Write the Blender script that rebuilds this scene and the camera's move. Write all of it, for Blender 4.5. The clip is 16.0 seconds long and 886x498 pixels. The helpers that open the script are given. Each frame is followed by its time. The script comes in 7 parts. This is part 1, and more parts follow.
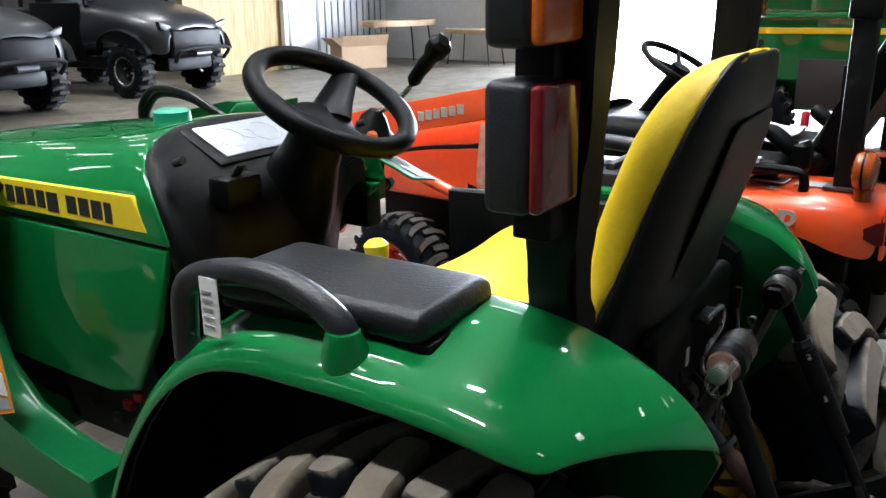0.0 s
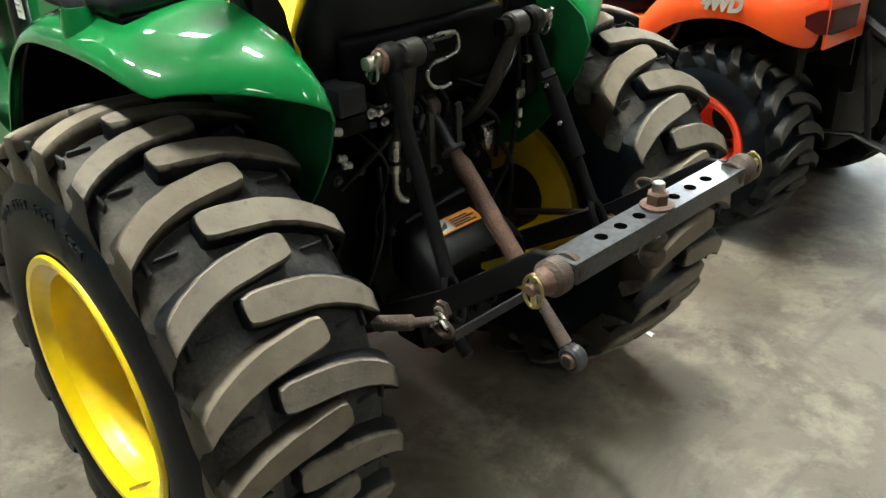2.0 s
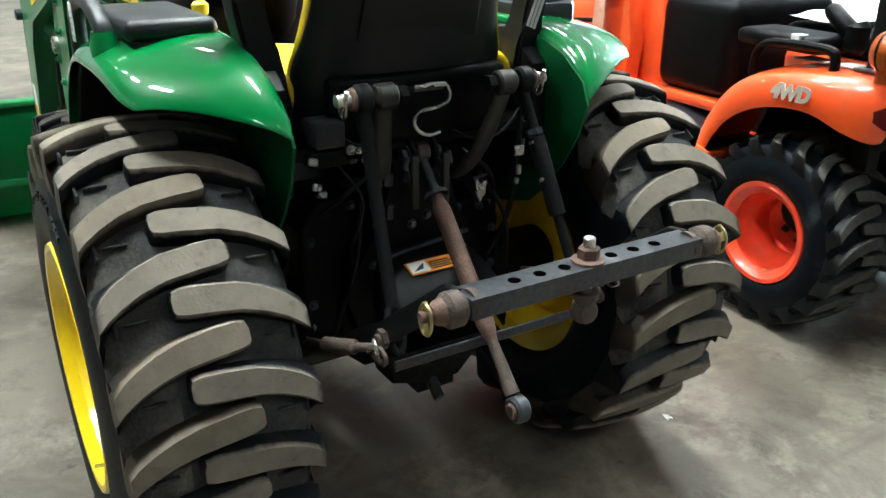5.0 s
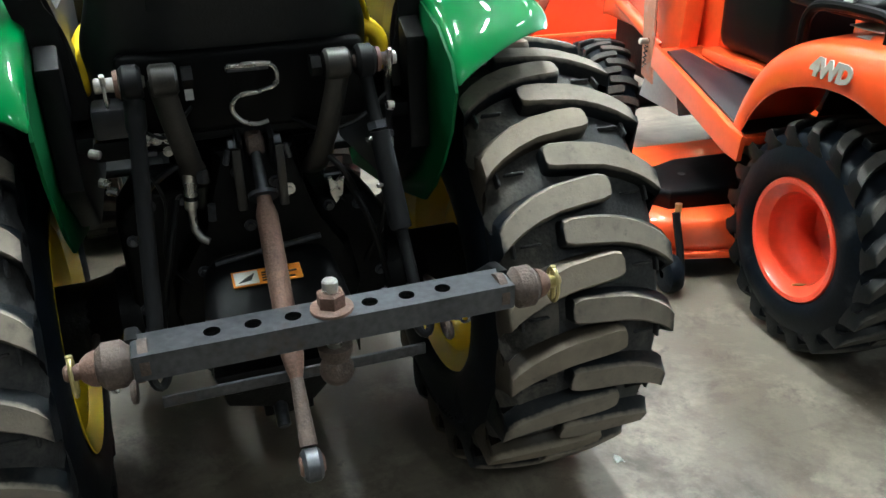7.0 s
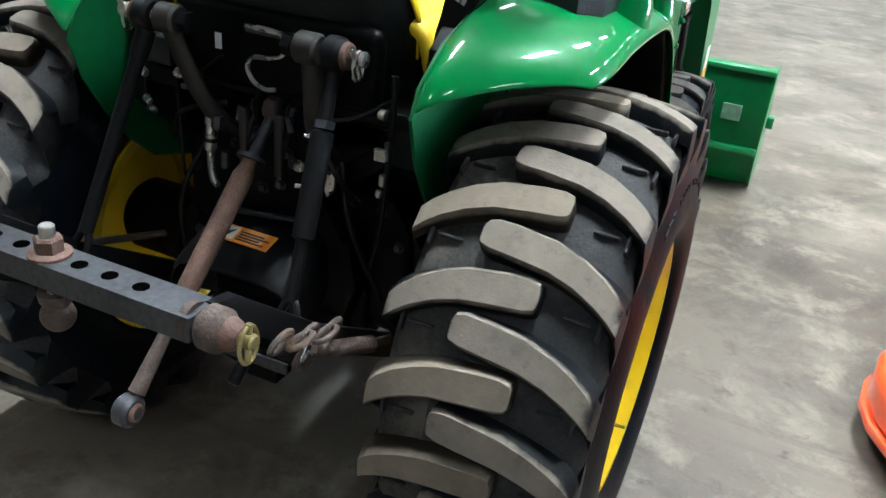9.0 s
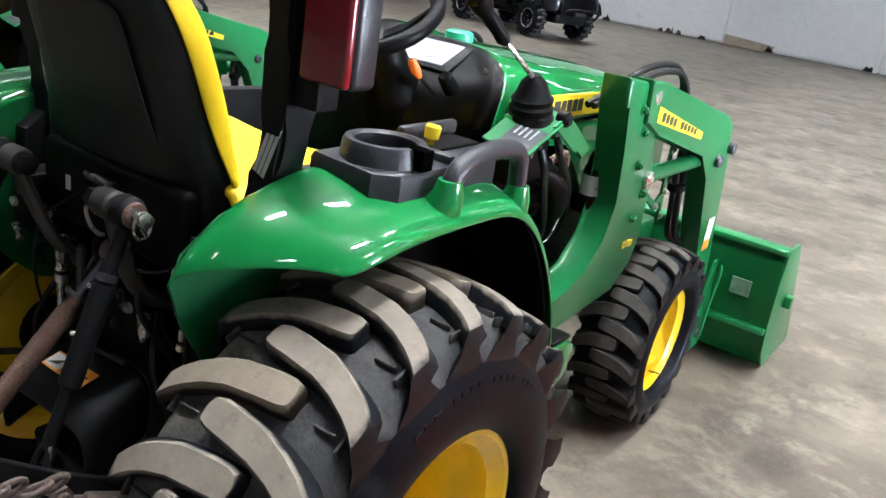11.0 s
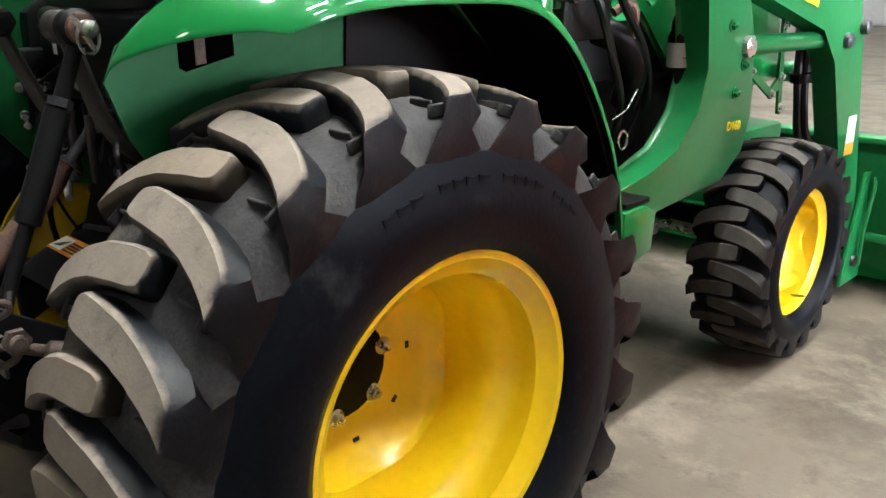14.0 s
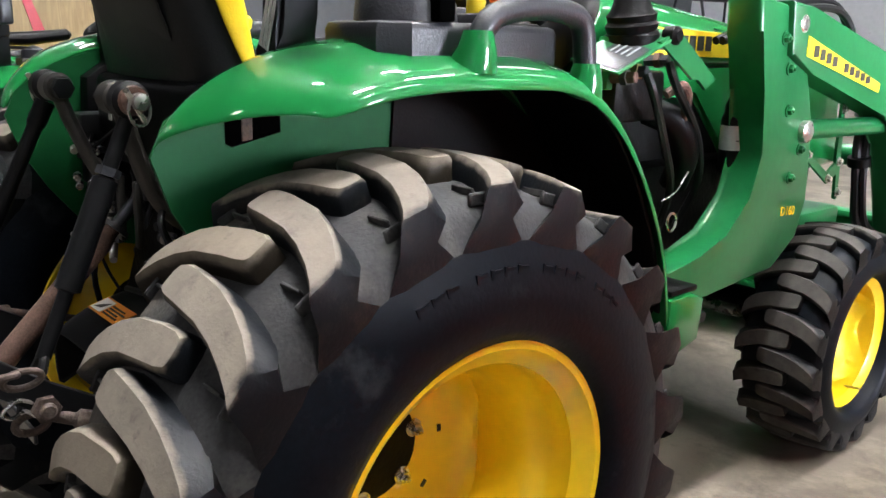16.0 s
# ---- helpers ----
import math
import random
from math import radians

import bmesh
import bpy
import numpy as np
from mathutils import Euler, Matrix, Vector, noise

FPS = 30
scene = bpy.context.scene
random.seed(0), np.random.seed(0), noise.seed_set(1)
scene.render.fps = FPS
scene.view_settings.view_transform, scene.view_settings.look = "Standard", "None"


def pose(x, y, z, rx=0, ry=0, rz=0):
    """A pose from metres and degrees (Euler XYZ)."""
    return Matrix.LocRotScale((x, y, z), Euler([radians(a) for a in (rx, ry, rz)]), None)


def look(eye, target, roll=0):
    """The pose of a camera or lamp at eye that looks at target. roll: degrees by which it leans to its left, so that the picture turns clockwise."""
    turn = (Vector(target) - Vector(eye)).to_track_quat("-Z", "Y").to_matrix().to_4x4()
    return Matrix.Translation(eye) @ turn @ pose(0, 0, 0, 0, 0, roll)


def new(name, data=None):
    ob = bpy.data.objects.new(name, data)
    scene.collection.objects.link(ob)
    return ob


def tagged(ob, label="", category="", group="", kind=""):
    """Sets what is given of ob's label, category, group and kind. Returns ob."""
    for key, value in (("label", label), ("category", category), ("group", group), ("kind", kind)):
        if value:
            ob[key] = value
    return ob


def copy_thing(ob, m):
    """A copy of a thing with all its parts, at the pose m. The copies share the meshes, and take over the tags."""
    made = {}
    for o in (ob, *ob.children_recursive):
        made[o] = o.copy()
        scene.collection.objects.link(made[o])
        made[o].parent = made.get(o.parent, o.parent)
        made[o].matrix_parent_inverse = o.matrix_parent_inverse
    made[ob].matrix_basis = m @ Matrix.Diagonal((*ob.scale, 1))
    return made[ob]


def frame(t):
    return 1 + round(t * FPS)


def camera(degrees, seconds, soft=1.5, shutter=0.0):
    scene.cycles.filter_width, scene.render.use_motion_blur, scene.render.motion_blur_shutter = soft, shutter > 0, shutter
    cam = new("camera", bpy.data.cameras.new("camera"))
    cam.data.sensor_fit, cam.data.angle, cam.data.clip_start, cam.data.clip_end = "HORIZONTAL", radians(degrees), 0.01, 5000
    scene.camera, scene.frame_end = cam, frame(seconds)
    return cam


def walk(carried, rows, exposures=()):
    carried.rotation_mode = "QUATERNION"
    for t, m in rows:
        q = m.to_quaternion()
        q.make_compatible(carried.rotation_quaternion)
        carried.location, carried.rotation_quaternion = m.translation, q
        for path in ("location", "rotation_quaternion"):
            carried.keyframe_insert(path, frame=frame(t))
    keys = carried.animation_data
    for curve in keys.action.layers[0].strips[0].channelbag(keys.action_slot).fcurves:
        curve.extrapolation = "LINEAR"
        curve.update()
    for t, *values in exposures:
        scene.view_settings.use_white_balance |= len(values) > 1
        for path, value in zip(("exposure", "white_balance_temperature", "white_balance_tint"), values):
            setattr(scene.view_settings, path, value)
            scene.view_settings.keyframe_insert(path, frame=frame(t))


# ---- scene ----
cam = camera(55.8, 16.0)
PATH = [
    (0, (-1.281, -0.499, 1.531), (0.328, 0.534, 0.945), -0.7),
    (0.5, (-1.163, -0.586, 1.512), (0.381, 0.454, 0.781), -1.2),
    (1, (-1.06, -0.769, 1.498), (0.451, 0.271, 0.701), -1.6),
    (1.5, (-1.035, -1.114, 1.46), (0.3, 0.07, 0.558), -2.9),
    (2, (-1.116, -1.365, 1.425), (0.095, -0.076, 0.492), -2.0),
    (2.5, (-1.082, -1.519, 1.421), (0.092, -0.179, 0.511), 1.4),
    (3, (-0.949, -1.596, 1.383), (0.141, -0.175, 0.493), 3.2),
    (3.5, (-0.927, -1.612, 1.375), (0.121, -0.151, 0.499), 2.8),
    (3.7, (-0.932, -1.602, 1.384), (0.127, -0.095, 0.606), 2.3),
    (5.8, (-0.725, -1.7, 1.369), (0.182, -0.097, 0.59), -1.5),
    (6, (-0.656, -1.698, 1.362), (0.229, -0.101, 0.544), -1.4),
    (6.5, (-0.432, -1.626, 1.358), (0.362, 0.008, 0.523), -0.5),
    (7, (-0.157, -1.641, 1.377), (0.433, 0.056, 0.497), -1.1),
    (7.5, (0.145, -1.713, 1.371), (0.417, 0.051, 0.469), 0.9),
    (8, (0.409, -1.571, 1.329), (0.392, 0.193, 0.385), 2.2),
    (8.5, (0.629, -1.446, 1.368), (0.331, 0.283, 0.408), 4.6),
    (8.7, (0.728, -1.425, 1.366), (0.244, 0.272, 0.425), 4.5),
    (10.8, (1.291, -1.048, 1.528), (0.254, 0.518, 0.842), 9.7),
    (11, (1.299, -1.051, 1.526), (0.294, 0.537, 0.841), 9.1),
    (11.5, (1.295, -1.053, 1.524), (0.289, 0.527, 0.824), 8.6),
    (12, (1.322, -1.004, 1.468), (0.267, 0.548, 0.777), 7.1),
    (12.5, (1.34, -0.897, 1.242), (0.246, 0.629, 0.552), 5.3),
    (13, (1.373, -0.836, 1.167), (0.22, 0.649, 0.485), 2.6),
    (13.5, (1.392, -0.819, 1.148), (0.177, 0.642, 0.525), 1.3),
    (14, (1.455, -0.778, 1.105), (0.116, 0.577, 0.497), -0.1),
    (14.5, (1.467, -0.748, 1.092), (0.053, 0.568, 0.575), 1.2),
    (15, (1.458, -0.743, 1.091), (-0.001, 0.541, 0.621), 1.5),
    (15.5, (1.456, -0.741, 1.116), (-0.035, 0.509, 0.651), 1.3),
    (16, (1.439, -0.745, 1.14), (-0.005, 0.553, 0.658), 1.7),
]
walk(cam, [(t, look(eye, target, roll)) for t, eye, target, roll in PATH], [(0, -0.85, 6200, 15), (0.5, -0.15, 6500, 9), (1.0, 0.1, 6900, 6), (2.5, 0.05, 6900, 5), (3.5, 0.08, 6500, 5), (7.0, 0.08, 6100, 5), (8.5, 0, 5900, 8), (11.0, -0.16, 6250, 17), (13.0, -0.03, 6600, 14), (14.0, 0.0, 6700, 15), (15.0, 0.02, 6600, 18), (16, 0.0, 6550, 19)])

# ---------------------------------------------------------------- light and exposure
world = bpy.data.worlds.new("hall_world")
scene.world = world
world.use_nodes = True
_bg = world.node_tree.nodes["Background"]
_sky = world.node_tree.nodes.new("ShaderNodeTexSky")
_sky.sky_type = "NISHITA"
_sky.sun_disc = False
_sky.sun_elevation = radians(35)
_sky.sun_rotation = radians(60)
world.node_tree.links.new(_sky.outputs[0], _bg.inputs[0])
_bg.inputs[1].default_value = 0.15
scene.view_settings.exposure = 0.0
TUBE_POWER = 106.0
LAMP_ROWS = (-5.0, 0.4, 2.8, 5.4, 8.2, 11.4, 15.0, 19.4)
DAYLIGHT = 105.0


# ---------------------------------------------------------------- materials
def mat(name, color, rough=0.5, metal=0.0, coat=0.0, var=0.25, scale=6.0, bump=0.0, bump_scale=120.0,
        dust=None, dust_amount=0.0, dust_scale=3.0, spec=0.5, coat_rough=0.05, rough_var=0.12):
    """A painted, plastic, rubber or metal surface with variation at two scales, dust or wear in patches, and fine relief."""
    m = bpy.data.materials.new(name)
    m.use_nodes = True
    nt = m.node_tree
    N, L = nt.nodes, nt.links
    b = N["Principled BSDF"]
    tc = N.new("ShaderNodeTexCoord")
    n1 = N.new("ShaderNodeTexNoise")
    n1.inputs["Scale"].default_value = scale
    n1.inputs["Detail"].default_value = 6
    n2 = N.new("ShaderNodeTexNoise")
    n2.inputs["Scale"].default_value = scale * 13
    n2.inputs["Detail"].default_value = 3
    L.new(tc.outputs["Object"], n1.inputs["Vector"])
    L.new(tc.outputs["Object"], n2.inputs["Vector"])
    add = N.new("ShaderNodeMath")
    add.operation = "ADD"
    L.new(n1.outputs["Fac"], add.inputs[0])
    L.new(n2.outputs["Fac"], add.inputs[1])
    mr = N.new("ShaderNodeMapRange")
    mr.inputs["From Min"].default_value = 0.7
    mr.inputs["From Max"].default_value = 1.3
    mr.inputs["To Min"].default_value = 1 - var
    mr.inputs["To Max"].default_value = 1 + var
    L.new(add.outputs[0], mr.inputs["Value"])
    mul = N.new("ShaderNodeMix")
    mul.data_type = "RGBA"
    mul.blend_type = "MULTIPLY"
    mul.inputs["Factor"].default_value = 1.0
    mul.inputs["A"].default_value = (*color, 1)
    L.new(mr.outputs[0], mul.inputs["B"])
    out = mul.outputs["Result"]
    b.inputs["Roughness"].default_value = rough
    if dust is not None:
        n3 = N.new("ShaderNodeTexNoise")
        n3.inputs["Scale"].default_value = dust_scale
        n3.inputs["Detail"].default_value = 9
        n3.inputs["Roughness"].default_value = 0.65
        L.new(tc.outputs["Object"], n3.inputs["Vector"])
        r3 = N.new("ShaderNodeMapRange")
        r3.inputs["From Min"].default_value = 0.72 - 0.5 * dust_amount
        r3.inputs["From Max"].default_value = 0.92 - 0.5 * dust_amount
        L.new(n3.outputs["Fac"], r3.inputs["Value"])
        mx = N.new("ShaderNodeMix")
        mx.data_type = "RGBA"
        L.new(r3.outputs[0], mx.inputs["Factor"])
        L.new(out, mx.inputs["A"])
        mx.inputs["B"].default_value = (*dust, 1)
        out = mx.outputs["Result"]
        rr = N.new("ShaderNodeMapRange")
        rr.inputs["To Min"].default_value = rough
        rr.inputs["To Max"].default_value = min(1.0, rough + 0.45)
        L.new(r3.outputs[0], rr.inputs["Value"])
        L.new(rr.outputs[0], b.inputs["Roughness"])
    else:
        rr = N.new("ShaderNodeMapRange")
        rr.inputs["To Min"].default_value = max(0.02, rough - rough_var)
        rr.inputs["To Max"].default_value = min(1.0, rough + rough_var)
        L.new(n1.outputs["Fac"], rr.inputs["Value"])
        L.new(rr.outputs[0], b.inputs["Roughness"])
    L.new(out, b.inputs["Base Color"])
    b.inputs["Metallic"].default_value = metal
    b.inputs["Coat Weight"].default_value = coat
    b.inputs["Coat Roughness"].default_value = coat_rough
    b.inputs["Specular IOR Level"].default_value = spec
    if bump > 0:
        nb = N.new("ShaderNodeTexNoise")
        nb.inputs["Scale"].default_value = bump_scale
        nb.inputs["Detail"].default_value = 4
        L.new(tc.outputs["Object"], nb.inputs["Vector"])
        bp = N.new("ShaderNodeBump")
        bp.inputs["Strength"].default_value = bump
        bp.inputs["Distance"].default_value = 0.004
        L.new(nb.outputs["Fac"], bp.inputs["Height"])
        L.new(bp.outputs[0], b.inputs["Normal"])
    return m


GREEN = mat("green_paint", (0.002, 0.148, 0.034), 0.34, coat=1.0, var=0.06, scale=2.5, rough_var=0.05, coat_rough=0.02,
            dust=(0.02, 0.13, 0.045), dust_amount=0.06, dust_scale=2.2, spec=0.10)
GREEN_LOADER = mat("green_loader_paint", (0.003, 0.128, 0.036), 0.36, coat=0.30, var=0.1, scale=3.0, bump=0.05, bump_scale=60,
                   dust=(0.03, 0.11, 0.05), dust_amount=0.10, dust_scale=3.5, spec=0.35)
# rougher, darker copy of the green; the inner panel's shade is in its colour
GREEN_SHADED = mat("shaded_green_panel", (0.004, 0.088, 0.026), 0.55, var=0.12, scale=3.0, spec=0.18, dust=(0.012, 0.07, 0.03), dust_amount=0.25, dust_scale=3.0)
YELLOW = mat("yellow_paint", (0.94, 0.66, 0.010), 0.32, coat=0.4, var=0.04, scale=4.0,
             dust=(0.75, 0.48, 0.02), dust_amount=0.04, dust_scale=5.0)
YELLOW_VINYL = mat("yellow_vinyl", (0.85, 0.58, 0.005), 0.5, var=0.05, bump=0.15, bump_scale=180)
ORANGE = mat("orange_paint", (0.88, 0.092, 0.020), 0.3, coat=0.9, coat_rough=0.03, var=0.06, scale=3.0,
             dust=(0.55, 0.18, 0.09), dust_amount=0.2, dust_scale=3.0)
BLACK_PLASTIC = mat("black_plastic", (0.0022, 0.0022, 0.0025), 0.40, var=0.2, bump=0.12, bump_scale=260, spec=0.10)
SHELL = mat("matte_seat_shell", (0.0085, 0.0100, 0.0112), 0.42, var=0.2, bump=0.15, bump_scale=240, spec=0.30)
PAD = mat("padded_black_vinyl", (0.0085, 0.0090, 0.0108), 0.36, var=0.2, bump=0.25, bump_scale=200, spec=0.40)
GREY_PLASTIC = mat("dark_grey_plastic", (0.014, 0.0145, 0.018), 0.38, var=0.15, bump=0.2, bump_scale=260)
BLACK_PAINT = mat("black_paint", (0.0042, 0.0044, 0.0052), 0.50, coat=0.0, var=0.25, spec=0.20,
                  dust=(0.03, 0.026, 0.022), dust_amount=0.20, dust_scale=9.0)
CAST = mat("black_cast_iron", (0.0015, 0.0015, 0.0017), 0.5, var=0.3, bump=0.4, bump_scale=90, spec=0.15,
           dust=(0.008, 0.007, 0.006), dust_amount=0.25, dust_scale=8.0)
RUBBER = mat("tyre_rubber", (0.0026, 0.0042, 0.0068), 0.46, var=0.35, scale=9.0, bump=0.12, bump_scale=110, spec=0.11,
             dust=(0.034, 0.036, 0.040), dust_amount=0.30, dust_scale=8.0)
GROOVE = mat("dusty_groove_rubber", (0.030, 0.030, 0.031), 0.7, var=0.4, scale=14.0, bump=0.3, bump_scale=160, spec=0.25,
             dust=(0.085, 0.080, 0.074), dust_amount=0.42, dust_scale=11.0)
GROOVE_MUDDY = mat("muddy_groove_rubber", (0.040, 0.038, 0.035), 0.75, var=0.5, scale=12.0, bump=0.4, bump_scale=120, spec=0.2,
                  dust=(0.120, 0.108, 0.092), dust_amount=0.50, dust_scale=9.0)
STEEL = mat("worn_dark_steel", (0.070, 0.073, 0.082), 0.36, metal=0.7, var=0.35, scale=7,
            dust=(0.10, 0.065, 0.045), dust_amount=0.30, dust_scale=9.0, bump=0.06, bump_scale=90)
BRIGHT = mat("zinc_plated_steel", (0.55, 0.53, 0.50), 0.28, metal=0.9, var=0.2, scale=30)
STAIN = mat("water_stained_plaster", (0.36, 0.30, 0.23), 0.9, var=0.3, scale=3.0, bump=0.1, bump_scale=60)
RUST = mat("rusty_steel", (0.125, 0.07, 0.052), 0.7, metal=0.2, var=0.35, scale=20, bump=0.4, bump_scale=180,
           dust=(0.28, 0.16, 0.10), dust_amount=0.35, dust_scale=18.0)
RUST_DARK = mat("dark_rusty_casting", (0.085, 0.062, 0.052), 0.72, metal=0.3, var=0.35, scale=24, bump=0.5, bump_scale=180,
                dust=(0.2, 0.12, 0.075), dust_amount=0.33, dust_scale=16.0)
BRASS = mat("yellow_zinc_pin", (0.50, 0.42, 0.20), 0.35, metal=0.9, var=0.2, scale=30)
RED_LENS = mat("red_lens", (0.16, 0.005, 0.010), 0.2, coat=0.6, var=0.15, scale=20)
RED_DARK = mat("dark_red_lens", (0.085, 0.006, 0.010), 0.22, coat=0.6, var=0.15, scale=20)
AMBER_LENS = mat("amber_lens", (0.65, 0.12, 0.008), 0.2, coat=0.6, var=0.15, scale=20)
AMBER_DARK = mat("aged_amber_lens", (0.34, 0.062, 0.008), 0.2, coat=0.6, var=0.3, scale=14)
WHITE_LABEL = mat("white_label", (0.72, 0.72, 0.70), 0.5, var=0.05)
ORANGE_RIM = mat("red_orange_rim_paint", (0.80, 0.058, 0.022), 0.32, coat=0.6, var=0.08, scale=4.0)
ORANGE_LABEL = mat("orange_label", (0.80, 0.27, 0.02), 0.5, var=0.05)
YELLOW_LABEL = mat("yellow_label", (0.85, 0.62, 0.02), 0.4, var=0.04)
INK = mat("label_ink", (0.02, 0.02, 0.02), 0.5, var=0.05)
GREY_LABEL = mat("grey_label", (0.30, 0.31, 0.32), 0.5, var=0.08)
FADED_LABEL = mat("faded_green_label", (0.085, 0.17, 0.115), 0.5, var=0.5, scale=25)
SILVER = mat("silver_letters", (0.62, 0.60, 0.57), 0.32, metal=0.5, var=0.08)
RED_PLASTIC = mat("red_plastic", (0.55, 0.02, 0.03), 0.4, var=0.1)
ORANGE_PLASTIC = mat("orange_plastic", (0.85, 0.17, 0.02), 0.4, var=0.06)
HOSE = mat("rubber_hose", (0.004, 0.004, 0.0045), 0.45, var=0.2, spec=0.25)
TEAL = mat("teal_cap", (0.01, 0.28, 0.16), 0.4, var=0.1)
# the gauge face is dark; its cover's bright reflection is put into this colour
GAUGE_GLARE = mat("gauge_cover_glare", (0.40, 0.42, 0.46), 0.08, coat=1.0, var=0.03)
UTV_BODY = mat("dark_blue_green_body", (0.0075, 0.0085, 0.0110), 0.35, coat=0.15, var=0.2)
PALE_LATCH = mat("pale_latch_paint", (0.50, 0.22, 0.15), 0.5, var=0.3, scale=20, dust=(0.45, 0.38, 0.34), dust_amount=0.4, dust_scale=25)
WOOD = mat("pale_wood", (0.52, 0.36, 0.22), 0.6, var=0.25, scale=4)
# flat black that paints the shade inside drilled holes, panel slot and cup
HOLE = mat("dark_hole", (0.001, 0.001, 0.001), 0.9, var=0.05, spec=0.0)
PAPER = mat("paper_scrap", (0.75, 0.75, 0.73), 0.8, var=0.05)


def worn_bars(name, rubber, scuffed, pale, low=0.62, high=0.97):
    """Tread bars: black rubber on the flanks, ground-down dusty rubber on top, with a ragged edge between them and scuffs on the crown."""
    m = bpy.data.materials.new(name)
    m.use_nodes = True
    N, L = m.node_tree.nodes, m.node_tree.links
    b = N["Principled BSDF"]
    tc, info = N.new("ShaderNodeTexCoord"), N.new("ShaderNodeObjectInfo")
    shift = N.new("ShaderNodeVectorMath")
    shift.operation = "ADD"
    L.new(tc.outputs["Object"], shift.inputs[0])
    L.new(info.outputs["Random"], shift.inputs[1])

    def noise(scale, detail, rough=0.6):
        n = N.new("ShaderNodeTexNoise")
        n.inputs["Scale"].default_value, n.inputs["Detail"].default_value, n.inputs["Roughness"].default_value = scale, detail, rough
        L.new(shift.outputs[0], n.inputs["Vector"])
        return n.outputs["Fac"]

    def ramp(v, lo, hi, a=0.0, c=1.0):
        r = N.new("ShaderNodeMapRange")
        r.interpolation_type = "SMOOTHSTEP"
        for k, x in (("From Min", lo), ("From Max", hi), ("To Min", a), ("To Max", c)):
            r.inputs[k].default_value = x
        L.new(v, r.inputs["Value"])
        return r.outputs[0]

    def mix(f, a, c):
        x = N.new("ShaderNodeMix")
        x.data_type = "RGBA"
        L.new(f, x.inputs["Factor"])
        for key, v in (("A", a), ("B", c)):
            if isinstance(v, tuple):
                x.inputs[key].default_value = (*v, 1)
            else:
                L.new(v, x.inputs[key])
        return x.outputs["Result"]

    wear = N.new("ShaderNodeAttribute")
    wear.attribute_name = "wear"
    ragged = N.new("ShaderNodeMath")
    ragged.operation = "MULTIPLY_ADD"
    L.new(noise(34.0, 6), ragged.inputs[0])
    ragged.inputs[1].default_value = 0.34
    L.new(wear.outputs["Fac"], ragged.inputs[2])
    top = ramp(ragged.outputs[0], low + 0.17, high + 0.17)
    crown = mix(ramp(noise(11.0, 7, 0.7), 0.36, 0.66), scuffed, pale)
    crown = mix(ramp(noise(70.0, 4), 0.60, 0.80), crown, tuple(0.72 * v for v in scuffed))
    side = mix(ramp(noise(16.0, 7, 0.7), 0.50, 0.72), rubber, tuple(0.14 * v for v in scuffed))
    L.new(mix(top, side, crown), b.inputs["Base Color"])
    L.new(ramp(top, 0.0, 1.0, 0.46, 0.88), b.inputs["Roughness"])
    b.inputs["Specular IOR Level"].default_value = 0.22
    bp = N.new("ShaderNodeBump")
    bp.inputs["Strength"].default_value, bp.inputs["Distance"].default_value = 0.22, 0.003
    L.new(noise(190.0, 4), bp.inputs["Height"])
    L.new(bp.outputs[0], b.inputs["Normal"])
    return m


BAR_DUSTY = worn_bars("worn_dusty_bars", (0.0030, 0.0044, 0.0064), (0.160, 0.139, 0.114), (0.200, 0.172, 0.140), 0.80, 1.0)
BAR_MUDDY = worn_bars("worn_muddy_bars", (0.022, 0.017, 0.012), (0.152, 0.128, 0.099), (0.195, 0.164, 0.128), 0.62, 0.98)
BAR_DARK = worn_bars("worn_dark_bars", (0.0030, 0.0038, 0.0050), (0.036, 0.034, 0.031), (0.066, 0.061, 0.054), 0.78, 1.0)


def glow(name, color, strength):
    m = bpy.data.materials.new(name)
    m.use_nodes = True
    b = m.node_tree.nodes["Principled BSDF"]
    b.inputs["Base Color"].default_value = (0.8, 0.8, 0.8, 1)
    b.inputs["Emission Color"].default_value = (*color, 1)
    b.inputs["Emission Strength"].default_value = strength
    return m


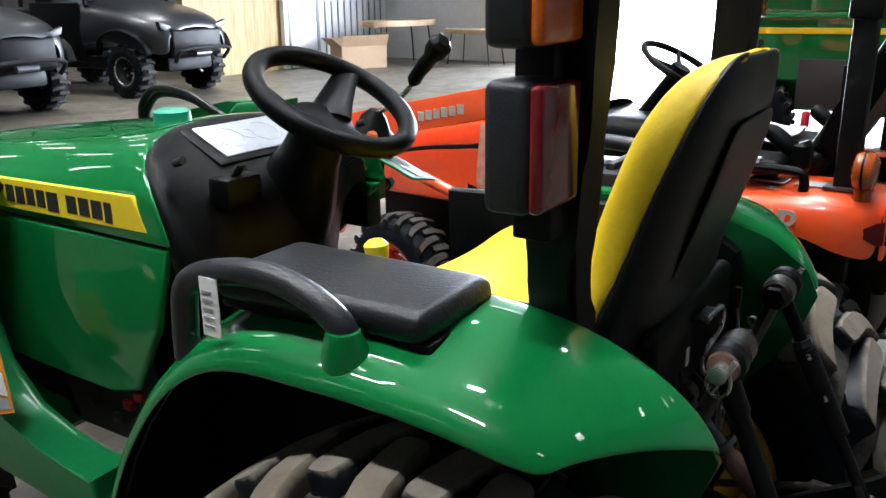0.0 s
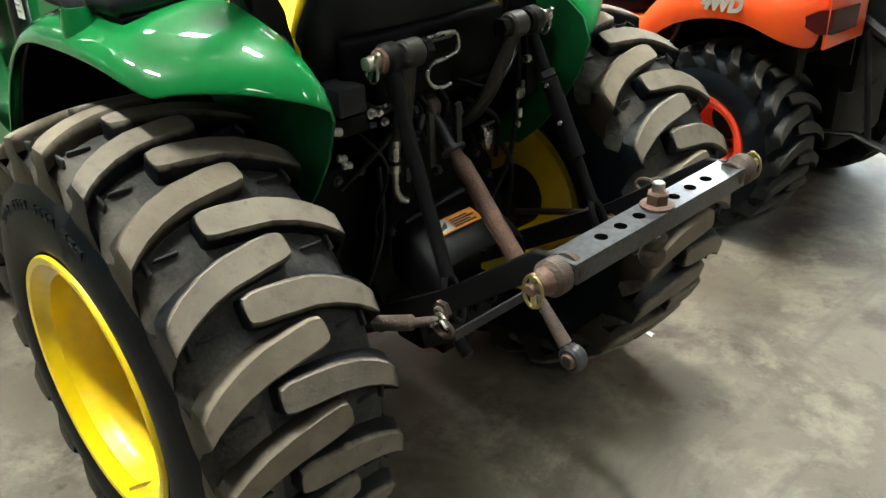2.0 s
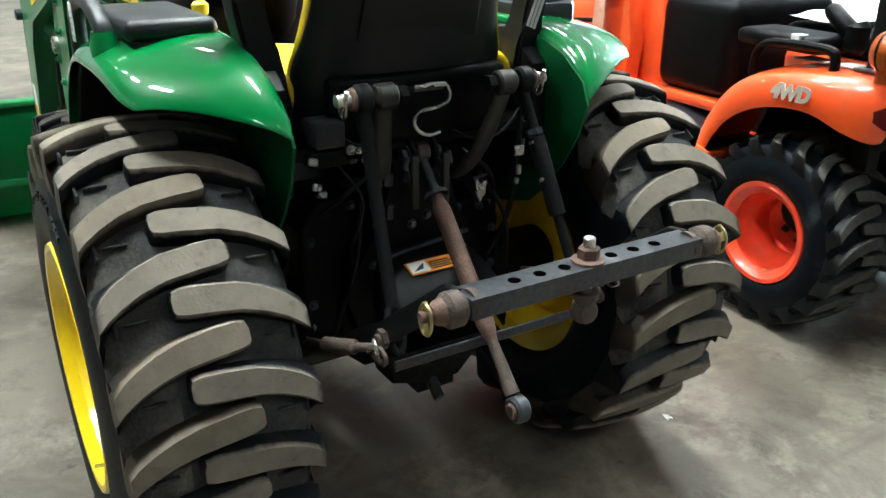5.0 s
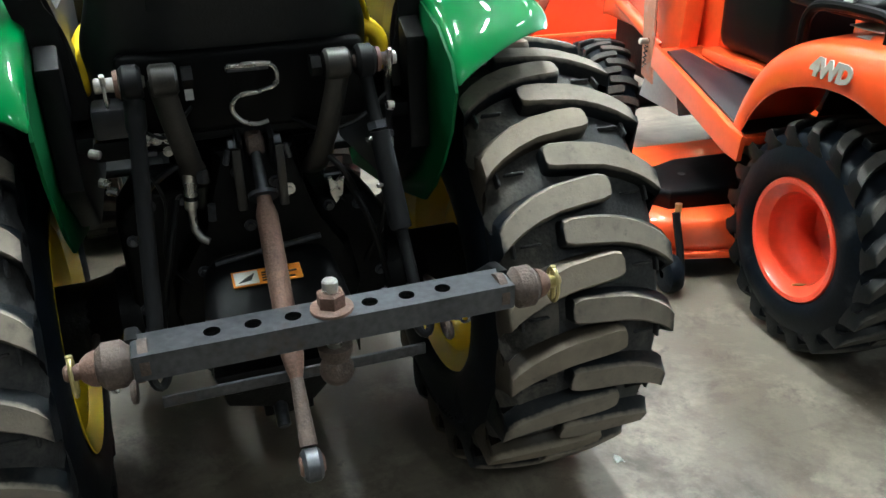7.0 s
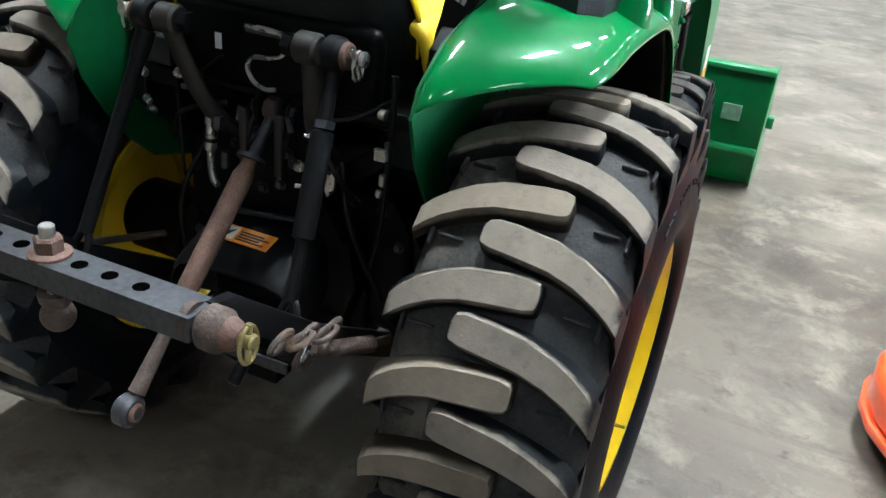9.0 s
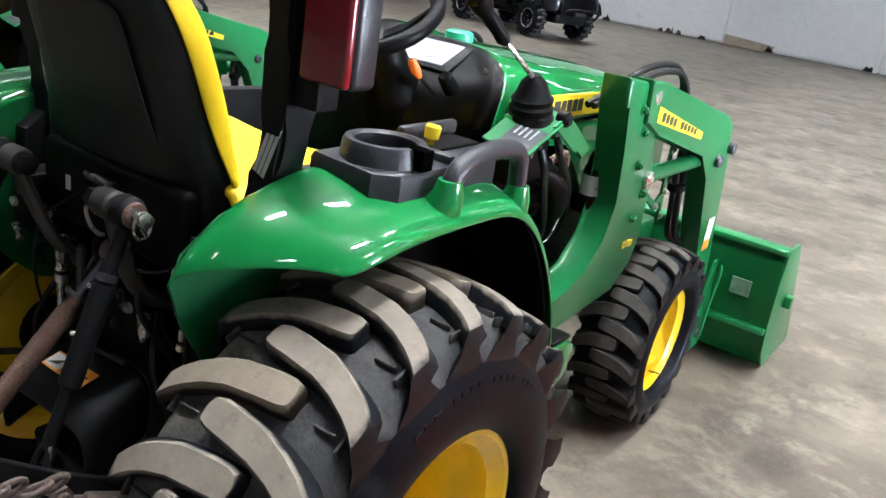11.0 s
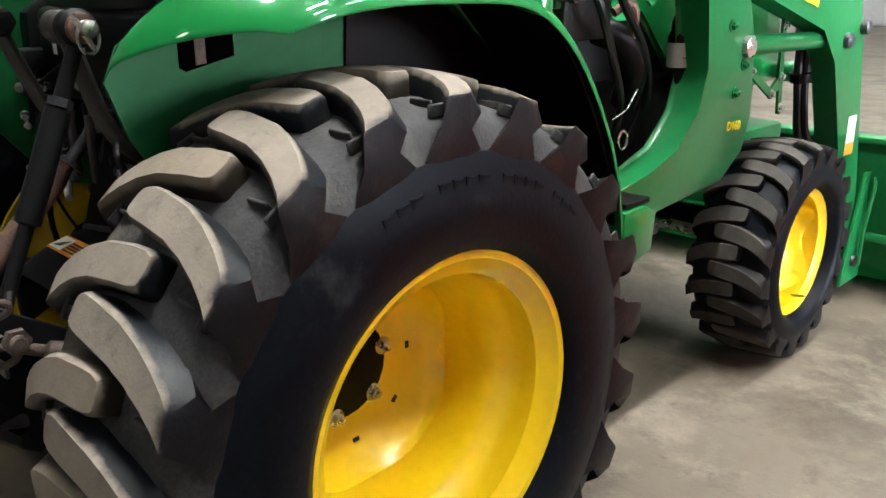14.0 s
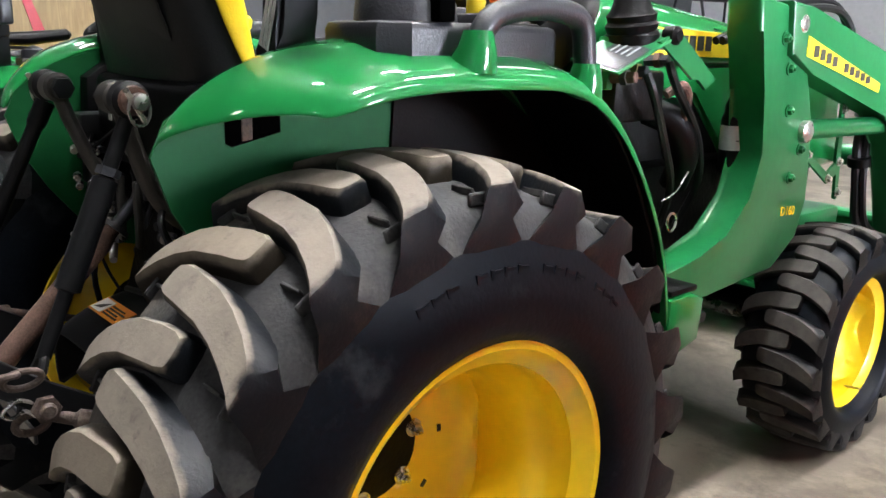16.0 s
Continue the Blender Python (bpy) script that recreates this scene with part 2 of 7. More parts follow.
def concrete():
    """Sealed, worn shop floor: broad cloudy tone, dark wheel marks and spots, pale scuffs, fine grain."""
    m = bpy.data.materials.new("shop_concrete")
    m.use_nodes = True
    nt = m.node_tree
    N, L = nt.nodes, nt.links
    b = N["Principled BSDF"]
    tc = N.new("ShaderNodeTexCoord")

    def noise_node(scale, detail, rough=0.6, distort=0.0, stretch=None):
        n = N.new("ShaderNodeTexNoise")
        n.inputs["Scale"].default_value = scale
        n.inputs["Detail"].default_value = detail
        n.inputs["Roughness"].default_value = rough
        n.inputs["Distortion"].default_value = distort
        if stretch:
            mp = N.new("ShaderNodeMapping")
            mp.inputs["Scale"].default_value = stretch
            mp.inputs["Rotation"].default_value = (0, 0, 0.6)
            L.new(tc.outputs["Object"], mp.inputs["Vector"])
            L.new(mp.outputs[0], n.inputs["Vector"])
        else:
            L.new(tc.outputs["Object"], n.inputs["Vector"])
        return n.outputs["Fac"]

    def ramp(v, lo, hi):
        r = N.new("ShaderNodeMapRange")
        r.inputs["From Min"].default_value = lo
        r.inputs["From Max"].default_value = hi
        L.new(v, r.inputs["Value"])
        return r.outputs[0]

    def mix(f, a, c):
        x = N.new("ShaderNodeMix")
        x.data_type = "RGBA"
        L.new(f, x.inputs["Factor"])
        if isinstance(a, tuple):
            x.inputs["A"].default_value = (*a, 1)
        else:
            L.new(a, x.inputs["A"])
        x.inputs["B"].default_value = (*c, 1)
        return x.outputs["Result"]

    c = mix(ramp(noise_node(0.9, 8), 0.35, 0.66), (0.072, 0.058, 0.042), (0.132, 0.114, 0.088))
    c = mix(ramp(noise_node(1.7, 9, 0.66, 0.35), 0.485, 0.625), c, (0.038, 0.029, 0.020))
    c = mix(ramp(noise_node(3.1, 10, 0.72, 0.25), 0.51, 0.70), c, (0.205, 0.180, 0.142))
    c = mix(ramp(noise_node(1.1, 6, 0.6, 0.3, (0.25, 5.0, 1.0)), 0.57, 0.72), c, (0.050, 0.040, 0.030))
    c = mix(ramp(noise_node(6.5, 9, 0.75, 0.3), 0.545, 0.66), c, (0.062, 0.049, 0.037))
    c = mix(ramp(noise_node(11.0, 4, 0.5), 0.69, 0.76), c, (0.030, 0.024, 0.019))
    c = mix(ramp(noise_node(60, 4), 0.55, 0.85), c, (0.10, 0.088, 0.072))
    L.new(c, b.inputs["Base Color"])
    rr = N.new("ShaderNodeMapRange")
    rr.inputs["To Min"].default_value = 0.34
    rr.inputs["To Max"].default_value = 0.62
    L.new(noise_node(4.0, 6), rr.inputs["Value"])
    L.new(rr.outputs[0], b.inputs["Roughness"])
    bp = N.new("ShaderNodeBump")
    bp.inputs["Strength"].default_value = 0.12
    bp.inputs["Distance"].default_value = 0.003
    L.new(noise_node(90, 4), bp.inputs["Height"])
    L.new(bp.outputs[0], b.inputs["Normal"])
    return m


def plywood():
    m = bpy.data.materials.new("plywood")
    m.use_nodes = True
    nt = m.node_tree
    N, L = nt.nodes, nt.links
    b = N["Principled BSDF"]
    tc = N.new("ShaderNodeTexCoord")
    mp = N.new("ShaderNodeMapping")
    mp.inputs["Scale"].default_value = (6, 6, 0.7)
    L.new(tc.outputs["Object"], mp.inputs["Vector"])
    w = N.new("ShaderNodeTexNoise")
    w.inputs["Scale"].default_value = 1.6
    w.inputs["Detail"].default_value = 8
    w.inputs["Distortion"].default_value = 1.5
    L.new(mp.outputs[0], w.inputs["Vector"])
    r = N.new("ShaderNodeValToRGB")
    r.color_ramp.elements[0].position = 0.3
    r.color_ramp.elements[0].color = (0.30, 0.19, 0.075, 1)
    r.color_ramp.elements[1].position = 0.7
    r.color_ramp.elements[1].color = (0.46, 0.32, 0.14, 1)
    L.new(w.outputs["Fac"], r.inputs[0])
    L.new(r.outputs[0], b.inputs["Base Color"])
    b.inputs["Roughness"].default_value = 0.6
    return m


ARM_STEEL = mat("worn_arm_steel", (0.036, 0.033, 0.029), 0.48, metal=0.3, var=0.35, scale=30.0)
CARDBOARD = mat("cardboard", (0.36, 0.235, 0.135), 0.7, var=0.12, scale=4.0)
CONCRETE = concrete()
PLYWOOD = plywood()
WALL_WHITE = mat("white_wall_panel", (0.82, 0.82, 0.82), 0.5, var=0.05, scale=0.7,
                 dust=(0.42, 0.36, 0.28), dust_amount=0.16, dust_scale=1.4)
WALL_GREY = mat("grey_wall_panel", (0.10, 0.10, 0.10), 0.6, var=0.08, scale=0.7)
CEILING = mat("grey_ceiling_liner", (0.06, 0.06, 0.06), 0.7, var=0.05, scale=0.5)


# ---------------------------------------------------------------- mesh helpers
def V(*a):
    return Vector(a)


def done(bm, name, mats, smooth=35):
    bmesh.ops.recalc_face_normals(bm, faces=bm.faces)
    me = bpy.data.meshes.new(name)
    bm.to_mesh(me)
    bm.free()
    for m in mats if isinstance(mats, (list, tuple)) else [mats]:
        me.materials.append(m)
    if smooth:
        for p in me.polygons:
            p.use_smooth = True
        me.set_sharp_from_angle(angle=radians(smooth))
    return me


def part(name, bm, mats, parent=None, label="", smooth=35, at=None):
    ob = new(name, bm if isinstance(bm, bpy.types.Mesh) else done(bm, name, mats, smooth))
    if parent is not None:
        ob.parent = parent
    if at is not None:
        ob.matrix_basis = at
    if label:
        ob["label"] = label
    return ob


def thing(name, label, category, at=None, group=""):
    e = new(name)
    e.empty_display_size = 0.1
    if at is not None:
        e.matrix_basis = at
    return tagged(e, label, category, group)


def box(lo, hi, bevel=0.004, seg=2, bm=None, m=None):
    bm = bm or bmesh.new()
    lo, hi = Vector(lo), Vector(hi)
    r = bmesh.ops.create_cube(bm, size=1.0)
    vs = r["verts"]
    mid, size = (lo + hi) / 2, hi - lo
    for v in vs:
        v.co = Vector((v.co.x * size.x, v.co.y * size.y, v.co.z * size.z)) + mid
    es = list({e for v in vs for e in v.link_edges})
    if bevel:
        bevel = min(bevel, 0.45 * min(size))
        r2 = bmesh.ops.bevel(bm, geom=es, offset=bevel, segments=seg, affect="EDGES", profile=0.5)
        vs = list({v for f in r2["faces"] for v in f.verts} | {v for v in vs if v.is_valid})
    if m is not None:
        for v in vs:
            v.co = m @ v.co
    return bm


def frame_of(d):
    d = d.normalized()
    up = V(0, 0, 1) if abs(d.z) < 0.95 else V(1, 0, 0)
    a = d.cross(up).normalized()
    return a, a.cross(d).normalized()


def sweep(path, radius, n=12, bm=None, caps=True, flat=1.0, closed=False):
    """A round (or flattened) bar along a list of points; radius may be a list."""
    bm = bm or bmesh.new()
    pts = [Vector(p) for p in path]
    rad = radius if isinstance(radius, (list, tuple)) else [radius] * len(pts)
    rings = []
    a = None
    for i, p in enumerate(pts):
        if closed:
            d = pts[(i + 1) % len(pts)] - pts[i - 1]
        else:
            d = pts[min(i + 1, len(pts) - 1)] - pts[max(i - 1, 0)]
        d.normalize()
        if a is None:
            a, b = frame_of(d)
        else:
            a = (a - d * a.dot(d)).normalized()
            b = a.cross(d).normalized()
        rings.append([bm.verts.new(p + rad[i] * (math.cos(t) * a + flat * math.sin(t) * b))
                      for t in (2 * math.pi * k / n for k in range(n))])
    pairs = list(zip(rings, rings[1:])) + ([(rings[-1], rings[0])] if closed else [])
    for r, s in pairs:
        for k in range(n):
            bm.faces.new((r[k], r[(k + 1) % n], s[(k + 1) % n], s[k]))
    if caps and not closed:
        bm.faces.new(rings[0][::-1])
        bm.faces.new(rings[-1])
    return bm


def rod(p, q, r, n=14, bm=None, chamfer=0.0):
    p, q = Vector(p), Vector(q)
    if chamfer:
        d = (q - p).normalized() * chamfer
        return sweep([p, p + d, q - d, q], [r - chamfer, r, r, r - chamfer], n, bm)
    return sweep([p, q], r, n, bm)


def curve_pts(ctrl, n=8):
    """Catmull-Rom through the control points."""
    c = [Vector(p) for p in ctrl]
    c = [2 * c[0] - c[1]] + c + [2 * c[-1] - c[-2]]
    out = []
    for i in range(1, len(c) - 2):
        for k in range(n):
            t = k / n
            p0, p1, p2, p3 = c[i - 1:i + 3]
            out.append(0.5 * ((2 * p1) + (p2 - p0) * t + (2 * p0 - 5 * p1 + 4 * p2 - p3) * t * t
                              + (3 * p1 - p0 - 3 * p2 + p3) * t ** 3))
    out.append(c[-2])
    return out


def lathe(profile, n=48, bm=None, closed=False, mi=0):
    """Turns (x, r) pairs round the x axis."""
    bm = bm or bmesh.new()
    rings = [[bm.verts.new((x, r * math.sin(t), r * math.cos(t))) for t in (2 * math.pi * k / n for k in range(n))]
             for x, r in profile]
    pairs = list(zip(rings, rings[1:])) + ([(rings[-1], rings[0])] if closed else [])
    for a, b in pairs:
        for k in range(n):
            f = bm.faces.new((a[k], a[(k + 1) % n], b[(k + 1) % n], b[k]))
            f.material_index = mi
    return bm


def slab(outline, axis, lo, hi, bevel=0.004, bm=None, seg=2):
    """Extrudes an outline of 2D points along x, y or z between lo and hi."""
    bm = bm or bmesh.new()

    def place(p, h):
        if axis == "x":
            return (h, p[0], p[1])
        if axis == "y":
            return (p[0], h, p[1])
        return (p[0], p[1], h)

    a = [bm.verts.new(place(p, lo)) for p in outline]
    b = [bm.verts.new(place(p, hi)) for p in outline]
    n = len(a)
    fa, fb = bm.faces.new(a[::-1]), bm.faces.new(b)
    for k in range(n):
        bm.faces.new((a[k], a[(k + 1) % n], b[(k + 1) % n], b[k]))
    if bevel:
        es = list(fa.edges) + list(fb.edges)
        bmesh.ops.bevel(bm, geom=es, offset=bevel, segments=seg, affect="EDGES", profile=0.5)
    return bm


def loft(rows, bm=None):
    bm = bm or bmesh.new()
    vs = [[bm.verts.new(p) for p in row] for row in rows]
    for a, b in zip(vs, vs[1:]):
        for k in range(len(a) - 1):
            bm.faces.new((a[k], a[k + 1], b[k + 1], b[k]))
    return bm


def mirrored(rows):
    return [[(-p[0], p[1], p[2]) for p in row] for row in rows]


def sheet(name, rows, thick, mats, parent, label="", levels=2, offset=-1.0):
    """A smooth pressed panel over a grid of points, with thickness."""
    ob = part(name, loft(rows), mats, parent, label, smooth=60)
    s = ob.modifiers.new("thickness", "SOLIDIFY")
    s.thickness, s.offset, s.use_even_offset = thick, offset, False
    u = ob.modifiers.new("round", "SUBSURF")
    u.levels = u.render_levels = levels
    return ob


def nut(center, axis, r=0.012, h=0.012, stud=0.0):
    """A hexagon nut with a washer, and a stud through it."""
    c, d = Vector(center), Vector(axis).normalized()
    bm = sweep([c, c + d * 0.003], r * 1.5, 16)
    sweep([c + d * 0.003, c + d * (0.003 + h * 0.85), c + d * (0.003 + h)], [r, r, r * 0.8], 6, bm)
    if stud:
        sweep([c + d * h, c + d * (h + stud), c + d * (h + stud + 0.003)], [r * 0.55, r * 0.55, r * 0.35], 10, bm)
    return bm


def lettering(text, size, depth, mats, parent, m, name="lettering", label="", bold=0.0, shear=0.0):
    """Raised letters in the built-in font, as a mesh."""
    c = bpy.data.curves.new(name, "FONT")
    c.body, c.size, c.extrude, c.align_x, c.align_y = text, size, depth, "CENTER", "CENTER"
    c.resolution_u, c.offset, c.shear = 3, bold, shear
    tmp = bpy.data.objects.new("tmp", c)
    scene.collection.objects.link(tmp)
    bpy.context.view_layer.update()
    me = bpy.data.meshes.new_from_object(tmp.evaluated_get(bpy.context.evaluated_depsgraph_get()))
    bpy.data.objects.remove(tmp)
    me.materials.clear()
    me.materials.append(mats)
    return part(name, me, mats, parent, label, at=m)


def basis(o, x, y):
    """A pose at o whose x and y axes point as given (z is their cross product)."""
    x, y = Vector(x).normalized(), Vector(y).normalized()
    z = x.cross(y).normalized()
    y = z.cross(x)
    m = Matrix((x, y, z)).transposed().to_4x4()
    m.translation = o
    return m


def plate(name, m, w, h, mats, parent, label="", t=0.0015, r=0.004):
    """A thin sticker or plate: w by h in the x and y of the pose m."""
    return part(name, box((-w / 2, -h / 2, 0), (w / 2, h / 2, t), min(r, t * 0.4), 1), mats, parent, label, at=m)


def bars(name, m, w, h, lines, mats, parent, fill=0.55, seed=1, t=0.0012):
    """Writing too small to read: plain bars."""
    rnd = random.Random(seed)
    step = h / lines
    for i in range(lines):
        y = h / 2 - (i + 0.5) * step
        end = w * rnd.uniform(0.7, 1.0)
        part(name, box((-w / 2, y - step * fill / 2, 0), (-w / 2 + end, y + step * fill / 2, t), 0), mats, parent, at=m, smooth=0)


# ---------------------------------------------------------------- tyres and wheels
def lug_mesh(name, R, h, base, hw, side, sweep_back, overlap, shoulder_r, mats, pitch):
    """One tread bar, at the top of the wheel, running from past the centre line to the shoulder on one side."""
    xs = [-overlap, -overlap * 0.93, -overlap * 0.66, -overlap * 0.1, h * 0.32, h * 0.56, h * 0.76, h * 0.90, h * 0.985]
    back = [0.03, 0.0, 0.0, 0.03, 0.13, 0.30, 0.53, 0.76, 0.97]
    wide = [0.55, 0.84, 1.0, 1.03, 1.02, 1.0, 0.98, 0.95, 0.90]
    front = [0.12, 0.14, 0.16, 0.20, 0.30, 0.42, 0.55, 0.66, 0.75]
    bm = bmesh.new()
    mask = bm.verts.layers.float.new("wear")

    def at(x, a, r):
        t = a / R
        return bm.verts.new((side * x, r * math.sin(t), r * math.cos(t)))

    rows = []
    for x, b, w, fr in zip(xs, back, wide, front):
        c, top = -sweep_back * b, R - 0.024 * (x / h) ** 2 * (R / 0.51)
        rows.append((at(x, c - hw * w - hw * 0.12, base), at(x, c - hw * w, top - 0.007), at(x, c - hw * w + hw * 0.20, top),
                     at(x, c + hw * w - hw * 0.20, top), at(x, c + hw * w, top - 0.007), at(x, c + hw * w + hw * fr, base)))
    c = -sweep_back * 1.12
    low, fl = shoulder_r, 0.46 * pitch
    mid = (low + R - 0.03) / 2
    rows.append((at(h * 0.93, c - hw * 1.25, mid - 0.012), at(h * 0.995, c - hw * 1.12, mid), at(h * 1.0, c - hw * 0.7, mid - 0.002),
                 at(h * 1.0, c + hw * 0.8, mid - 0.002), at(h * 0.995, c + hw * 1.22, mid), at(h * 0.95, c + hw * 1.4, mid - 0.012)))
    rows.append((at(h * 0.95, c - fl, low - 0.016), at(h * 0.970, c - fl, low), at(h * 0.978, c - fl * 0.6, low - 0.012),
                 at(h * 0.978, c + fl * 0.6, low - 0.012), at(h * 0.970, c + fl, low), at(h * 0.95, c + fl, low - 0.016)))
    for i, (a, b) in enumerate(zip(rows, rows[1:])):
        for k in range(5):
            bm.faces.new((a[k], a[k + 1], b[k + 1], b[k]))
    bm.faces.new(rows[0])
    bm.faces.new(rows[-1][::-1])
    bm.faces.new([r[0] for r in rows] + [r[5] for r in rows][::-1])
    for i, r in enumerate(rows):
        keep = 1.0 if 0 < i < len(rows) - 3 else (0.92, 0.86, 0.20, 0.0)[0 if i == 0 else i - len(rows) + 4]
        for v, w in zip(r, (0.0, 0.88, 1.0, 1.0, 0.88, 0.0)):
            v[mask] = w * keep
    return done(bm, name, mats, 46)


def tyre(parent, name, at, R, h, rim_r, count, hw, sweep_back, overlap, mats, top, label, phase=0.0, text=0, nub=True, muddy=False):
    base = R * 0.925
    sh = R * 0.80
    half = [(h * 0.38, base), (h * 0.75, base - 0.009), (h * 0.865, sh + (base - sh) * 0.5), (h * 0.91, sh), (h * 0.955, rim_r + (sh - rim_r) * 0.82), (h * 0.99, rim_r + (sh - rim_r) * 0.60),
            (h * 1.0, rim_r + (sh - rim_r) * 0.38), (h * 0.965, rim_r + (sh - rim_r) * 0.15), (h * 0.91, rim_r + 0.004), (h * 0.70, rim_r - 0.01)]
    prof = [(-x, r) for x, r in half[::-1]] + half
    bm = lathe(prof, 72)
    for f in bm.faces:
        if all(math.hypot(v.co.y, v.co.z) > sh - 0.001 for v in f.verts):
            f.material_index = 2 if muddy and f.calc_center_median().x < -h * 0.3 else 1
    ob = part(name, bm, (mats, GROOVE if nub else mats, GROOVE_MUDDY), parent, label, 50, at)
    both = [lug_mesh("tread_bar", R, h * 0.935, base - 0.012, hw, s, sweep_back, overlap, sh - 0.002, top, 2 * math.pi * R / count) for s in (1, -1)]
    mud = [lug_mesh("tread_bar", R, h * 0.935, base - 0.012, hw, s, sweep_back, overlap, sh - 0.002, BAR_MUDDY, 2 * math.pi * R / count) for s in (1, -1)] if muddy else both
    for k in range(count):
        for j in (0, 1):
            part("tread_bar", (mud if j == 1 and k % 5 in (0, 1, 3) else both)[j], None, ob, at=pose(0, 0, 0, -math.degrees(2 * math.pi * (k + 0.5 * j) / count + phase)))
    if nub:
        nb = []
        for s in (1, -1):
            b = box((s * h * 0.60 - 0.020, -0.0025, base - 0.006), (s * h * 0.60 + 0.020, 0.0025, base + 0.0045), 0.0015, 1)
            box((s * h * 0.78 - 0.003, -0.020, base - 0.016), (s * h * 0.78 + 0.003, 0.012, base + 0.002), 0.002, 1, b)
            nb.append(done(b, "stud", GROOVE, 40))
        for k in range(count):
            for j in (0, 1):
                part("groove_rib", nb[j], None, ob, at=pose(0, 0, 0, -math.degrees(2 * math.pi * (k + 0.5 * j + 0.42) / count + phase)))
    if text:
        b = bmesh.new()
        for s in (1, -1):
            for g in range(2):
                for i in range(text):
                    t = g * math.pi + (i - text / 2) * 0.068 + 0.2
                    if i % 5 == 3:
                        continue
                    r0 = rim_r + (sh - rim_r) * 0.72
                    rot = Matrix.Rotation(-t, 4, "X")
                    for dz, w in ((0.006, 0.009), (-0.006, 0.009)):
                        box((s * (h * 0.968) - 0.003, -w, r0 + dz - 0.0022), (s * (h * 0.968) + 0.0012, w, r0 + dz + 0.0022), 0, bm=b, m=rot)
                    box((s * (h * 0.968) - 0.003, -0.011, r0 - 0.010), (s * (h * 0.968) + 0.0012, -0.007, r0 + 0.010), 0, bm=b, m=rot)
        tagged(part("sidewall_relief", b, mats, ob, smooth=0), kind="stuff")
    return ob


def rim(parent, name, at, r, w, mats, disc_x, nuts, nut_r, hub_r, nut_mat, label, side=1, cap=False, dish=0.03, squares=0):
    """A pressed steel wheel: drop-centre barrel, dished disc with a scalloped welded edge, hub bore and nuts. side: which way is out."""
    p = [(w, r + 0.013), (w + 0.004, r + 0.010), (w + 0.003, r + 0.002), (w - 0.008, r - 0.006), (w - 0.022, r - 0.026), (w - 0.045, r - 0.030), (w - 0.065, r - 0.033),
         (w - 0.085, r - 0.052), (w - 0.11, r - 0.060), (-w + 0.09, r - 0.060), (-w + 0.06, r - 0.035), (-w + 0.02, r - 0.030), (-w + 0.006, r - 0.004), (-w, r + 0.013)]
    inner = [(x, q - 0.006) for x, q in p[::-1]]
    inner[0], inner[-1] = (-w - 0.002, r + 0.010), (w - 0.004, r + 0.014)
    bm = lathe(p + inner, 64, closed=True)
    n = 64
    cols = []
    rb = r - 0.062
    for k in range(n):
        t = 2 * math.pi * k / n
        lobe = 0.5 + 0.5 * math.cos(4 * t)
        ring = []
        for q, x in ((hub_r, 0.0), (nut_r * 1.28, 0.002), (nut_r * 1.42, 0.010), (rb * 0.80, 0.012 + dish * 0.35), (rb * 0.90, 0.016 + dish * 0.8), (rb * (0.965 - 0.04 * lobe), 0.02 + dish), (rb + 0.001, 0.022 + dish + 0.045 * (1 - lobe))):
            ring.append((disc_x + x, q * math.sin(t), q * math.cos(t)))
        cols.append(ring)
    vs = [[bm.verts.new(v) for v in c] for c in cols]
    back = [[bm.verts.new((v[0] - 0.008, v[1], v[2])) for v in c] for c in cols]
    for k in range(n):
        a, b = vs[k], vs[(k + 1) % n]
        c, d = back[k], back[(k + 1) % n]
        for i in range(len(a) - 1):
            bm.faces.new((a[i], a[i + 1], b[i + 1], b[i]))
            bm.faces.new((c[i], d[i], d[i + 1], c[i + 1]))
        bm.faces.new((a[0], b[0], d[0], c[0]))
    m = at @ (pose(0, 0, 0, 0, 0, 180) if side < 0 else Matrix())
    ob = part(name, bm, mats, parent, label, 40, m)
    for k in range(nuts):
        t = 2 * math.pi * (k + 0.28) / nuts
        part("wheel_nut", nut((disc_x + 0.003, nut_r * math.sin(t), nut_r * math.cos(t)), (1, 0, 0), 0.0105, 0.012, 0.008), nut_mat, ob)
    for k in range(squares):
        t = 2 * math.pi * (k + 0.28) / squares + 0.5
        q = rb * 0.70
        b = box((disc_x + 0.0125, -0.007, q - 0.007), (disc_x + 0.0155, 0.007, q + 0.007), 0.001, 1, m=Matrix.Rotation(-t, 4, "X"))
        part("square_hole", b, INK, ob)
    hb = lathe([(disc_x - 0.05, 0.001), (disc_x - 0.05, hub_r * 1.3), (disc_x - 0.012, hub_r * 1.3)] if not cap else
               [(disc_x - 0.03, hub_r * 0.98), (disc_x + 0.028, hub_r * 0.96), (disc_x + 0.036, hub_r * 0.8), (disc_x + 0.038, 0.001)], 32)
    part("hub", hb, CAST, ob)
    vb = sweep([(w - 0.05, 0, r - 0.028), (w - 0.02, 0, r - 0.036), (w + 0.005, 0, r - 0.040)], [0.005, 0.004, 0.0035], 8)
    part("valve", vb, BRASS, ob, at=pose(0, 0, 0, 200))
    return ob


# ---------------------------------------------------------------- the hall
def wall(name, lo, hi, mats, label):
    return tagged(part(name, box(lo, hi, 0), mats, smooth=0), label, "wall", kind="structure")


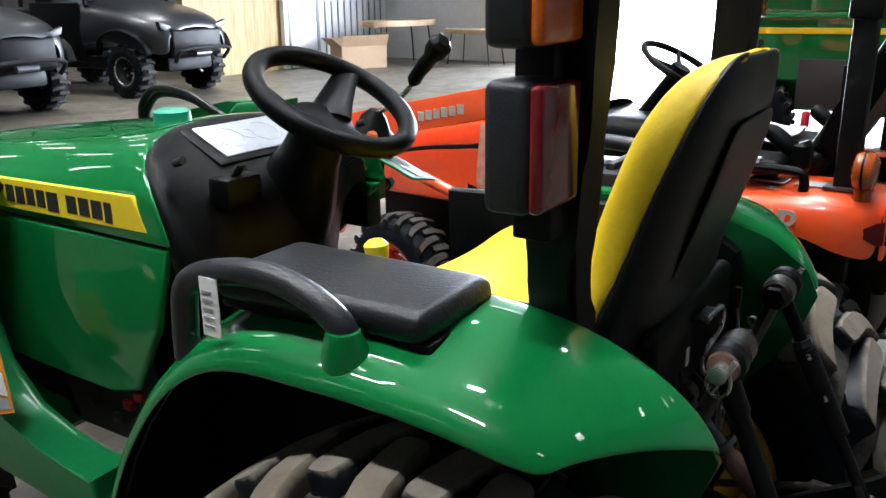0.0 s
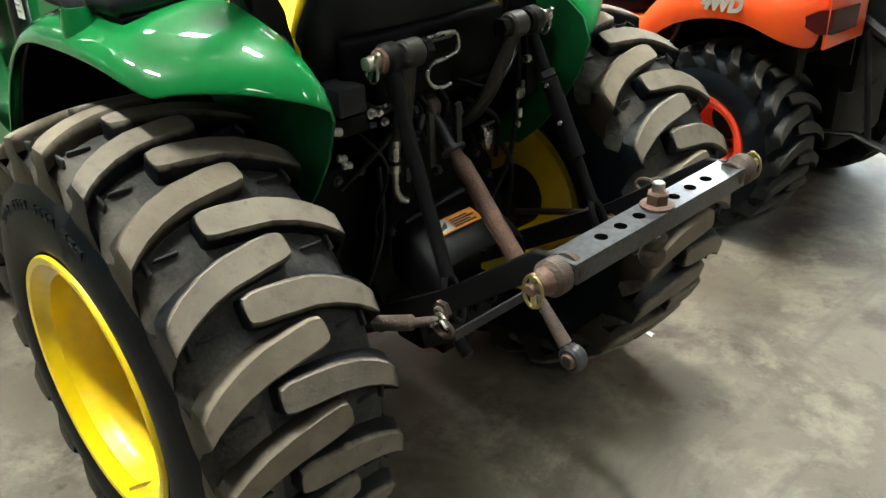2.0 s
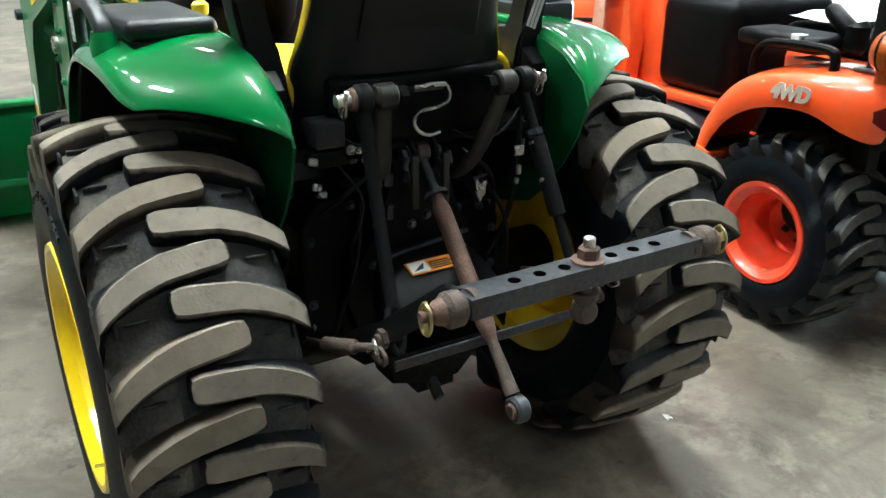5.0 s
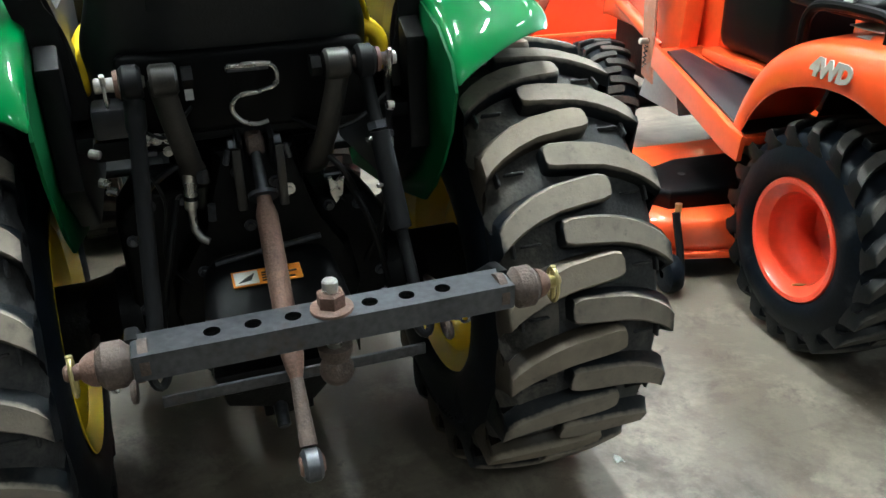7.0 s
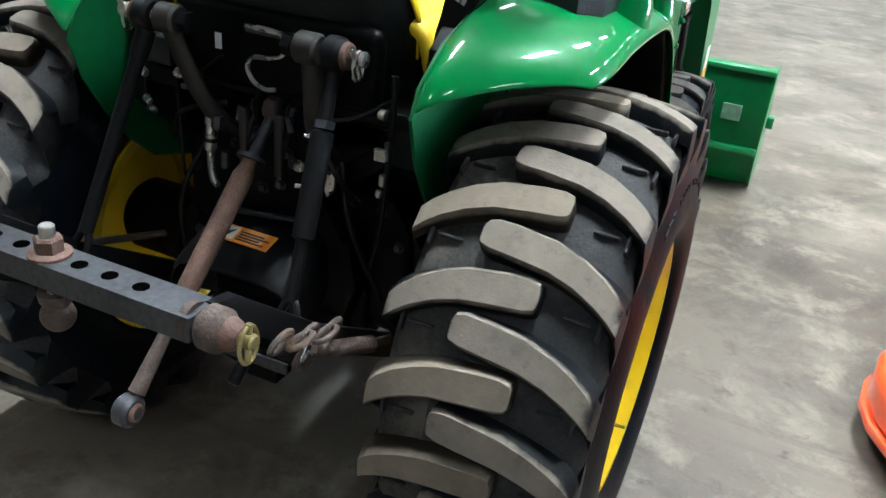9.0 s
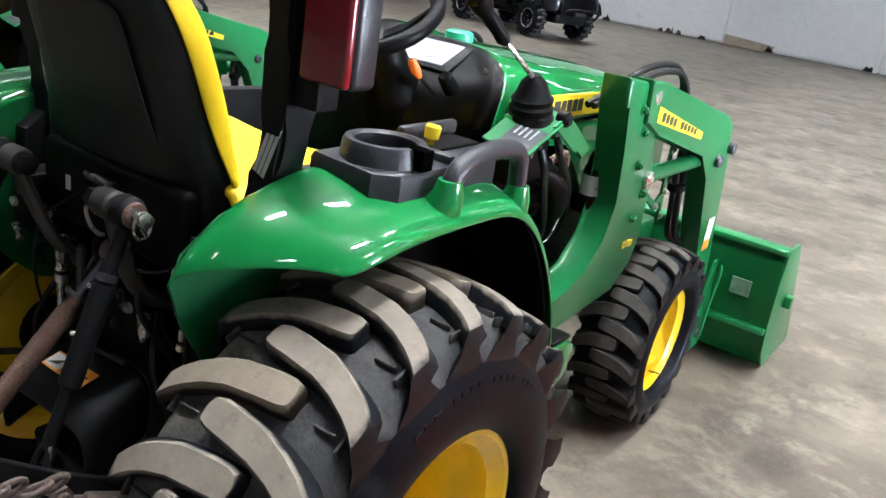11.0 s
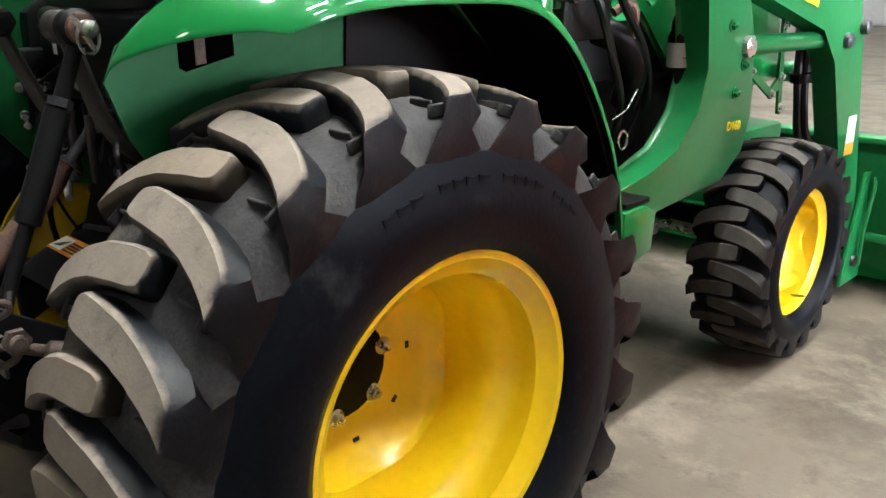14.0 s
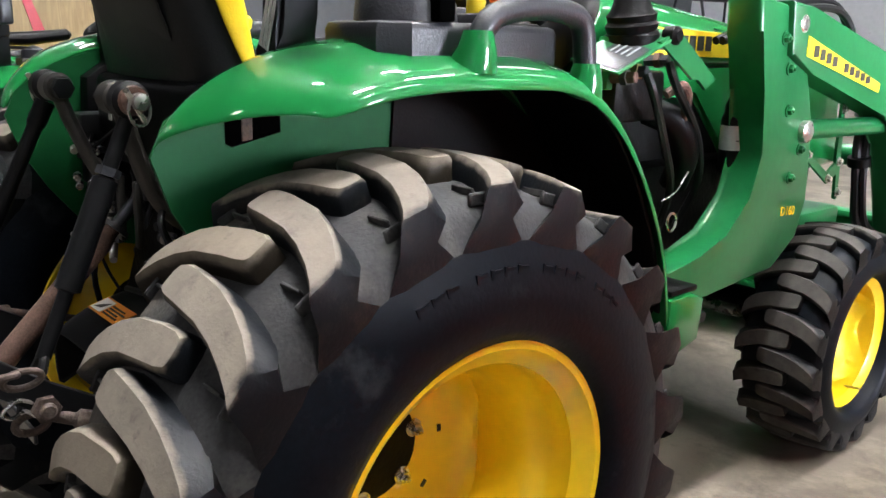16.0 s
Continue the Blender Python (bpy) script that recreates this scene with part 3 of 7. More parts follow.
def hall():
    bm = bmesh.new()
    bmesh.ops.create_grid(bm, x_segments=8, y_segments=8, size=26)
    bmesh.ops.translate(bm, verts=bm.verts, vec=(0, 8, 0))
    tagged(part("floor", bm, CONCRETE, smooth=0), "worn sealed concrete shop floor with stains and scuffs", "floor", kind="structure")
    wall("wall_north", (-14, 23.4, 0), (16, 23.6, 5.2), WALL_WHITE, "white panelled shop wall with scuffed base")
    nw = bpy.data.objects["wall_north"]
    for x0, x1 in ((-13.98, -10.12), (-10.10, -6.06), (-6.03, -2.02), (-1.90, 2.1), (2.12, 6.1), (6.12, 10.1), (10.12, 15.98)):
        part("wall_panel", box((x0, 23.355, 0.05), (x1, 23.396, 2.44), 0.004, 1), WALL_WHITE, nw)
        part("wall_panel", box((x0, 23.365, 2.45), (x1, 23.396, 5.15), 0.004, 1), WALL_WHITE, nw)
    part("wall_post", box((-2.06, 23.30, 0), (-1.92, 23.354, 2.6), 0.006), WALL_WHITE, nw)
    rnd = random.Random(12)
    for i in range(16):
        x, w = rnd.uniform(-11, -2.1), rnd.uniform(0.05, 0.35)
        part("base_chip", slab([(x, 0.0), (x + w, 0.0), (x + w * 0.8, rnd.uniform(0.06, 0.12)), (x + w * 0.3, rnd.uniform(0.08, 0.2))], "y", 23.344, 23.356, 0), RUST_DARK if i % 3 else INK, nw, smooth=0)
    part("base_stain", slab([(-6.02, 0.0), (-4.7, 0.0), (-4.6, 0.16), (-5.3, 0.22), (-6.02, 0.26)], "y", 23.350, 23.3545, 0), STAIN, nw, "tan water-stained base", smooth=0)
    wall("wall_west", (-14.2, -9, 0), (-14, 23.6, 5.2), WALL_GREY, "grey metal-lined shop wall")
    wall("wall_south", (-14.2, -9.2, 0), (16.2, -9, 5.2), WALL_GREY, "grey metal-lined shop wall")
    # east wall with a wide open doorway
    e = part("wall_east", box((16.0, -9, 0), (16.2, 0.2, 5.2), 0), WALL_WHITE, smooth=0)
    tagged(e, "white shop wall beside the open bay door", "wall", kind="structure")
    part("wall_piece", box((16.0, 7.6, 0), (16.2, 23.4, 5.2), 0), WALL_WHITE, e, smooth=0)
    part("lintel", box((16.0, 0.2, 4.2), (16.2, 7.6, 5.2), 0), WALL_WHITE, e, smooth=0)
    bm = bmesh.new()
    bmesh.ops.create_grid(bm, x_segments=1, y_segments=1, size=1)
    for v in bm.verts:
        v.co = (17.5, 3.9 + v.co.x * 6.0, 2.2 + v.co.y * 3.6)
    tagged(part("backdrop", bm, glow("daylight", (0.80, 0.91, 1.0), DAYLIGHT), smooth=0), "bright daylight outside the open bay door", "daylight", kind="structure")
    tagged(part("ceiling", box((-14.2, -9.2, 5.2), (16.2, 23.6, 5.35), 0), CEILING, smooth=0), "grey metal-lined shop ceiling", "ceiling", kind="structure")
    tagged(part("wall_partition", box((9.75, 12.26, 0), (12.33, 12.42, 3.0), 0), PLYWOOD, smooth=0), "bare plywood partition wall", "wall", kind="structure")
    w = tagged(part("wall_office", box((12.33, 12.2, 0), (16.0, 12.4, 5.2), 0), WALL_WHITE, smooth=0), "white ribbed interior wall behind the tables", "wall", kind="structure")
    part("corner_post", box((12.30, 12.12, 0), (12.42, 12.196, 3.0), 0.006), WALL_WHITE, w)
    for i in range(11):
        part("wall_rib", box((13.46 + 0.23 * i, 12.165, 0.02), (13.49 + 0.23 * i, 12.198, 3.2), 0.006, 1), GREY_LABEL, w)
    ww = bpy.data.objects["wall_west"]
    part("plywood_panel", box((-13.998, 1.0, 0.0), (-13.95, 5.9, 2.44), 0.003, 1), PLYWOOD, ww, "tan plywood panel on the wall")
    part("red_strip", slab([(3.75, 1.0), (3.95, 1.0), (3.62, 1.9), (3.50, 1.9)], "x", -13.949, -13.93, 0), RED_PLASTIC, ww, "red strip")
    # strip lights under the ceiling, each with a lamp under its tubes
    tube = glow("light_tube", (0.97, 1.0, 0.95), 30.0)
    base = thing("ceiling_light", "white twin-tube strip light under the ceiling", "light", pose(-9.5, LAMP_ROWS[0], 5.2), "strip lights")
    part("housing", box((-0.09, -0.62, -0.06), (0.09, 0.62, 0.0), 0.01), WALL_WHITE, base)
    for x in (-0.10, 0.10):
        part("reflector", box((x - 0.004, -0.62, -0.115), (x + 0.004, 0.62, -0.01), 0), WALL_WHITE, base, smooth=0)
    for x in (-0.045, 0.045):
        part("tube", rod((x, -0.6, -0.078), (x, 0.6, -0.078), 0.016, 8), tube, base)
    lamp = bpy.data.lights.new("strip_lamp", "AREA")
    lamp.shape, lamp.size, lamp.size_y = "RECTANGLE", 0.16, 1.2
    lamp.energy, lamp.spread, lamp.color = TUBE_POWER, radians(100), (0.95, 1.0, 0.965)
    for i in (0, 1, 3, 4, 5, 6, 7):
        for j, y in enumerate(LAMP_ROWS):
            at = pose(-9.5 + 2.6 * i, y, 5.2)
            if i or j:
                copy_thing(base, at)
            new("strip_lamp", lamp).matrix_basis = at @ pose(0, 0, -0.12)


hall()

# ---------------------------------------------------------------- the green tractor
green = thing("green_tractor", "green and yellow compact tractor with front loader, parked on concrete", "tractor")

HUB_Z = 0.496
for s in (1, -1):
    wx, rw = (0.551, 0.156) if s > 0 else (-0.557, 0.176)
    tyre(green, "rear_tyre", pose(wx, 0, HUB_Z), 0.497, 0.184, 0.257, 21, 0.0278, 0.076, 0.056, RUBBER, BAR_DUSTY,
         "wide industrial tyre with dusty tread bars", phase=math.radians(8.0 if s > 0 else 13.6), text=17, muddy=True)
    rim(green, "rear_wheel", pose(wx, 0, HUB_Z), 0.250, rw, YELLOW, -0.095 if s > 0 else -0.07, 6, 0.083, 0.056, BRIGHT, "yellow steel wheel", side=s, squares=8)
    tyre(green, "front_tyre", pose(s * 0.445, 1.69, 0.325), 0.335, 0.125, 0.205, 19, 0.025, 0.05, 0.04, RUBBER, BAR_DARK,
         "black industrial front tyre with angled tread bars", phase=0.1, nub=False)
    rim(green, "front_wheel", pose(s * 0.445, 1.69, 0.325), 0.205, 0.092, YELLOW, -0.01, 6, 0.07, 0.05, RUST_DARK, "yellow steel wheel", side=s, cap=True, dish=0.02)


def fender(s):
    rows = [
        [(0.578, -0.170, 1.040), (0.565, -0.180, 1.050), (0.480, -0.228, 1.040), (0.412, -0.270, 1.020), (0.358, -0.296, 0.999), (0.342, -0.294, 0.976)],
        [(0.600, -0.130, 1.056), (0.590, -0.134, 1.084), (0.490, -0.195, 1.082), (0.412, -0.240, 1.066), (0.358, -0.270, 1.044), (0.342, -0.272, 1.024)],
        [(0.602, -0.060, 1.070), (0.594, -0.062, 1.102), (0.500, -0.120, 1.116), (0.412, -0.165, 1.116), (0.356, -0.195, 1.102), (0.342, -0.200, 1.075)],
        [(0.602, 0.050, 1.076), (0.594, 0.050, 1.108), (0.505, 0.020, 1.132), (0.405, -0.030, 1.146), (0.352, -0.060, 1.142), (0.342, -0.062, 1.120)],
        [(0.602, 0.180, 1.074), (0.594, 0.182, 1.106), (0.505, 0.180, 1.134), (0.405, 0.170, 1.148), (0.352, 0.160, 1.146), (0.342, 0.160, 1.125)],
        [(0.602, 0.300, 1.070), (0.594, 0.308, 1.100), (0.505, 0.318, 1.124), (0.405, 0.325, 1.130), (0.352, 0.325, 1.128), (0.342, 0.322, 1.106)],
        [(0.602, 0.415, 0.995), (0.594, 0.436, 1.014), (0.505, 0.455, 1.030), (0.405, 0.462, 1.034), (0.352, 0.462, 1.032), (0.342, 0.450, 1.014)],
        [(0.602, 0.520, 0.845), (0.594, 0.545, 0.852), (0.505, 0.560, 0.860), (0.405, 0.566, 0.862), (0.352, 0.566, 0.862), (0.342, 0.550, 0.855)],
        [(0.602, 0.572, 0.720), (0.594, 0.598, 0.722), (0.505, 0.610, 0.724), (0.405, 0.614, 0.724), (0.352, 0.614, 0.724), (0.342, 0.598, 0.722)],
        [(0.602, 0.588, 0.600), (0.594, 0.614, 0.600), (0.505, 0.624, 0.600), (0.405, 0.628, 0.600), (0.352, 0.628, 0.600), (0.342, 0.612, 0.600)],
    ]
    if s < 0:
        rows = mirrored(rows)
    ob = sheet("fender", rows, 0.006, GREEN, green, "glossy green pressed fender", 2, offset=-1.0 if s > 0 else 1.0)
    # black sheet inside the front of the wheel well
    well = [[(max(-0.588, min(0.588, x)), y - 0.018, z - 0.012) for x, y, z in r[1:5]] for r in rows[5:]]
    sheet("wheel_well_sheet", well, 0.004, BLACK_PLASTIC, ob, "black sheet inside the wheel well", 1, offset=0.0)
    # inner wall between wheel and seat
    edge = [(r[-1][1], r[-1][2]) for r in rows]
    out = edge + [(0.55, 0.56), (0.20, 0.62), (-0.10, 0.70), (-0.165, 0.755), (-0.225, 0.83), (-0.268, 0.90)]
    part("fender_inner_panel", slab(out, "x", s * 0.340, s * 0.346, 0), GREEN_SHADED, ob)
    if s > 0:
        h = curve_pts([(s * 0.570, 0.090, 1.125), (s * 0.570, 0.098, 1.155), (s * 0.570, 0.130, 1.180), (s * 0.568, 0.210, 1.192),
                       (s * 0.566, 0.292, 1.186), (s * 0.566, 0.322, 1.164), (s * 0.566, 0.332, 1.110)], 6)
        feet = ((0.090, 1.132), (0.332, 1.088))
    else:
        h = curve_pts([(s * 0.570, 0.382, 1.05), (s * 0.570, 0.380, 1.10), (s * 0.570, 0.367, 1.160), (s * 0.570, 0.300, 1.188), (s * 0.570, 0.217, 1.196),
                       (s * 0.570, 0.150, 1.182), (s * 0.568, 0.110, 1.158), (s * 0.566, 0.100, 1.140)], 6)
        feet = ((0.100, 1.125),)
    part("grab_handle", sweep(h, 0.0185, 14), GREY_PLASTIC, ob, "grey plastic grab handle")
    for y, z in feet:
        part("handle_foot", sweep([(s * 0.562, y, z - 0.024), (s * 0.570, y, z), (s * 0.570, y, z + 0.024)], [0.036, 0.028, 0.0215], 16), GREEN, ob)
    part("inner_panel_plate", slab([(0.12, 1.115), (0.30, 1.09), (0.45, 1.0), (0.555, 0.85), (0.60, 0.70), (0.60, 0.60), (0.2, 0.60), (0.10, 0.80)], "x", min(s * 0.3465, s * 0.352), max(s * 0.3465, s * 0.352), 0), BLACK_PLASTIC, ob, "black plate over the front of the inner panel")
    lo, hi = sorted((s * 0.3455, s * 0.349))
    part("panel_slot", slab([(-0.185, 1.036), (-0.095, 1.048), (-0.095, 1.002), (-0.175, 0.984), (-0.185, 0.990)], "x", lo, hi, 0.0015, seg=1), HOLE, ob, "dark slot in the panel", smooth=0)
    part("slot_strap", slab([(-0.160, 1.034), (-0.143, 1.036), (-0.143, 0.994), (-0.160, 0.992)], "x", lo + 0.002, hi + 0.002, 0.001, seg=1), RUST_DARK, ob, smooth=0)
    return ob


fl, fr = fender(-1), fender(1)
# left: padded arm rest and a hanging tag; right: cup holder console
b = box((-0.545, 0.005, 1.132), (-0.365, 0.350, 1.176), 0.020, 4)
part("arm_pad", b, PAD, fl, "black padded arm rest")
part("yellow_knob", sweep([(-0.338, 0.222, 1.120), (-0.338, 0.222, 1.148), (-0.338, 0.222, 1.156), (-0.338, 0.224, 1.176), (-0.338, 0.225, 1.184)], [0.007, 0.008, 0.017, 0.019, 0.011], 14), YELLOW_LABEL, fl, "yellow control knob")
part("arm_pad_base", box((-0.535, 0.000, 1.120), (-0.375, 0.345, 1.137), 0.006), BLACK_PLASTIC, fl)
part("price_tag", box((-0.593, 0.285, 1.105), (-0.591, 0.318, 1.186), 0.0004, 1), WHITE_LABEL, fl, "white paper price tag")
bars("tag_print", basis((-0.5932, 0.302, 1.143), (0, -1, 0), (0, 0, 1)), 0.022, 0.06, 5, GREY_LABEL, fl, 0.3, 3)


def cup_console():
    out = [(0.355, -0.02), (0.50, -0.035), (0.535, 0.0), (0.545, 0.13), (0.53, 0.30), (0.40, 0.36), (0.355, 0.33)]
    bm = slab(out, "z", 1.09, 1.166, 0.012)
    part("cup_holder_console", bm, GREY_PLASTIC, fr, "dark grey plastic cup holder console")
    bm = bmesh.new()
    loops = []
    for r, z in ((0.078, 1.15), (0.074, 1.192), (0.070, 1.200), (0.060, 1.201), (0.055, 1.196), (0.052, 1.10)):
        loops.append([bm.verts.new((0.452 + r * math.cos(t), 0.055 + r * math.sin(t), z)) for t in (2 * math.pi * k / 32 for k in range(32))])
    for p, q in zip(loops, loops[1:]):
        for k in range(32):
            bm.faces.new((p[k], p[(k + 1) % 32], q[(k + 1) % 32], q[k]))
    part("cup_rim", bm, GREY_PLASTIC, fr)
    bm = bmesh.new()
    bmesh.ops.create_circle(bm, cap_ends=True, segments=32, radius=0.0545)
    bmesh.ops.translate(bm, verts=bm.verts, vec=(0.452, 0.055, 1.168))
    part("cup_bottom", bm, HOLE, fr)
    part("cup_notch", box((0.500, 0.040, 1.1665), (0.545, 0.070, 1.2025), 0.003), HOLE, fr)
    part("cup_front", box((0.385, 0.135, 1.15), (0.535, 0.16, 1.182), 0.01), GREY_PLASTIC, fr)
    part("lever_slot", box((0.395, 0.17, 1.160), (0.47, 0.33, 1.172), 0.005), BLACK_PLASTIC, fr)
    part("yellow_knob", sweep([(0.440, 0.205, 1.17), (0.440, 0.205, 1.180), (0.440, 0.206, 1.183), (0.440, 0.208, 1.204), (0.440, 0.209, 1.209)],
                              [0.007, 0.008, 0.014, 0.016, 0.012], 14), YELLOW_LABEL, fr, "yellow control knob")
    part("console_rail", box((0.375, 0.18, 1.165), (0.395, 0.36, 1.195), 0.008), GREY_PLASTIC, fr)


cup_console()


def seat():
    # the cushion in front and the shell behind meet along a seam; both taper to a rounded top
    front, rear = [], []
    for z, ys, f, bk, w in ((1.000, -0.070, 0.020, 0.105, 0.252), (1.060, -0.080, 0.014, 0.104, 0.260), (1.090, -0.088, 0.018, 0.100, 0.256), (1.130, -0.102, 0.038, 0.094, 0.240), (1.190, -0.122, 0.064, 0.085, 0.224),
                            (1.270, -0.148, 0.062, 0.082, 0.219), (1.330, -0.172, 0.068, 0.075, 0.213), (1.380, -0.190, 0.060, 0.062, 0.196), (1.420, -0.205, 0.046, 0.048, 0.166), (1.442, -0.222, 0.026, 0.030, 0.126), (1.448, -0.230, 0.010, 0.012, 0.080)):
        o, ys = -0.008, ys + 0.012
        front.append([(o + w * k, ys + f * q - (0.016 if abs(k) == 1 else 0), z) for k, q in ((-1, 0), (-0.985, 0.62), (-0.80, 1.0), (-0.42, 0.66), (0, 0.56), (0.42, 0.66), (0.80, 1.0), (0.985, 0.62), (1, 0))])
        rear.append([(o + w * k, ys - bk * q - (0.016 if abs(k) == 1 else 0), z) for k, q in ((-1, 0), (-0.985, 0.40), (-0.84, 0.70), (-0.45, 0.80), (0, 0.82), (0.45, 0.80), (0.78, 0.70), (0.93, 0.40), (0.96, 0))])
    sheet("seat_back_cushion", front, 0.010, YELLOW_VINYL, green, "yellow vinyl seat back cushion", 2, offset=-1.0)
    rear = [[(x, y + 0.02, 0.93) for x, y, z in rear[0]]] + rear
    sheet("seat_back_shell", rear, 0.010, SHELL, green, "black plastic seat back shell", 2, offset=1.0)
    inset = [[(w * k - 0.008, ys + 0.012 - bk * 0.84, z) for k in (-0.62, -0.3, 0, 0.3, 0.62)] for z, ys, bk, w in ((1.02, -0.074, 0.066, 0.24), (1.10, -0.092, 0.082, 0.24), (1.19, -0.122, 0.086, 0.222), (1.28, -0.152, 0.083, 0.214), (1.36, -0.183, 0.070, 0.20))]
    sheet("shell_panel", inset, 0.006, SHELL, green, "", 2, offset=0.0)
    rows = []
    for y, z, w in ((-0.10, 1.045, 0.25), (-0.03, 1.035, 0.262), (0.10, 1.032, 0.268), (0.20, 1.040, 0.262), (0.265, 1.038, 0.24), (0.295, 1.005, 0.22)):
        rows.append([(-w, y, z - 0.07), (-w, y, z - 0.01), (-w * 0.9, y, z + 0.014), (-w * 0.5, y, z - 0.004), (0, y, z - 0.010),
                     (w * 0.5, y, z - 0.004), (w * 0.9, y, z + 0.014), (w, y, z - 0.01), (w, y, z - 0.07)])
    sheet("seat_cushion", rows, 0.04, YELLOW_VINYL, green, "yellow vinyl seat cushion", 2, offset=1.0)
    part("seat_base", box((-0.20, -0.08, 0.86), (0.20, 0.28, 1.03), 0.02), BLACK_PLASTIC, green)
    part("rear_cover", box((-0.215, -0.165, 0.915), (0.215, -0.125, 1.065), 0.018, 3), BLACK_PLASTIC, green, "black cover panel under the seat")
    part("rear_cover_top", box((-0.300, -0.150, 0.90), (0.300, 0.20, 0.93), 0.008), BLACK_PAINT, green)
    for s in (1, -1):
        lo, hi = sorted((s * 0.296, s * 0.336))
        part("side_plate", slab([(0.02, 0.70), (0.5, 0.66), (0.5, 1.10), (-0.05, 1.12), (-0.15, 1.05), (-0.16, 0.84)], "x", lo, hi, 0.006), BLACK_PAINT, green, "black side plate under the seat")


seat()


def rops(s):
    wide = 0.028 if s > 0 else 0.036
    path = curve_pts([(s * 0.300, -0.075, 0.95), (s * 0.312, -0.072, 1.07), (s * 0.338, -0.070, 1.17), (s * 0.354, -0.082, 1.30), (s * 0.362, -0.096, 1.45), (s * 0.368, -0.118, 1.95)], 4)
    bm = bmesh.new()
    rings = []
    for p in path:
        dy = 0.034
        rings.append([bm.verts.new(p + V(a, b, 0)) for a, b in ((-0.028, -dy), (wide, -dy), (wide, dy), (-0.028, dy))])
    for a, c in zip(rings, rings[1:]):
        for k in range(4):
            bm.faces.new((a[k], a[(k + 1) % 4], c[(k + 1) % 4], c[k]))
    bm.faces.new(rings[0])
    bm.faces.new(rings[-1])
    es = [e for e in bm.edges if abs((e.verts[0].co - e.verts[1].co).z) > 0.004]
    bmesh.ops.bevel(bm, geom=es, offset=0.008, segments=2, affect="EDGES")
    post = part("rollover_post", bm, BLACK_PAINT, green, "black steel rollover post")
    if s > 0:
        bars("post_label", basis((0.338, -0.1045, 1.170), (0.36, 0, 0.93), (-0.93, 0, 0.36)), 0.10, 0.030, 3, WHITE_LABEL, post, 0.75, 5)
    for z0, z1, m, lab in ((1.296, 1.442, RED_LENS, "red tail lamp"), (1.474, 1.590, AMBER_LENS, "amber warning lamp")):
        x0, x1 = sorted((s * 0.402, s * 0.500))
        body = part("lamp_housing", box((x0, -0.104, z0), (x1, -0.048, z1), 0.012, 3), GREY_PLASTIC, post, "dark grey lamp housing")
        part("lamp_lens", box((x0 - (0.0 if s > 0 else -0.002), -0.120, z0 + 0.003), (x1 - 0.002 + (0.008 if s < 0 else 0), -0.102, z1 - 0.003), 0.008, 3), m, body, lab)
    part("lamp_bracket", box((min(s * 0.376, s * 0.43), -0.10, 1.25), (max(s * 0.376, s * 0.43), -0.05, 1.62), 0.004), BLACK_PAINT, post)
    return post


rops(1)
rops(-1)


HOOD_AT = (-0.032, 0.010, 0.0)


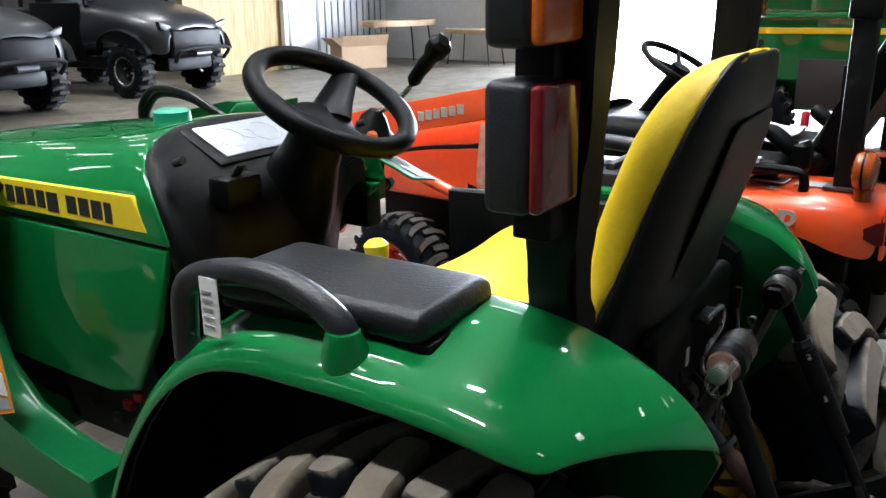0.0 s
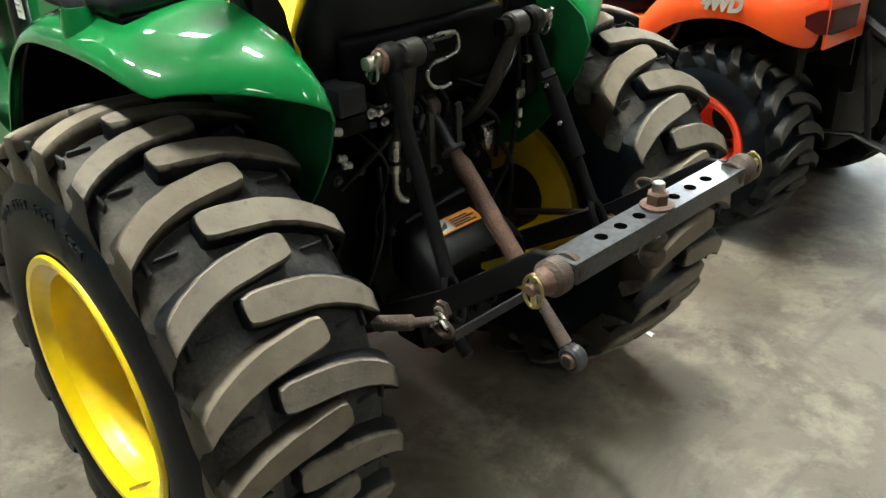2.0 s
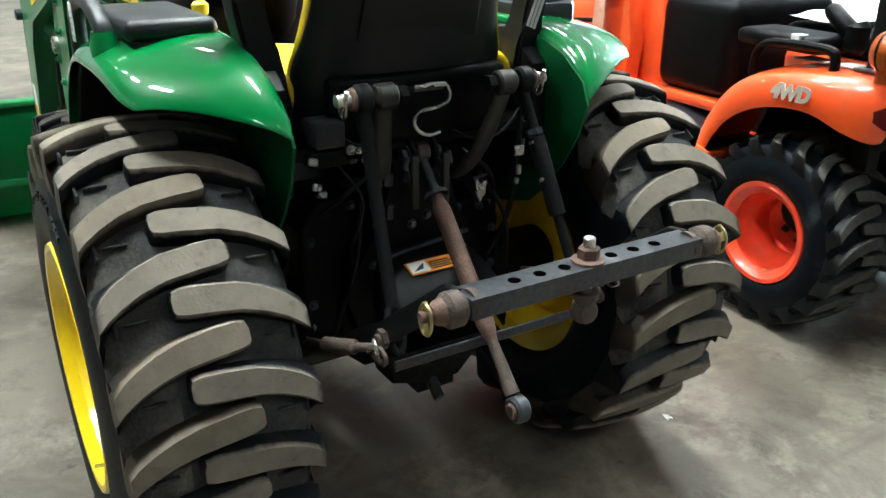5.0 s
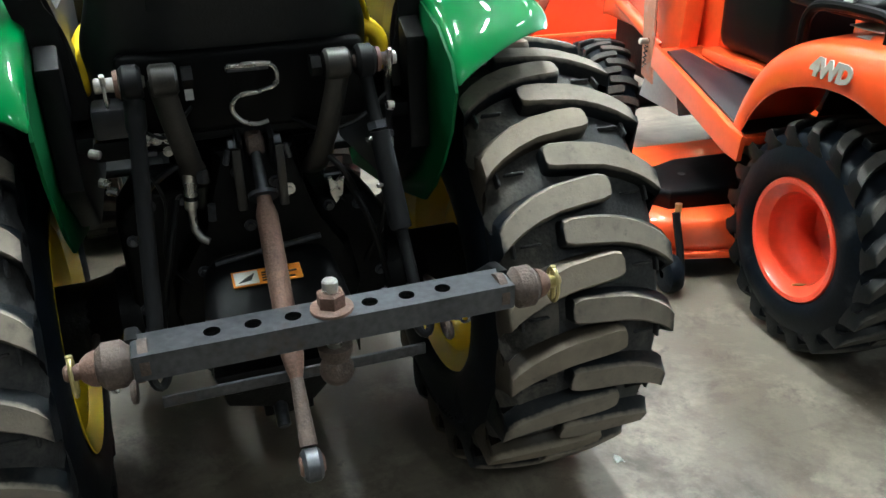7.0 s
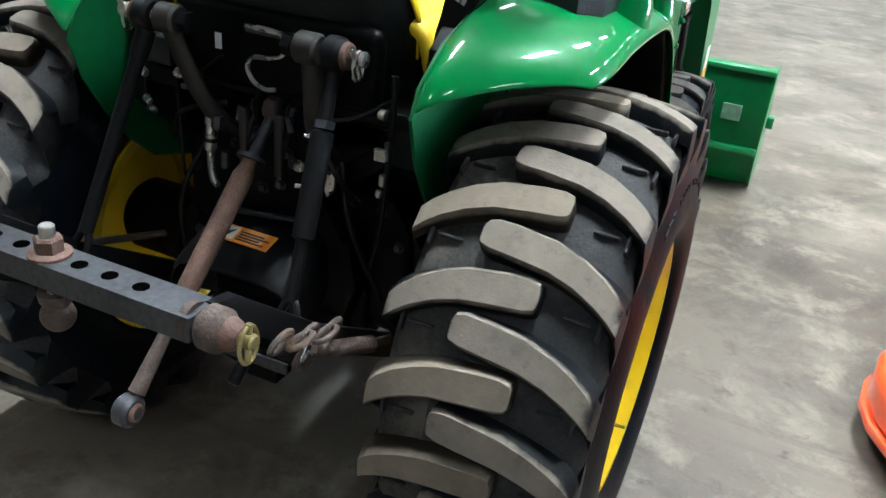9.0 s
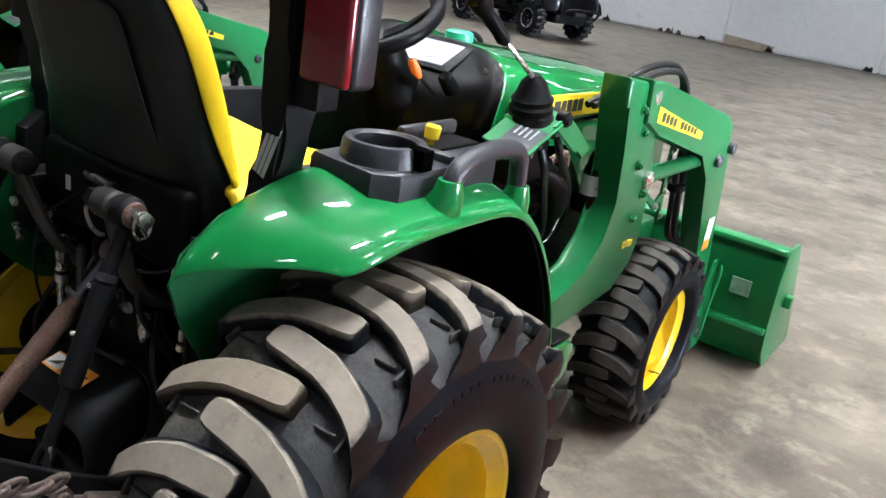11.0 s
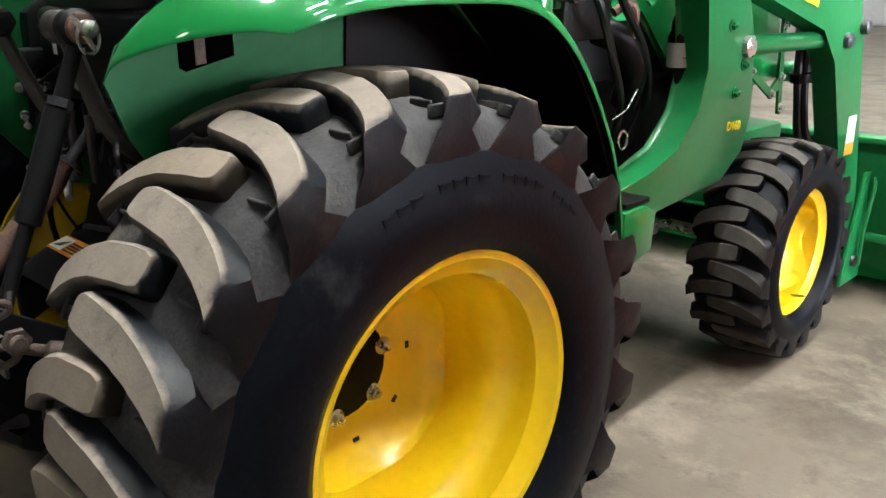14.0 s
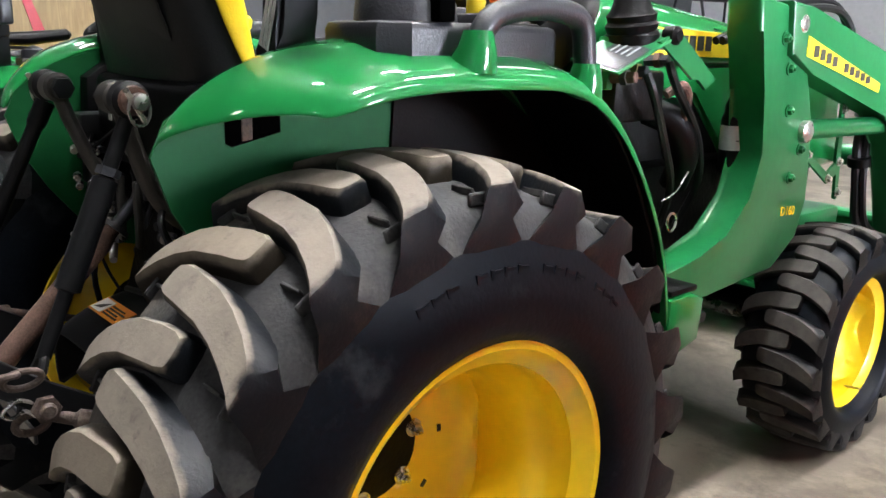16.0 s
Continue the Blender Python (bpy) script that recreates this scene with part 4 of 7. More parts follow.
def hood():
    rows = []
    for y, zt, w, bow in ((0.705, 1.276, 0.300, 0.160), (0.725, 1.279, 0.302, 0.160), (0.95, 1.268, 0.298, 0.0), (1.20, 1.244, 0.290, 0.0), (1.50, 1.212, 0.278, 0.0), (1.75, 1.180, 0.260, 0.0), (1.93, 1.13, 0.235, 0.0), (1.985, 1.08, 0.215, 0.0)):
        zb = 1.105 if y < 1.9 else 1.04
        rows.append([(-w - 0.016, y - 0.05 + 0.05 * (y > 0.8), zb), (-w - 0.018, y - 0.045 + 0.045 * (y > 0.8), zb + 0.012), (-w - 0.016, y - 0.02 + 0.02 * (y > 0.8), zb + 0.075), (-w + 0.008, y + bow * 0.18, zt - 0.062), (-w * 0.86, y + bow * 0.45, zt - 0.022), (-w * 0.5, y + bow * 0.8, zt - 0.004),
                     (0, y + bow, zt + 0.002), (w * 0.5, y + bow * 0.8, zt - 0.004), (w * 0.86, y + bow * 0.45, zt - 0.022), (w - 0.008, y + bow * 0.18, zt - 0.062), (w + 0.016, y - 0.02 + 0.02 * (y > 0.8), zb + 0.075), (w + 0.018, y - 0.045 + 0.045 * (y > 0.8), zb + 0.012), (w + 0.016, y - 0.05 + 0.05 * (y > 0.8), zb)])
    hd = sheet("hood", rows, 0.006, GREEN, green, "glossy green engine hood", 2, offset=1.0)
    hd.location = HOOD_AT
    for s in (-1, 1):
        lo, hi = sorted((s * 0.300, s * 0.322))
        low = [(0.665, 1.101), (1.90, 1.095), (1.94, 0.80), (1.05, 0.775), (0.88, 0.765), (0.80, 0.79), (0.72, 0.93)]
        if s > 0:
            low = [(0.665, 1.101), (1.90, 1.095), (1.94, 0.80), (1.34, 0.78), (1.22, 0.92), (1.10, 1.045), (0.70, 1.065)]
        part("side_panel", slab(low, "x", lo, hi, 0.010, seg=3), GREEN, hd, "green lower side panel")
    for s in (-1, 1):
        o = part("hood_decal", slab([(0.711, 1.126), (0.745, 1.189), (1.36, 1.177), (1.36, 1.118)], "x", min(s * 0.312, s * 0.3250), max(s * 0.312, s * 0.3250), 0.0008, seg=1), YELLOW_LABEL, hd, "yellow decal stripe")
        xs = 0.805
        for i, w in enumerate((0.02, 0.03, 0.03, 0.03, 0.0, 0.035, 0.026, 0.026, 0.028, 0.026)):
            if w:
                part("decal_mark", box((min(s * 0.3245, s * 0.3262), xs, 1.135 + (0 if i not in (0, 5) else -0.004)), (max(s * 0.3245, s * 0.3262), xs + w, 1.170), 0), INK, o, smooth=0)
            xs += (w or 0.012) + 0.008
    part("fuel_cap", sweep([(-0.02, 0.98, 1.265), (-0.02, 0.98, 1.290), (-0.02, 0.98, 1.296)], [0.042, 0.040, 0.030], 18), TEAL, hd, "teal filler cap")
    part("engine_block", box((-0.20, 0.75, 0.52), (0.20, 1.9, 0.98), 0.03), CAST, green, "dark engine and gearbox")
    part("engine_side", box((-0.26, 0.80, 0.62), (0.26, 1.5, 0.86), 0.02), CAST, green)
    part("front_grille", box((-0.20, 1.93, 0.66), (0.20, 1.99, 1.06), 0.02), BLACK_PLASTIC, green)


hood()


def dash():
    # the lower right corner is scooped out for the foot and the control valve
    left = [(-0.318, 0.625, 1.02), (-0.322, 0.650, 1.12), (-0.309, 0.715, 1.205), (-0.276, 0.768, 1.256), (-0.17, 0.835, 1.279), (-0.06, 0.862, 1.285)]
    right = [(0.06, 0.862, 1.285), (0.17, 0.835, 1.279), (0.276, 0.775, 1.256), (0.303, 0.738, 1.213), (0.308, 0.716, 1.160), (0.300, 0.712, 1.120)]
    trim = left + right
    low = [(-0.225, 0.620, 0.96), (-0.228, 0.625, 1.05), (-0.225, 0.640, 1.120), (-0.20, 0.655, 1.165), (-0.13, 0.665, 1.190), (-0.05, 0.670, 1.196),
           (0.05, 0.672, 1.196), (0.13, 0.680, 1.188), (0.195, 0.695, 1.172), (0.220, 0.708, 1.150), (0.228, 0.716, 1.130), (0.225, 0.722, 1.112)]
    col = [(-0.135, 0.610, 0.80), (-0.140, 0.605, 0.92), (-0.130, 0.598, 1.02), (-0.110, 0.592, 1.085), (-0.07, 0.588, 1.125), (-0.02, 0.586, 1.135),
           (0.02, 0.588, 1.135), (0.05, 0.596, 1.125), (0.072, 0.610, 1.085), (0.080, 0.622, 1.02), (0.082, 0.632, 0.92), (0.080, 0.640, 0.80)]
    tuck = [(x * 0.96, y + 0.03, z - 0.02) for x, y, z in trim]
    inner = [(x * 0.93, y - 0.022, z - 0.012) for x, y, z in trim]
    inner2 = [(x * 0.90, y - 0.030, z - 0.022) for x, y, z in trim]
    end = [(x * 0.9, y + 0.05, 0.66 + (z - 0.8) * 0.25) for x, y, z in col]
    d = sheet("dash_console", [tuck, trim, inner, inner2, low, col, end], 0.008, BLACK_PLASTIC, green, "black plastic dash console", 2, offset=0)
    d.location = HOOD_AT
    m = basis((0.0, 0.772, 1.246), (1, 0, 0), (0, 0.155, 0.075))
    part("gauge_bezel", box((-0.140, -0.070, -0.020), (0.140, 0.062, 0.004), 0.006), BLACK_PLASTIC, d, at=m)
    part("gauge_panel", box((-0.112, -0.054, 0.004), (0.112, 0.054, 0.008), 0.002, 1), GAUGE_GLARE, d, "dark gauge panel, painted pale for the glare on its clear cover", at=m)
    for x, r in ((-0.055, 0.036), (0.045, 0.036), (0.0, 0.018)):
        part("dial_ring", lathe([(0.0080, r), (0.0086, r), (0.0086, r - 0.003), (0.0080, r - 0.003)], 28, closed=True), GREY_LABEL, d, at=m @ pose(x, 0.004, 0, 0, -90, 0))
    for x in (-0.275, 0.275):
        part("dash_bolt", sweep([(x * 0.96, 0.69, 1.245), (x * 0.96, 0.668, 1.252)], 0.008, 10), INK, d)
    # switch on the left of the column, orange lever and button on the right
    part("key_switch", box((-0.215, 0.615, 1.155), (-0.125, 0.670, 1.212), 0.010), BLACK_PLASTIC, d, at=None)
    part("key", sweep([(-0.175, 0.64, 1.205), (-0.175, 0.615, 1.235)], 0.012, 10, flat=0.4), GREY_PLASTIC, d)
    part("throttle_lever", sweep([(0.16, 0.64, 1.17), (0.152, 0.60, 1.200), (0.147, 0.575, 1.220)], [0.004, 0.004, 0.004], 8), BLACK_PAINT, d)
    part("throttle_knob", sweep([(0.149, 0.58, 1.212), (0.145, 0.568, 1.229), (0.141, 0.555, 1.247), (0.139, 0.550, 1.253)], [0.008, 0.013, 0.012, 0.006], 12), ORANGE_PLASTIC, d, "orange throttle knob")
    part("light_switch", sweep([(0.20, 0.65, 1.19), (0.20, 0.615, 1.222), (0.20, 0.61, 1.227)], [0.02, 0.018, 0.012], 14), BLACK_PLASTIC, d)
    # steering
    c, nrm = V(-0.020, 0.560, 1.335), V(0, -0.50, 0.86)
    a, b2 = frame_of(nrm)
    col = part("steering_column", sweep([(-0.02, 0.72, 1.04), (-0.02, 0.665, 1.15), (-0.02, 0.625, 1.22), c - nrm.normalized() * 0.05], [0.10, 0.085, 0.062, 0.050], 18), BLACK_PLASTIC, green)
    ring = [c + 0.158 * (math.cos(t) * a + math.sin(t) * b2) for t in (2 * math.pi * k / 40 for k in range(40))]
    sw = part("steering_wheel", sweep(ring, 0.0195, 12, closed=True), BLACK_PLASTIC, green, "black three-spoke steering wheel")
    n = nrm.normalized()
    part("wheel_hub", sweep([c - n * 0.075, c - n * 0.048, c - n * 0.040], [0.070, 0.066, 0.045], 24), BLACK_PLASTIC, sw)
    for t in (0.5, 2.6, 4.7):
        d2 = math.cos(t) * a + math.sin(t) * b2
        part("spoke", sweep([c - n * 0.060 + d2 * 0.03, c - n * 0.045 + d2 * 0.08, c - n * 0.018 + d2 * 0.125, c - n * 0.002 + d2 * 0.152], [0.056, 0.044, 0.034, 0.030], 12, flat=0.32), BLACK_PLASTIC, sw)


dash()


def hydraulics():
    # platform, steps and transmission
    for s in (1, -1):
        pl = part("foot_platform", box((min(s * 0.16, s * 0.595), 0.56, 0.60), (max(s * 0.16, s * 0.595), 0.74, 0.625), 0.008), BLACK_PAINT, green, "black foot platform")
        part("step_edge", slab([(0.585, 0.545), (0.70, 0.575), (0.71, 0.66), (0.66, 0.68), (0.59, 0.675)], "x", min(s * 0.555, s * 0.605), max(s * 0.555, s * 0.605), 0.012), GREEN, pl)
        part("step_tread", box((min(s * 0.50, s * 0.597), 0.60, 0.678), (max(s * 0.50, s * 0.597), 0.69, 0.690), 0.004), BLACK_PLASTIC, pl)
    part("transmission_case", slab([(-0.12, 0.36), (0.12, 0.36), (0.185, 0.42), (0.185, 0.60), (0.095, 0.70), (0.085, 0.80), (-0.085, 0.80), (-0.095, 0.70), (-0.185, 0.60), (-0.185, 0.42)], "y", -0.10, 0.75, 0.02, seg=3), CAST, green, "black cast transmission case")
    part("rear_case", slab([(-0.15, 0.46), (0.15, 0.46), (0.185, 0.56), (0.165, 0.66), (0.09, 0.72), (0.075, 0.88), (-0.075, 0.88), (-0.09, 0.72), (-0.165, 0.66), (-0.185, 0.56)], "y", -0.15, -0.09, 0.015), CAST, green)
    part("rear_axle", rod((-0.46, 0, HUB_Z), (0.46, 0, HUB_Z), 0.085, 24), CAST, green)
    for s in (1, -1):
        part("axle_flange", sweep([(s * 0.25, 0, HUB_Z), (s * 0.29, 0, HUB_Z), (s * 0.30, 0, HUB_Z), (s * 0.40, 0, HUB_Z)], [0.105, 0.105, 0.095, 0.075], 28), CAST, green)
        for k in range(8):
            t = 2 * math.pi * k / 8
            part("flange_bolt", nut((s * 0.25, 0.090 * math.sin(t), HUB_Z + 0.090 * math.cos(t)), (-s, 0, 0), 0.008, 0.008), STEEL, green)
    # dark blocks added to close the bright see-through gaps beside the case
    for s, top in ((1, 0.735), (-1, 0.790)):
        bh = part("brake_housing", slab([(s * 0.10, 0.46), (s * 0.26, 0.50), (s * 0.265, top - 0.06), (s * 0.22, top), (s * 0.12, top)], "y", -0.085, 0.09, 0.015, seg=3), CAST, green, "added black block filling the gap beside the case")
        for x, z in ((0.14, top - 0.02), (0.20, top - 0.025), (0.24, top - 0.09), (0.24, 0.55), (0.17, 0.53)):
            part("filler_bolt", nut((s * x, -0.086, z), (0, -1, 0), 0.008, 0.008), STEEL, bh)
    part("rockshaft", rod((-0.150, 0.03, 0.835), (0.150, 0.03, 0.835), 0.036, 20, chamfer=0.008), CAST, green)
    # power take-off guard with a warning label
    rows = []
    for y, z, w in ((-0.15, 0.665, 0.125), (-0.22, 0.648, 0.132), (-0.275, 0.622, 0.135), (-0.30, 0.60, 0.135)):
        rows.append([(-w, y, z - 0.13), (-w, y, z - 0.03), (-w * 0.86, y, z), (-w * 0.4, y, z + 0.004), (0, y, z + 0.005), (w * 0.4, y, z + 0.004), (w * 0.86, y, z), (w, y, z - 0.03), (w, y, z - 0.13)])
    g = sheet("shaft_guard", rows, 0.006, BLACK_PAINT, green, "black power take-off guard", 1, offset=1.0)
    lm = basis((-0.014, -0.232, 0.6545), (1, 0, 0), (0, 0.97, 0.28))
    part("warning_label", box((-0.064, -0.021, 0), (0.064, 0.021, 0.0012), 0), ORANGE_LABEL, g, "orange and white warning label", at=lm, smooth=0)
    part("warning_picture", box((-0.060, -0.017, 0.0012), (-0.016, 0.017, 0.0022), 0), WHITE_LABEL, g, at=lm, smooth=0)
    bm = slab([(-0.054, -0.012), (-0.030, -0.008), (-0.022, 0.010), (-0.036, 0.002)], "z", 0.0022, 0.003, 0)
    part("warning_sign", bm, INK, g, at=lm, smooth=0)
    bars("warning_text", lm @ pose(0.023, -0.002, 0.0012), 0.066, 0.028, 4, INK, g, 0.5, 8)
    part("drive_shaft", rod((0, -0.09, 0.57), (0, -0.21, 0.57), 0.020, 14, chamfer=0.003), STEEL, green)
    part("shaft_housing", sweep([(0, -0.14, 0.57), (0, -0.165, 0.57)], [0.085, 0.08], 24), CAST, green)
    # drawbar hitch under the case
    part("drawbar_plate", box((-0.05, -0.22, 0.33), (0.05, 0.20, 0.36), 0.004), CAST, green)
    part("hitch_frame", slab([(-0.12, 0.385), (-0.03, 0.36), (0.05, 0.36), (0.10, 0.41), (0.13, 0.46), (-0.14, 0.46)], "y", -0.24, -0.14, 0.012), CAST, green)
    for x in (-0.095, -0.045, 0.03, 0.085):
        part("frame_bolt", nut((x, -0.242, 0.43), (0, -1, 0), 0.010, 0.010), CAST, green)
    part("hitch_pin", rod((-0.02, -0.27, 0.335), (-0.02, -0.21, 0.385), 0.014, 12, chamfer=0.003), STEEL, green)
    part("lower_case", slab([(-0.09, 0.37), (0.09, 0.37), (0.15, 0.44), (0.15, 0.50), (-0.15, 0.50), (-0.15, 0.44)], "y", -0.16, 0.10, 0.02), CAST, green)
    rnd = random.Random(4)
    for i in range(16):
        a, z = rnd.uniform(-1, 1), rnd.uniform(0.50, 0.86)
        x = a * (0.14 if z < 0.66 else 0.065)
        part("case_bolt", nut((x, -0.152, z), (0, -1, 0), 0.008, 0.008), STEEL if i % 3 else BRIGHT, green)
    for x0, z0, x1, z1 in ((-0.15, 0.80, -0.22, 0.50), (0.15, 0.82, 0.24, 0.56), (0.10, 0.88, 0.20, 0.72), (-0.1, 0.88, -0.24, 0.78)):
        part("hydraulic_line", sweep(curve_pts([(x0, -0.16, z0), ((x0 + x1) / 2, -0.20, (z0 + z1) / 2 + 0.03), (x1, -0.15, z1)], 6), 0.006, 8), HOSE, green)
        # bright hydraulic fittings and couplers around the case
    lf = part("hose_fitting", sweep([(-0.119, -0.18, 0.885), (-0.120, -0.18, 0.872), (-0.121, -0.18, 0.868), (-0.125, -0.18, 0.812)], [0.007, 0.008, 0.012, 0.012], 14), BRIGHT, green, "bright zinc hose fitting")
    part("fitting_ring", sweep([(-0.125, -0.18, 0.812), (-0.126, -0.18, 0.804)], 0.0125, 14), HOSE, lf)
    part("fitting_end", sweep([(-0.126, -0.18, 0.804), (-0.127, -0.18, 0.788), (-0.127, -0.18, 0.785), (-0.126, -0.18, 0.745), (-0.118, -0.185, 0.728), (-0.105, -0.19, 0.722)], [0.012, 0.012, 0.008, 0.008, 0.008, 0.007], 12), BRIGHT, lf)
    part("fitting_nut", sweep([(-0.100, -0.19, 0.862), (-0.102, -0.19, 0.838)], 0.011, 6), STEEL, green)
    part("fitting_nut", sweep([(-0.092, -0.18, 0.790), (-0.094, -0.18, 0.758)], 0.008, 6), STEEL, green)
    ck = part("coupler_fork", slab([(0.122, 0.812), (0.130, 0.815), (0.139, 0.792), (0.146, 0.810), (0.155, 0.812), (0.150, 0.775), (0.136, 0.758), (0.128, 0.775)], "y", -0.188, -0.176, 0.003), BRIGHT, green, "bright forked clevis")
    part("fork_pin", rod((0.118, -0.182, 0.816), (0.158, -0.182, 0.819), 0.004, 8), STEEL, ck)
    cp = part("coupler_plate", box((0.228, -0.190, 0.852), (0.254, -0.182, 0.876), 0.002, 1), BRIGHT, green, "small bright coupler plate")
    part("coupler_tab", box((0.246, -0.188, 0.876), (0.256, -0.182, 0.890), 0.002, 1), STEEL, cp)
    part("coupler", rod((0.240, -0.200, 0.942), (0.254, -0.200, 0.940), 0.009, 12, chamfer=0.002), BRIGHT, green)
    part("coupler", rod((0.245, -0.182, 0.828), (0.244, -0.182, 0.806), 0.0065, 12, chamfer=0.002), BRIGHT, green)
    part("coupler", rod((0.240, -0.182, 0.798), (0.238, -0.182, 0.784), 0.0065, 12, chamfer=0.002), BRIGHT, green)
    part("coupler_tube", sweep(curve_pts([(0.250, -0.17, 1.00), (0.252, -0.17, 0.92), (0.246, -0.17, 0.82), (0.232, -0.16, 0.70), (0.20, -0.13, 0.60)], 5), 0.0065, 8), HOSE, green)
    lb = part("left_bracket", box((-0.190, -0.190, 0.920), (-0.138, -0.178, 0.932), 0.003), STEEL, green)
    for x in (-0.184, -0.166, -0.146):
        part("bracket_bolt", nut((x, -0.190, 0.926), (0, -1, 0), 0.007, 0.008), BRIGHT, lb)
    part("bracket_clip", box((-0.186, -0.188, 0.895), (-0.168, -0.180, 0.905), 0.002, 1), STEEL, lb)
    part("clip_bolt", nut((-0.150, -0.186, 0.901), (0, -1, 0), 0.006, 0.008), BRIGHT, lb)
    cb = part("valve_box", box((-0.262, -0.200, 0.935), (-0.196, -0.120, 0.988), 0.008, 2), GREY_PLASTIC, green, "dark grey valve box with couplers")
    part("valve_base", box((-0.268, -0.190, 0.895), (-0.190, -0.115, 0.930), 0.005, 2), CAST, cb)
    for x, z in ((-0.268, 0.915), (-0.262, 0.862), (-0.252, 0.846)):
        part("valve_fitting", rod((x - 0.008, -0.190, z), (x + 0.010, -0.196, z - 0.004), 0.008, 10, chamfer=0.002), BRIGHT, cb)
    part("data_label", box((-0.108, -0.1805, 0.984), (-0.094, -0.1790, 1.012), 0), WHITE_LABEL, green, "small white paper label", smooth=0)
    for c in ([(-0.10, -0.17, 0.97), (-0.15, -0.20, 0.93), (-0.20, -0.18, 0.95)], [(0.07, -0.16, 0.93), (0.12, -0.20, 0.91), (0.19, -0.19, 0.92), (0.25, -0.17, 0.96)],
              [(-0.21, -0.17, 0.90), (-0.17, -0.21, 0.82), (-0.185, -0.18, 0.70), (-0.15, -0.15, 0.62)], [(0.115, -0.12, 0.83), (0.135, -0.14, 0.78), (0.165, -0.13, 0.74)]):
        part("wire", sweep(curve_pts(c, 6), 0.0035, 6), HOSE, green)
    part("brake_rod", rod((-0.10, -0.17, 0.665), (0.10, -0.19, 0.700), 0.006, 8), STEEL, green)


hydraulics()


def hitch():
    for s in (1, -1):
        knuckle_y, knuckle_z = -0.258, 1.042
        arm = curve_pts([(s * 0.112, 0.02, 0.800), (s * 0.108, -0.12, 0.815), (s * 0.118, -0.195, 0.880), (s * 0.134, -0.232, 0.965), (s * 0.146, knuckle_y, knuckle_z)], 5)
        la = part("lift_arm", sweep(arm, [0.028] * 5 + [0.024] * 5 + [0.021] * (len(arm) - 10), 12, flat=0.6), ARM_STEEL, green, "worn dark forged lift arm")
        part("arm_eye", rod((s * 0.118, knuckle_y, knuckle_z), (s * 0.162, knuckle_y, knuckle_z), 0.026, 20, chamfer=0.005), ARM_STEEL, la)
        part("pin_head", sweep([(s * 0.095, knuckle_y, knuckle_z), (s * 0.112, knuckle_y, knuckle_z)], 0.019, 6), CAST, la)
        lk = part("link_eye", rod((s * 0.172, knuckle_y, knuckle_z), (s * 0.205, knuckle_y, knuckle_z), 0.0285, 22, chamfer=0.006), BLACK_PAINT, green, "black ball eye of the lift link")
        part("link_pin", rod((s * 0.168, knuckle_y, knuckle_z), (s * 0.240, knuckle_y, knuckle_z), 0.0115, 14, chamfer=0.003), RUST_DARK if s > 0 else BRIGHT, lk)
        rg = [(s * 0.229, knuckle_y + 0.016 * math.cos(t), knuckle_z - 0.012 + 0.023 * math.sin(t)) for t in (2 * math.pi * k / 24 for k in range(24))]
        part("pin_ring", sweep(rg, 0.0026, 6, closed=True), BRIGHT, lk, "zinc linch pin ring")
        part("linch_pin", rod((s * 0.229, knuckle_y - 0.02, knuckle_z + 0.02), (s * 0.229, knuckle_y + 0.008, knuckle_z - 0.03), 0.0045, 8), BRIGHT, lk)
        part("pin_washer", sweep([(s * 0.207, knuckle_y, knuckle_z), (s * 0.214, knuckle_y, knuckle_z)], [0.023, 0.021], 20), RUST, lk, "rusty washer")
        part("pin_end", sweep([(s * 0.236, knuckle_y, knuckle_z), (s * 0.2425, knuckle_y, knuckle_z), (s * 0.244, knuckle_y, knuckle_z)], [0.0125, 0.0125, 0.009], 16), BRIGHT, lk)
        top, bot = V(s * 0.189, knuckle_y - 0.004, knuckle_z - 0.028), V(s * 0.216, -0.415, 0.680)
        d = bot - top
        if s < 0:
            part("lift_link", sweep([top, top + d * 0.12, top + d * 0.14, bot], [0.017, 0.017, 0.0135, 0.0135], 12), BLACK_PAINT, green, "worn black lift link rod")
        else:
            lr = part("lift_link", sweep([top, top + d * 0.25, top + d * 0.26, top + d * 0.72, top + d * 0.73, bot], [0.012, 0.012, 0.019, 0.019, 0.011, 0.011], 12), BLACK_PAINT, green, "black adjustable lift link with turnbuckle")
            part("lock_nut", sweep([top + d * 0.21, top + d * 0.245], 0.018, 6), STEEL, lr)
            for q in (0.28, 0.50):
                part("grease_nipple", rod(top + d * q, top + d * q + V(-0.026, -0.010, 0), 0.004, 8), BRIGHT, lr)
        # slotted fork at the foot of the link
        fk = bmesh.new()
        e = d.normalized()
        loop = []
        for k in range(20):
            t = 2 * math.pi * k / 20
            loop.append(bot + e * 0.042 + e * 0.045 * math.sin(t) * 1.0 + V(0, 1, 0).cross(e) * 0.0 + V(s * 0.016 * math.cos(t), 0, 0))
        sweep(loop, 0.0075, 8, fk, closed=True)
        part("link_fork", fk, BLACK_PAINT, green)
        # lower link: flat bar from the axle to the drawbar, raised
        ex = 0.0175 + s * 0.275
        lx = 0.0175 + s * 0.252
        ll = part("lower_link", slab([(0.02, 0.335), (0.02, 0.395), (-0.42, 0.660), (-0.63, 0.818), (-0.672, 0.824), (-0.676, 0.784), (-0.63, 0.768), (-0.42, 0.606)], "x", lx - 0.009, lx + 0.009, 0.004), BLACK_PAINT, green, "black lower lift link with worn edges")
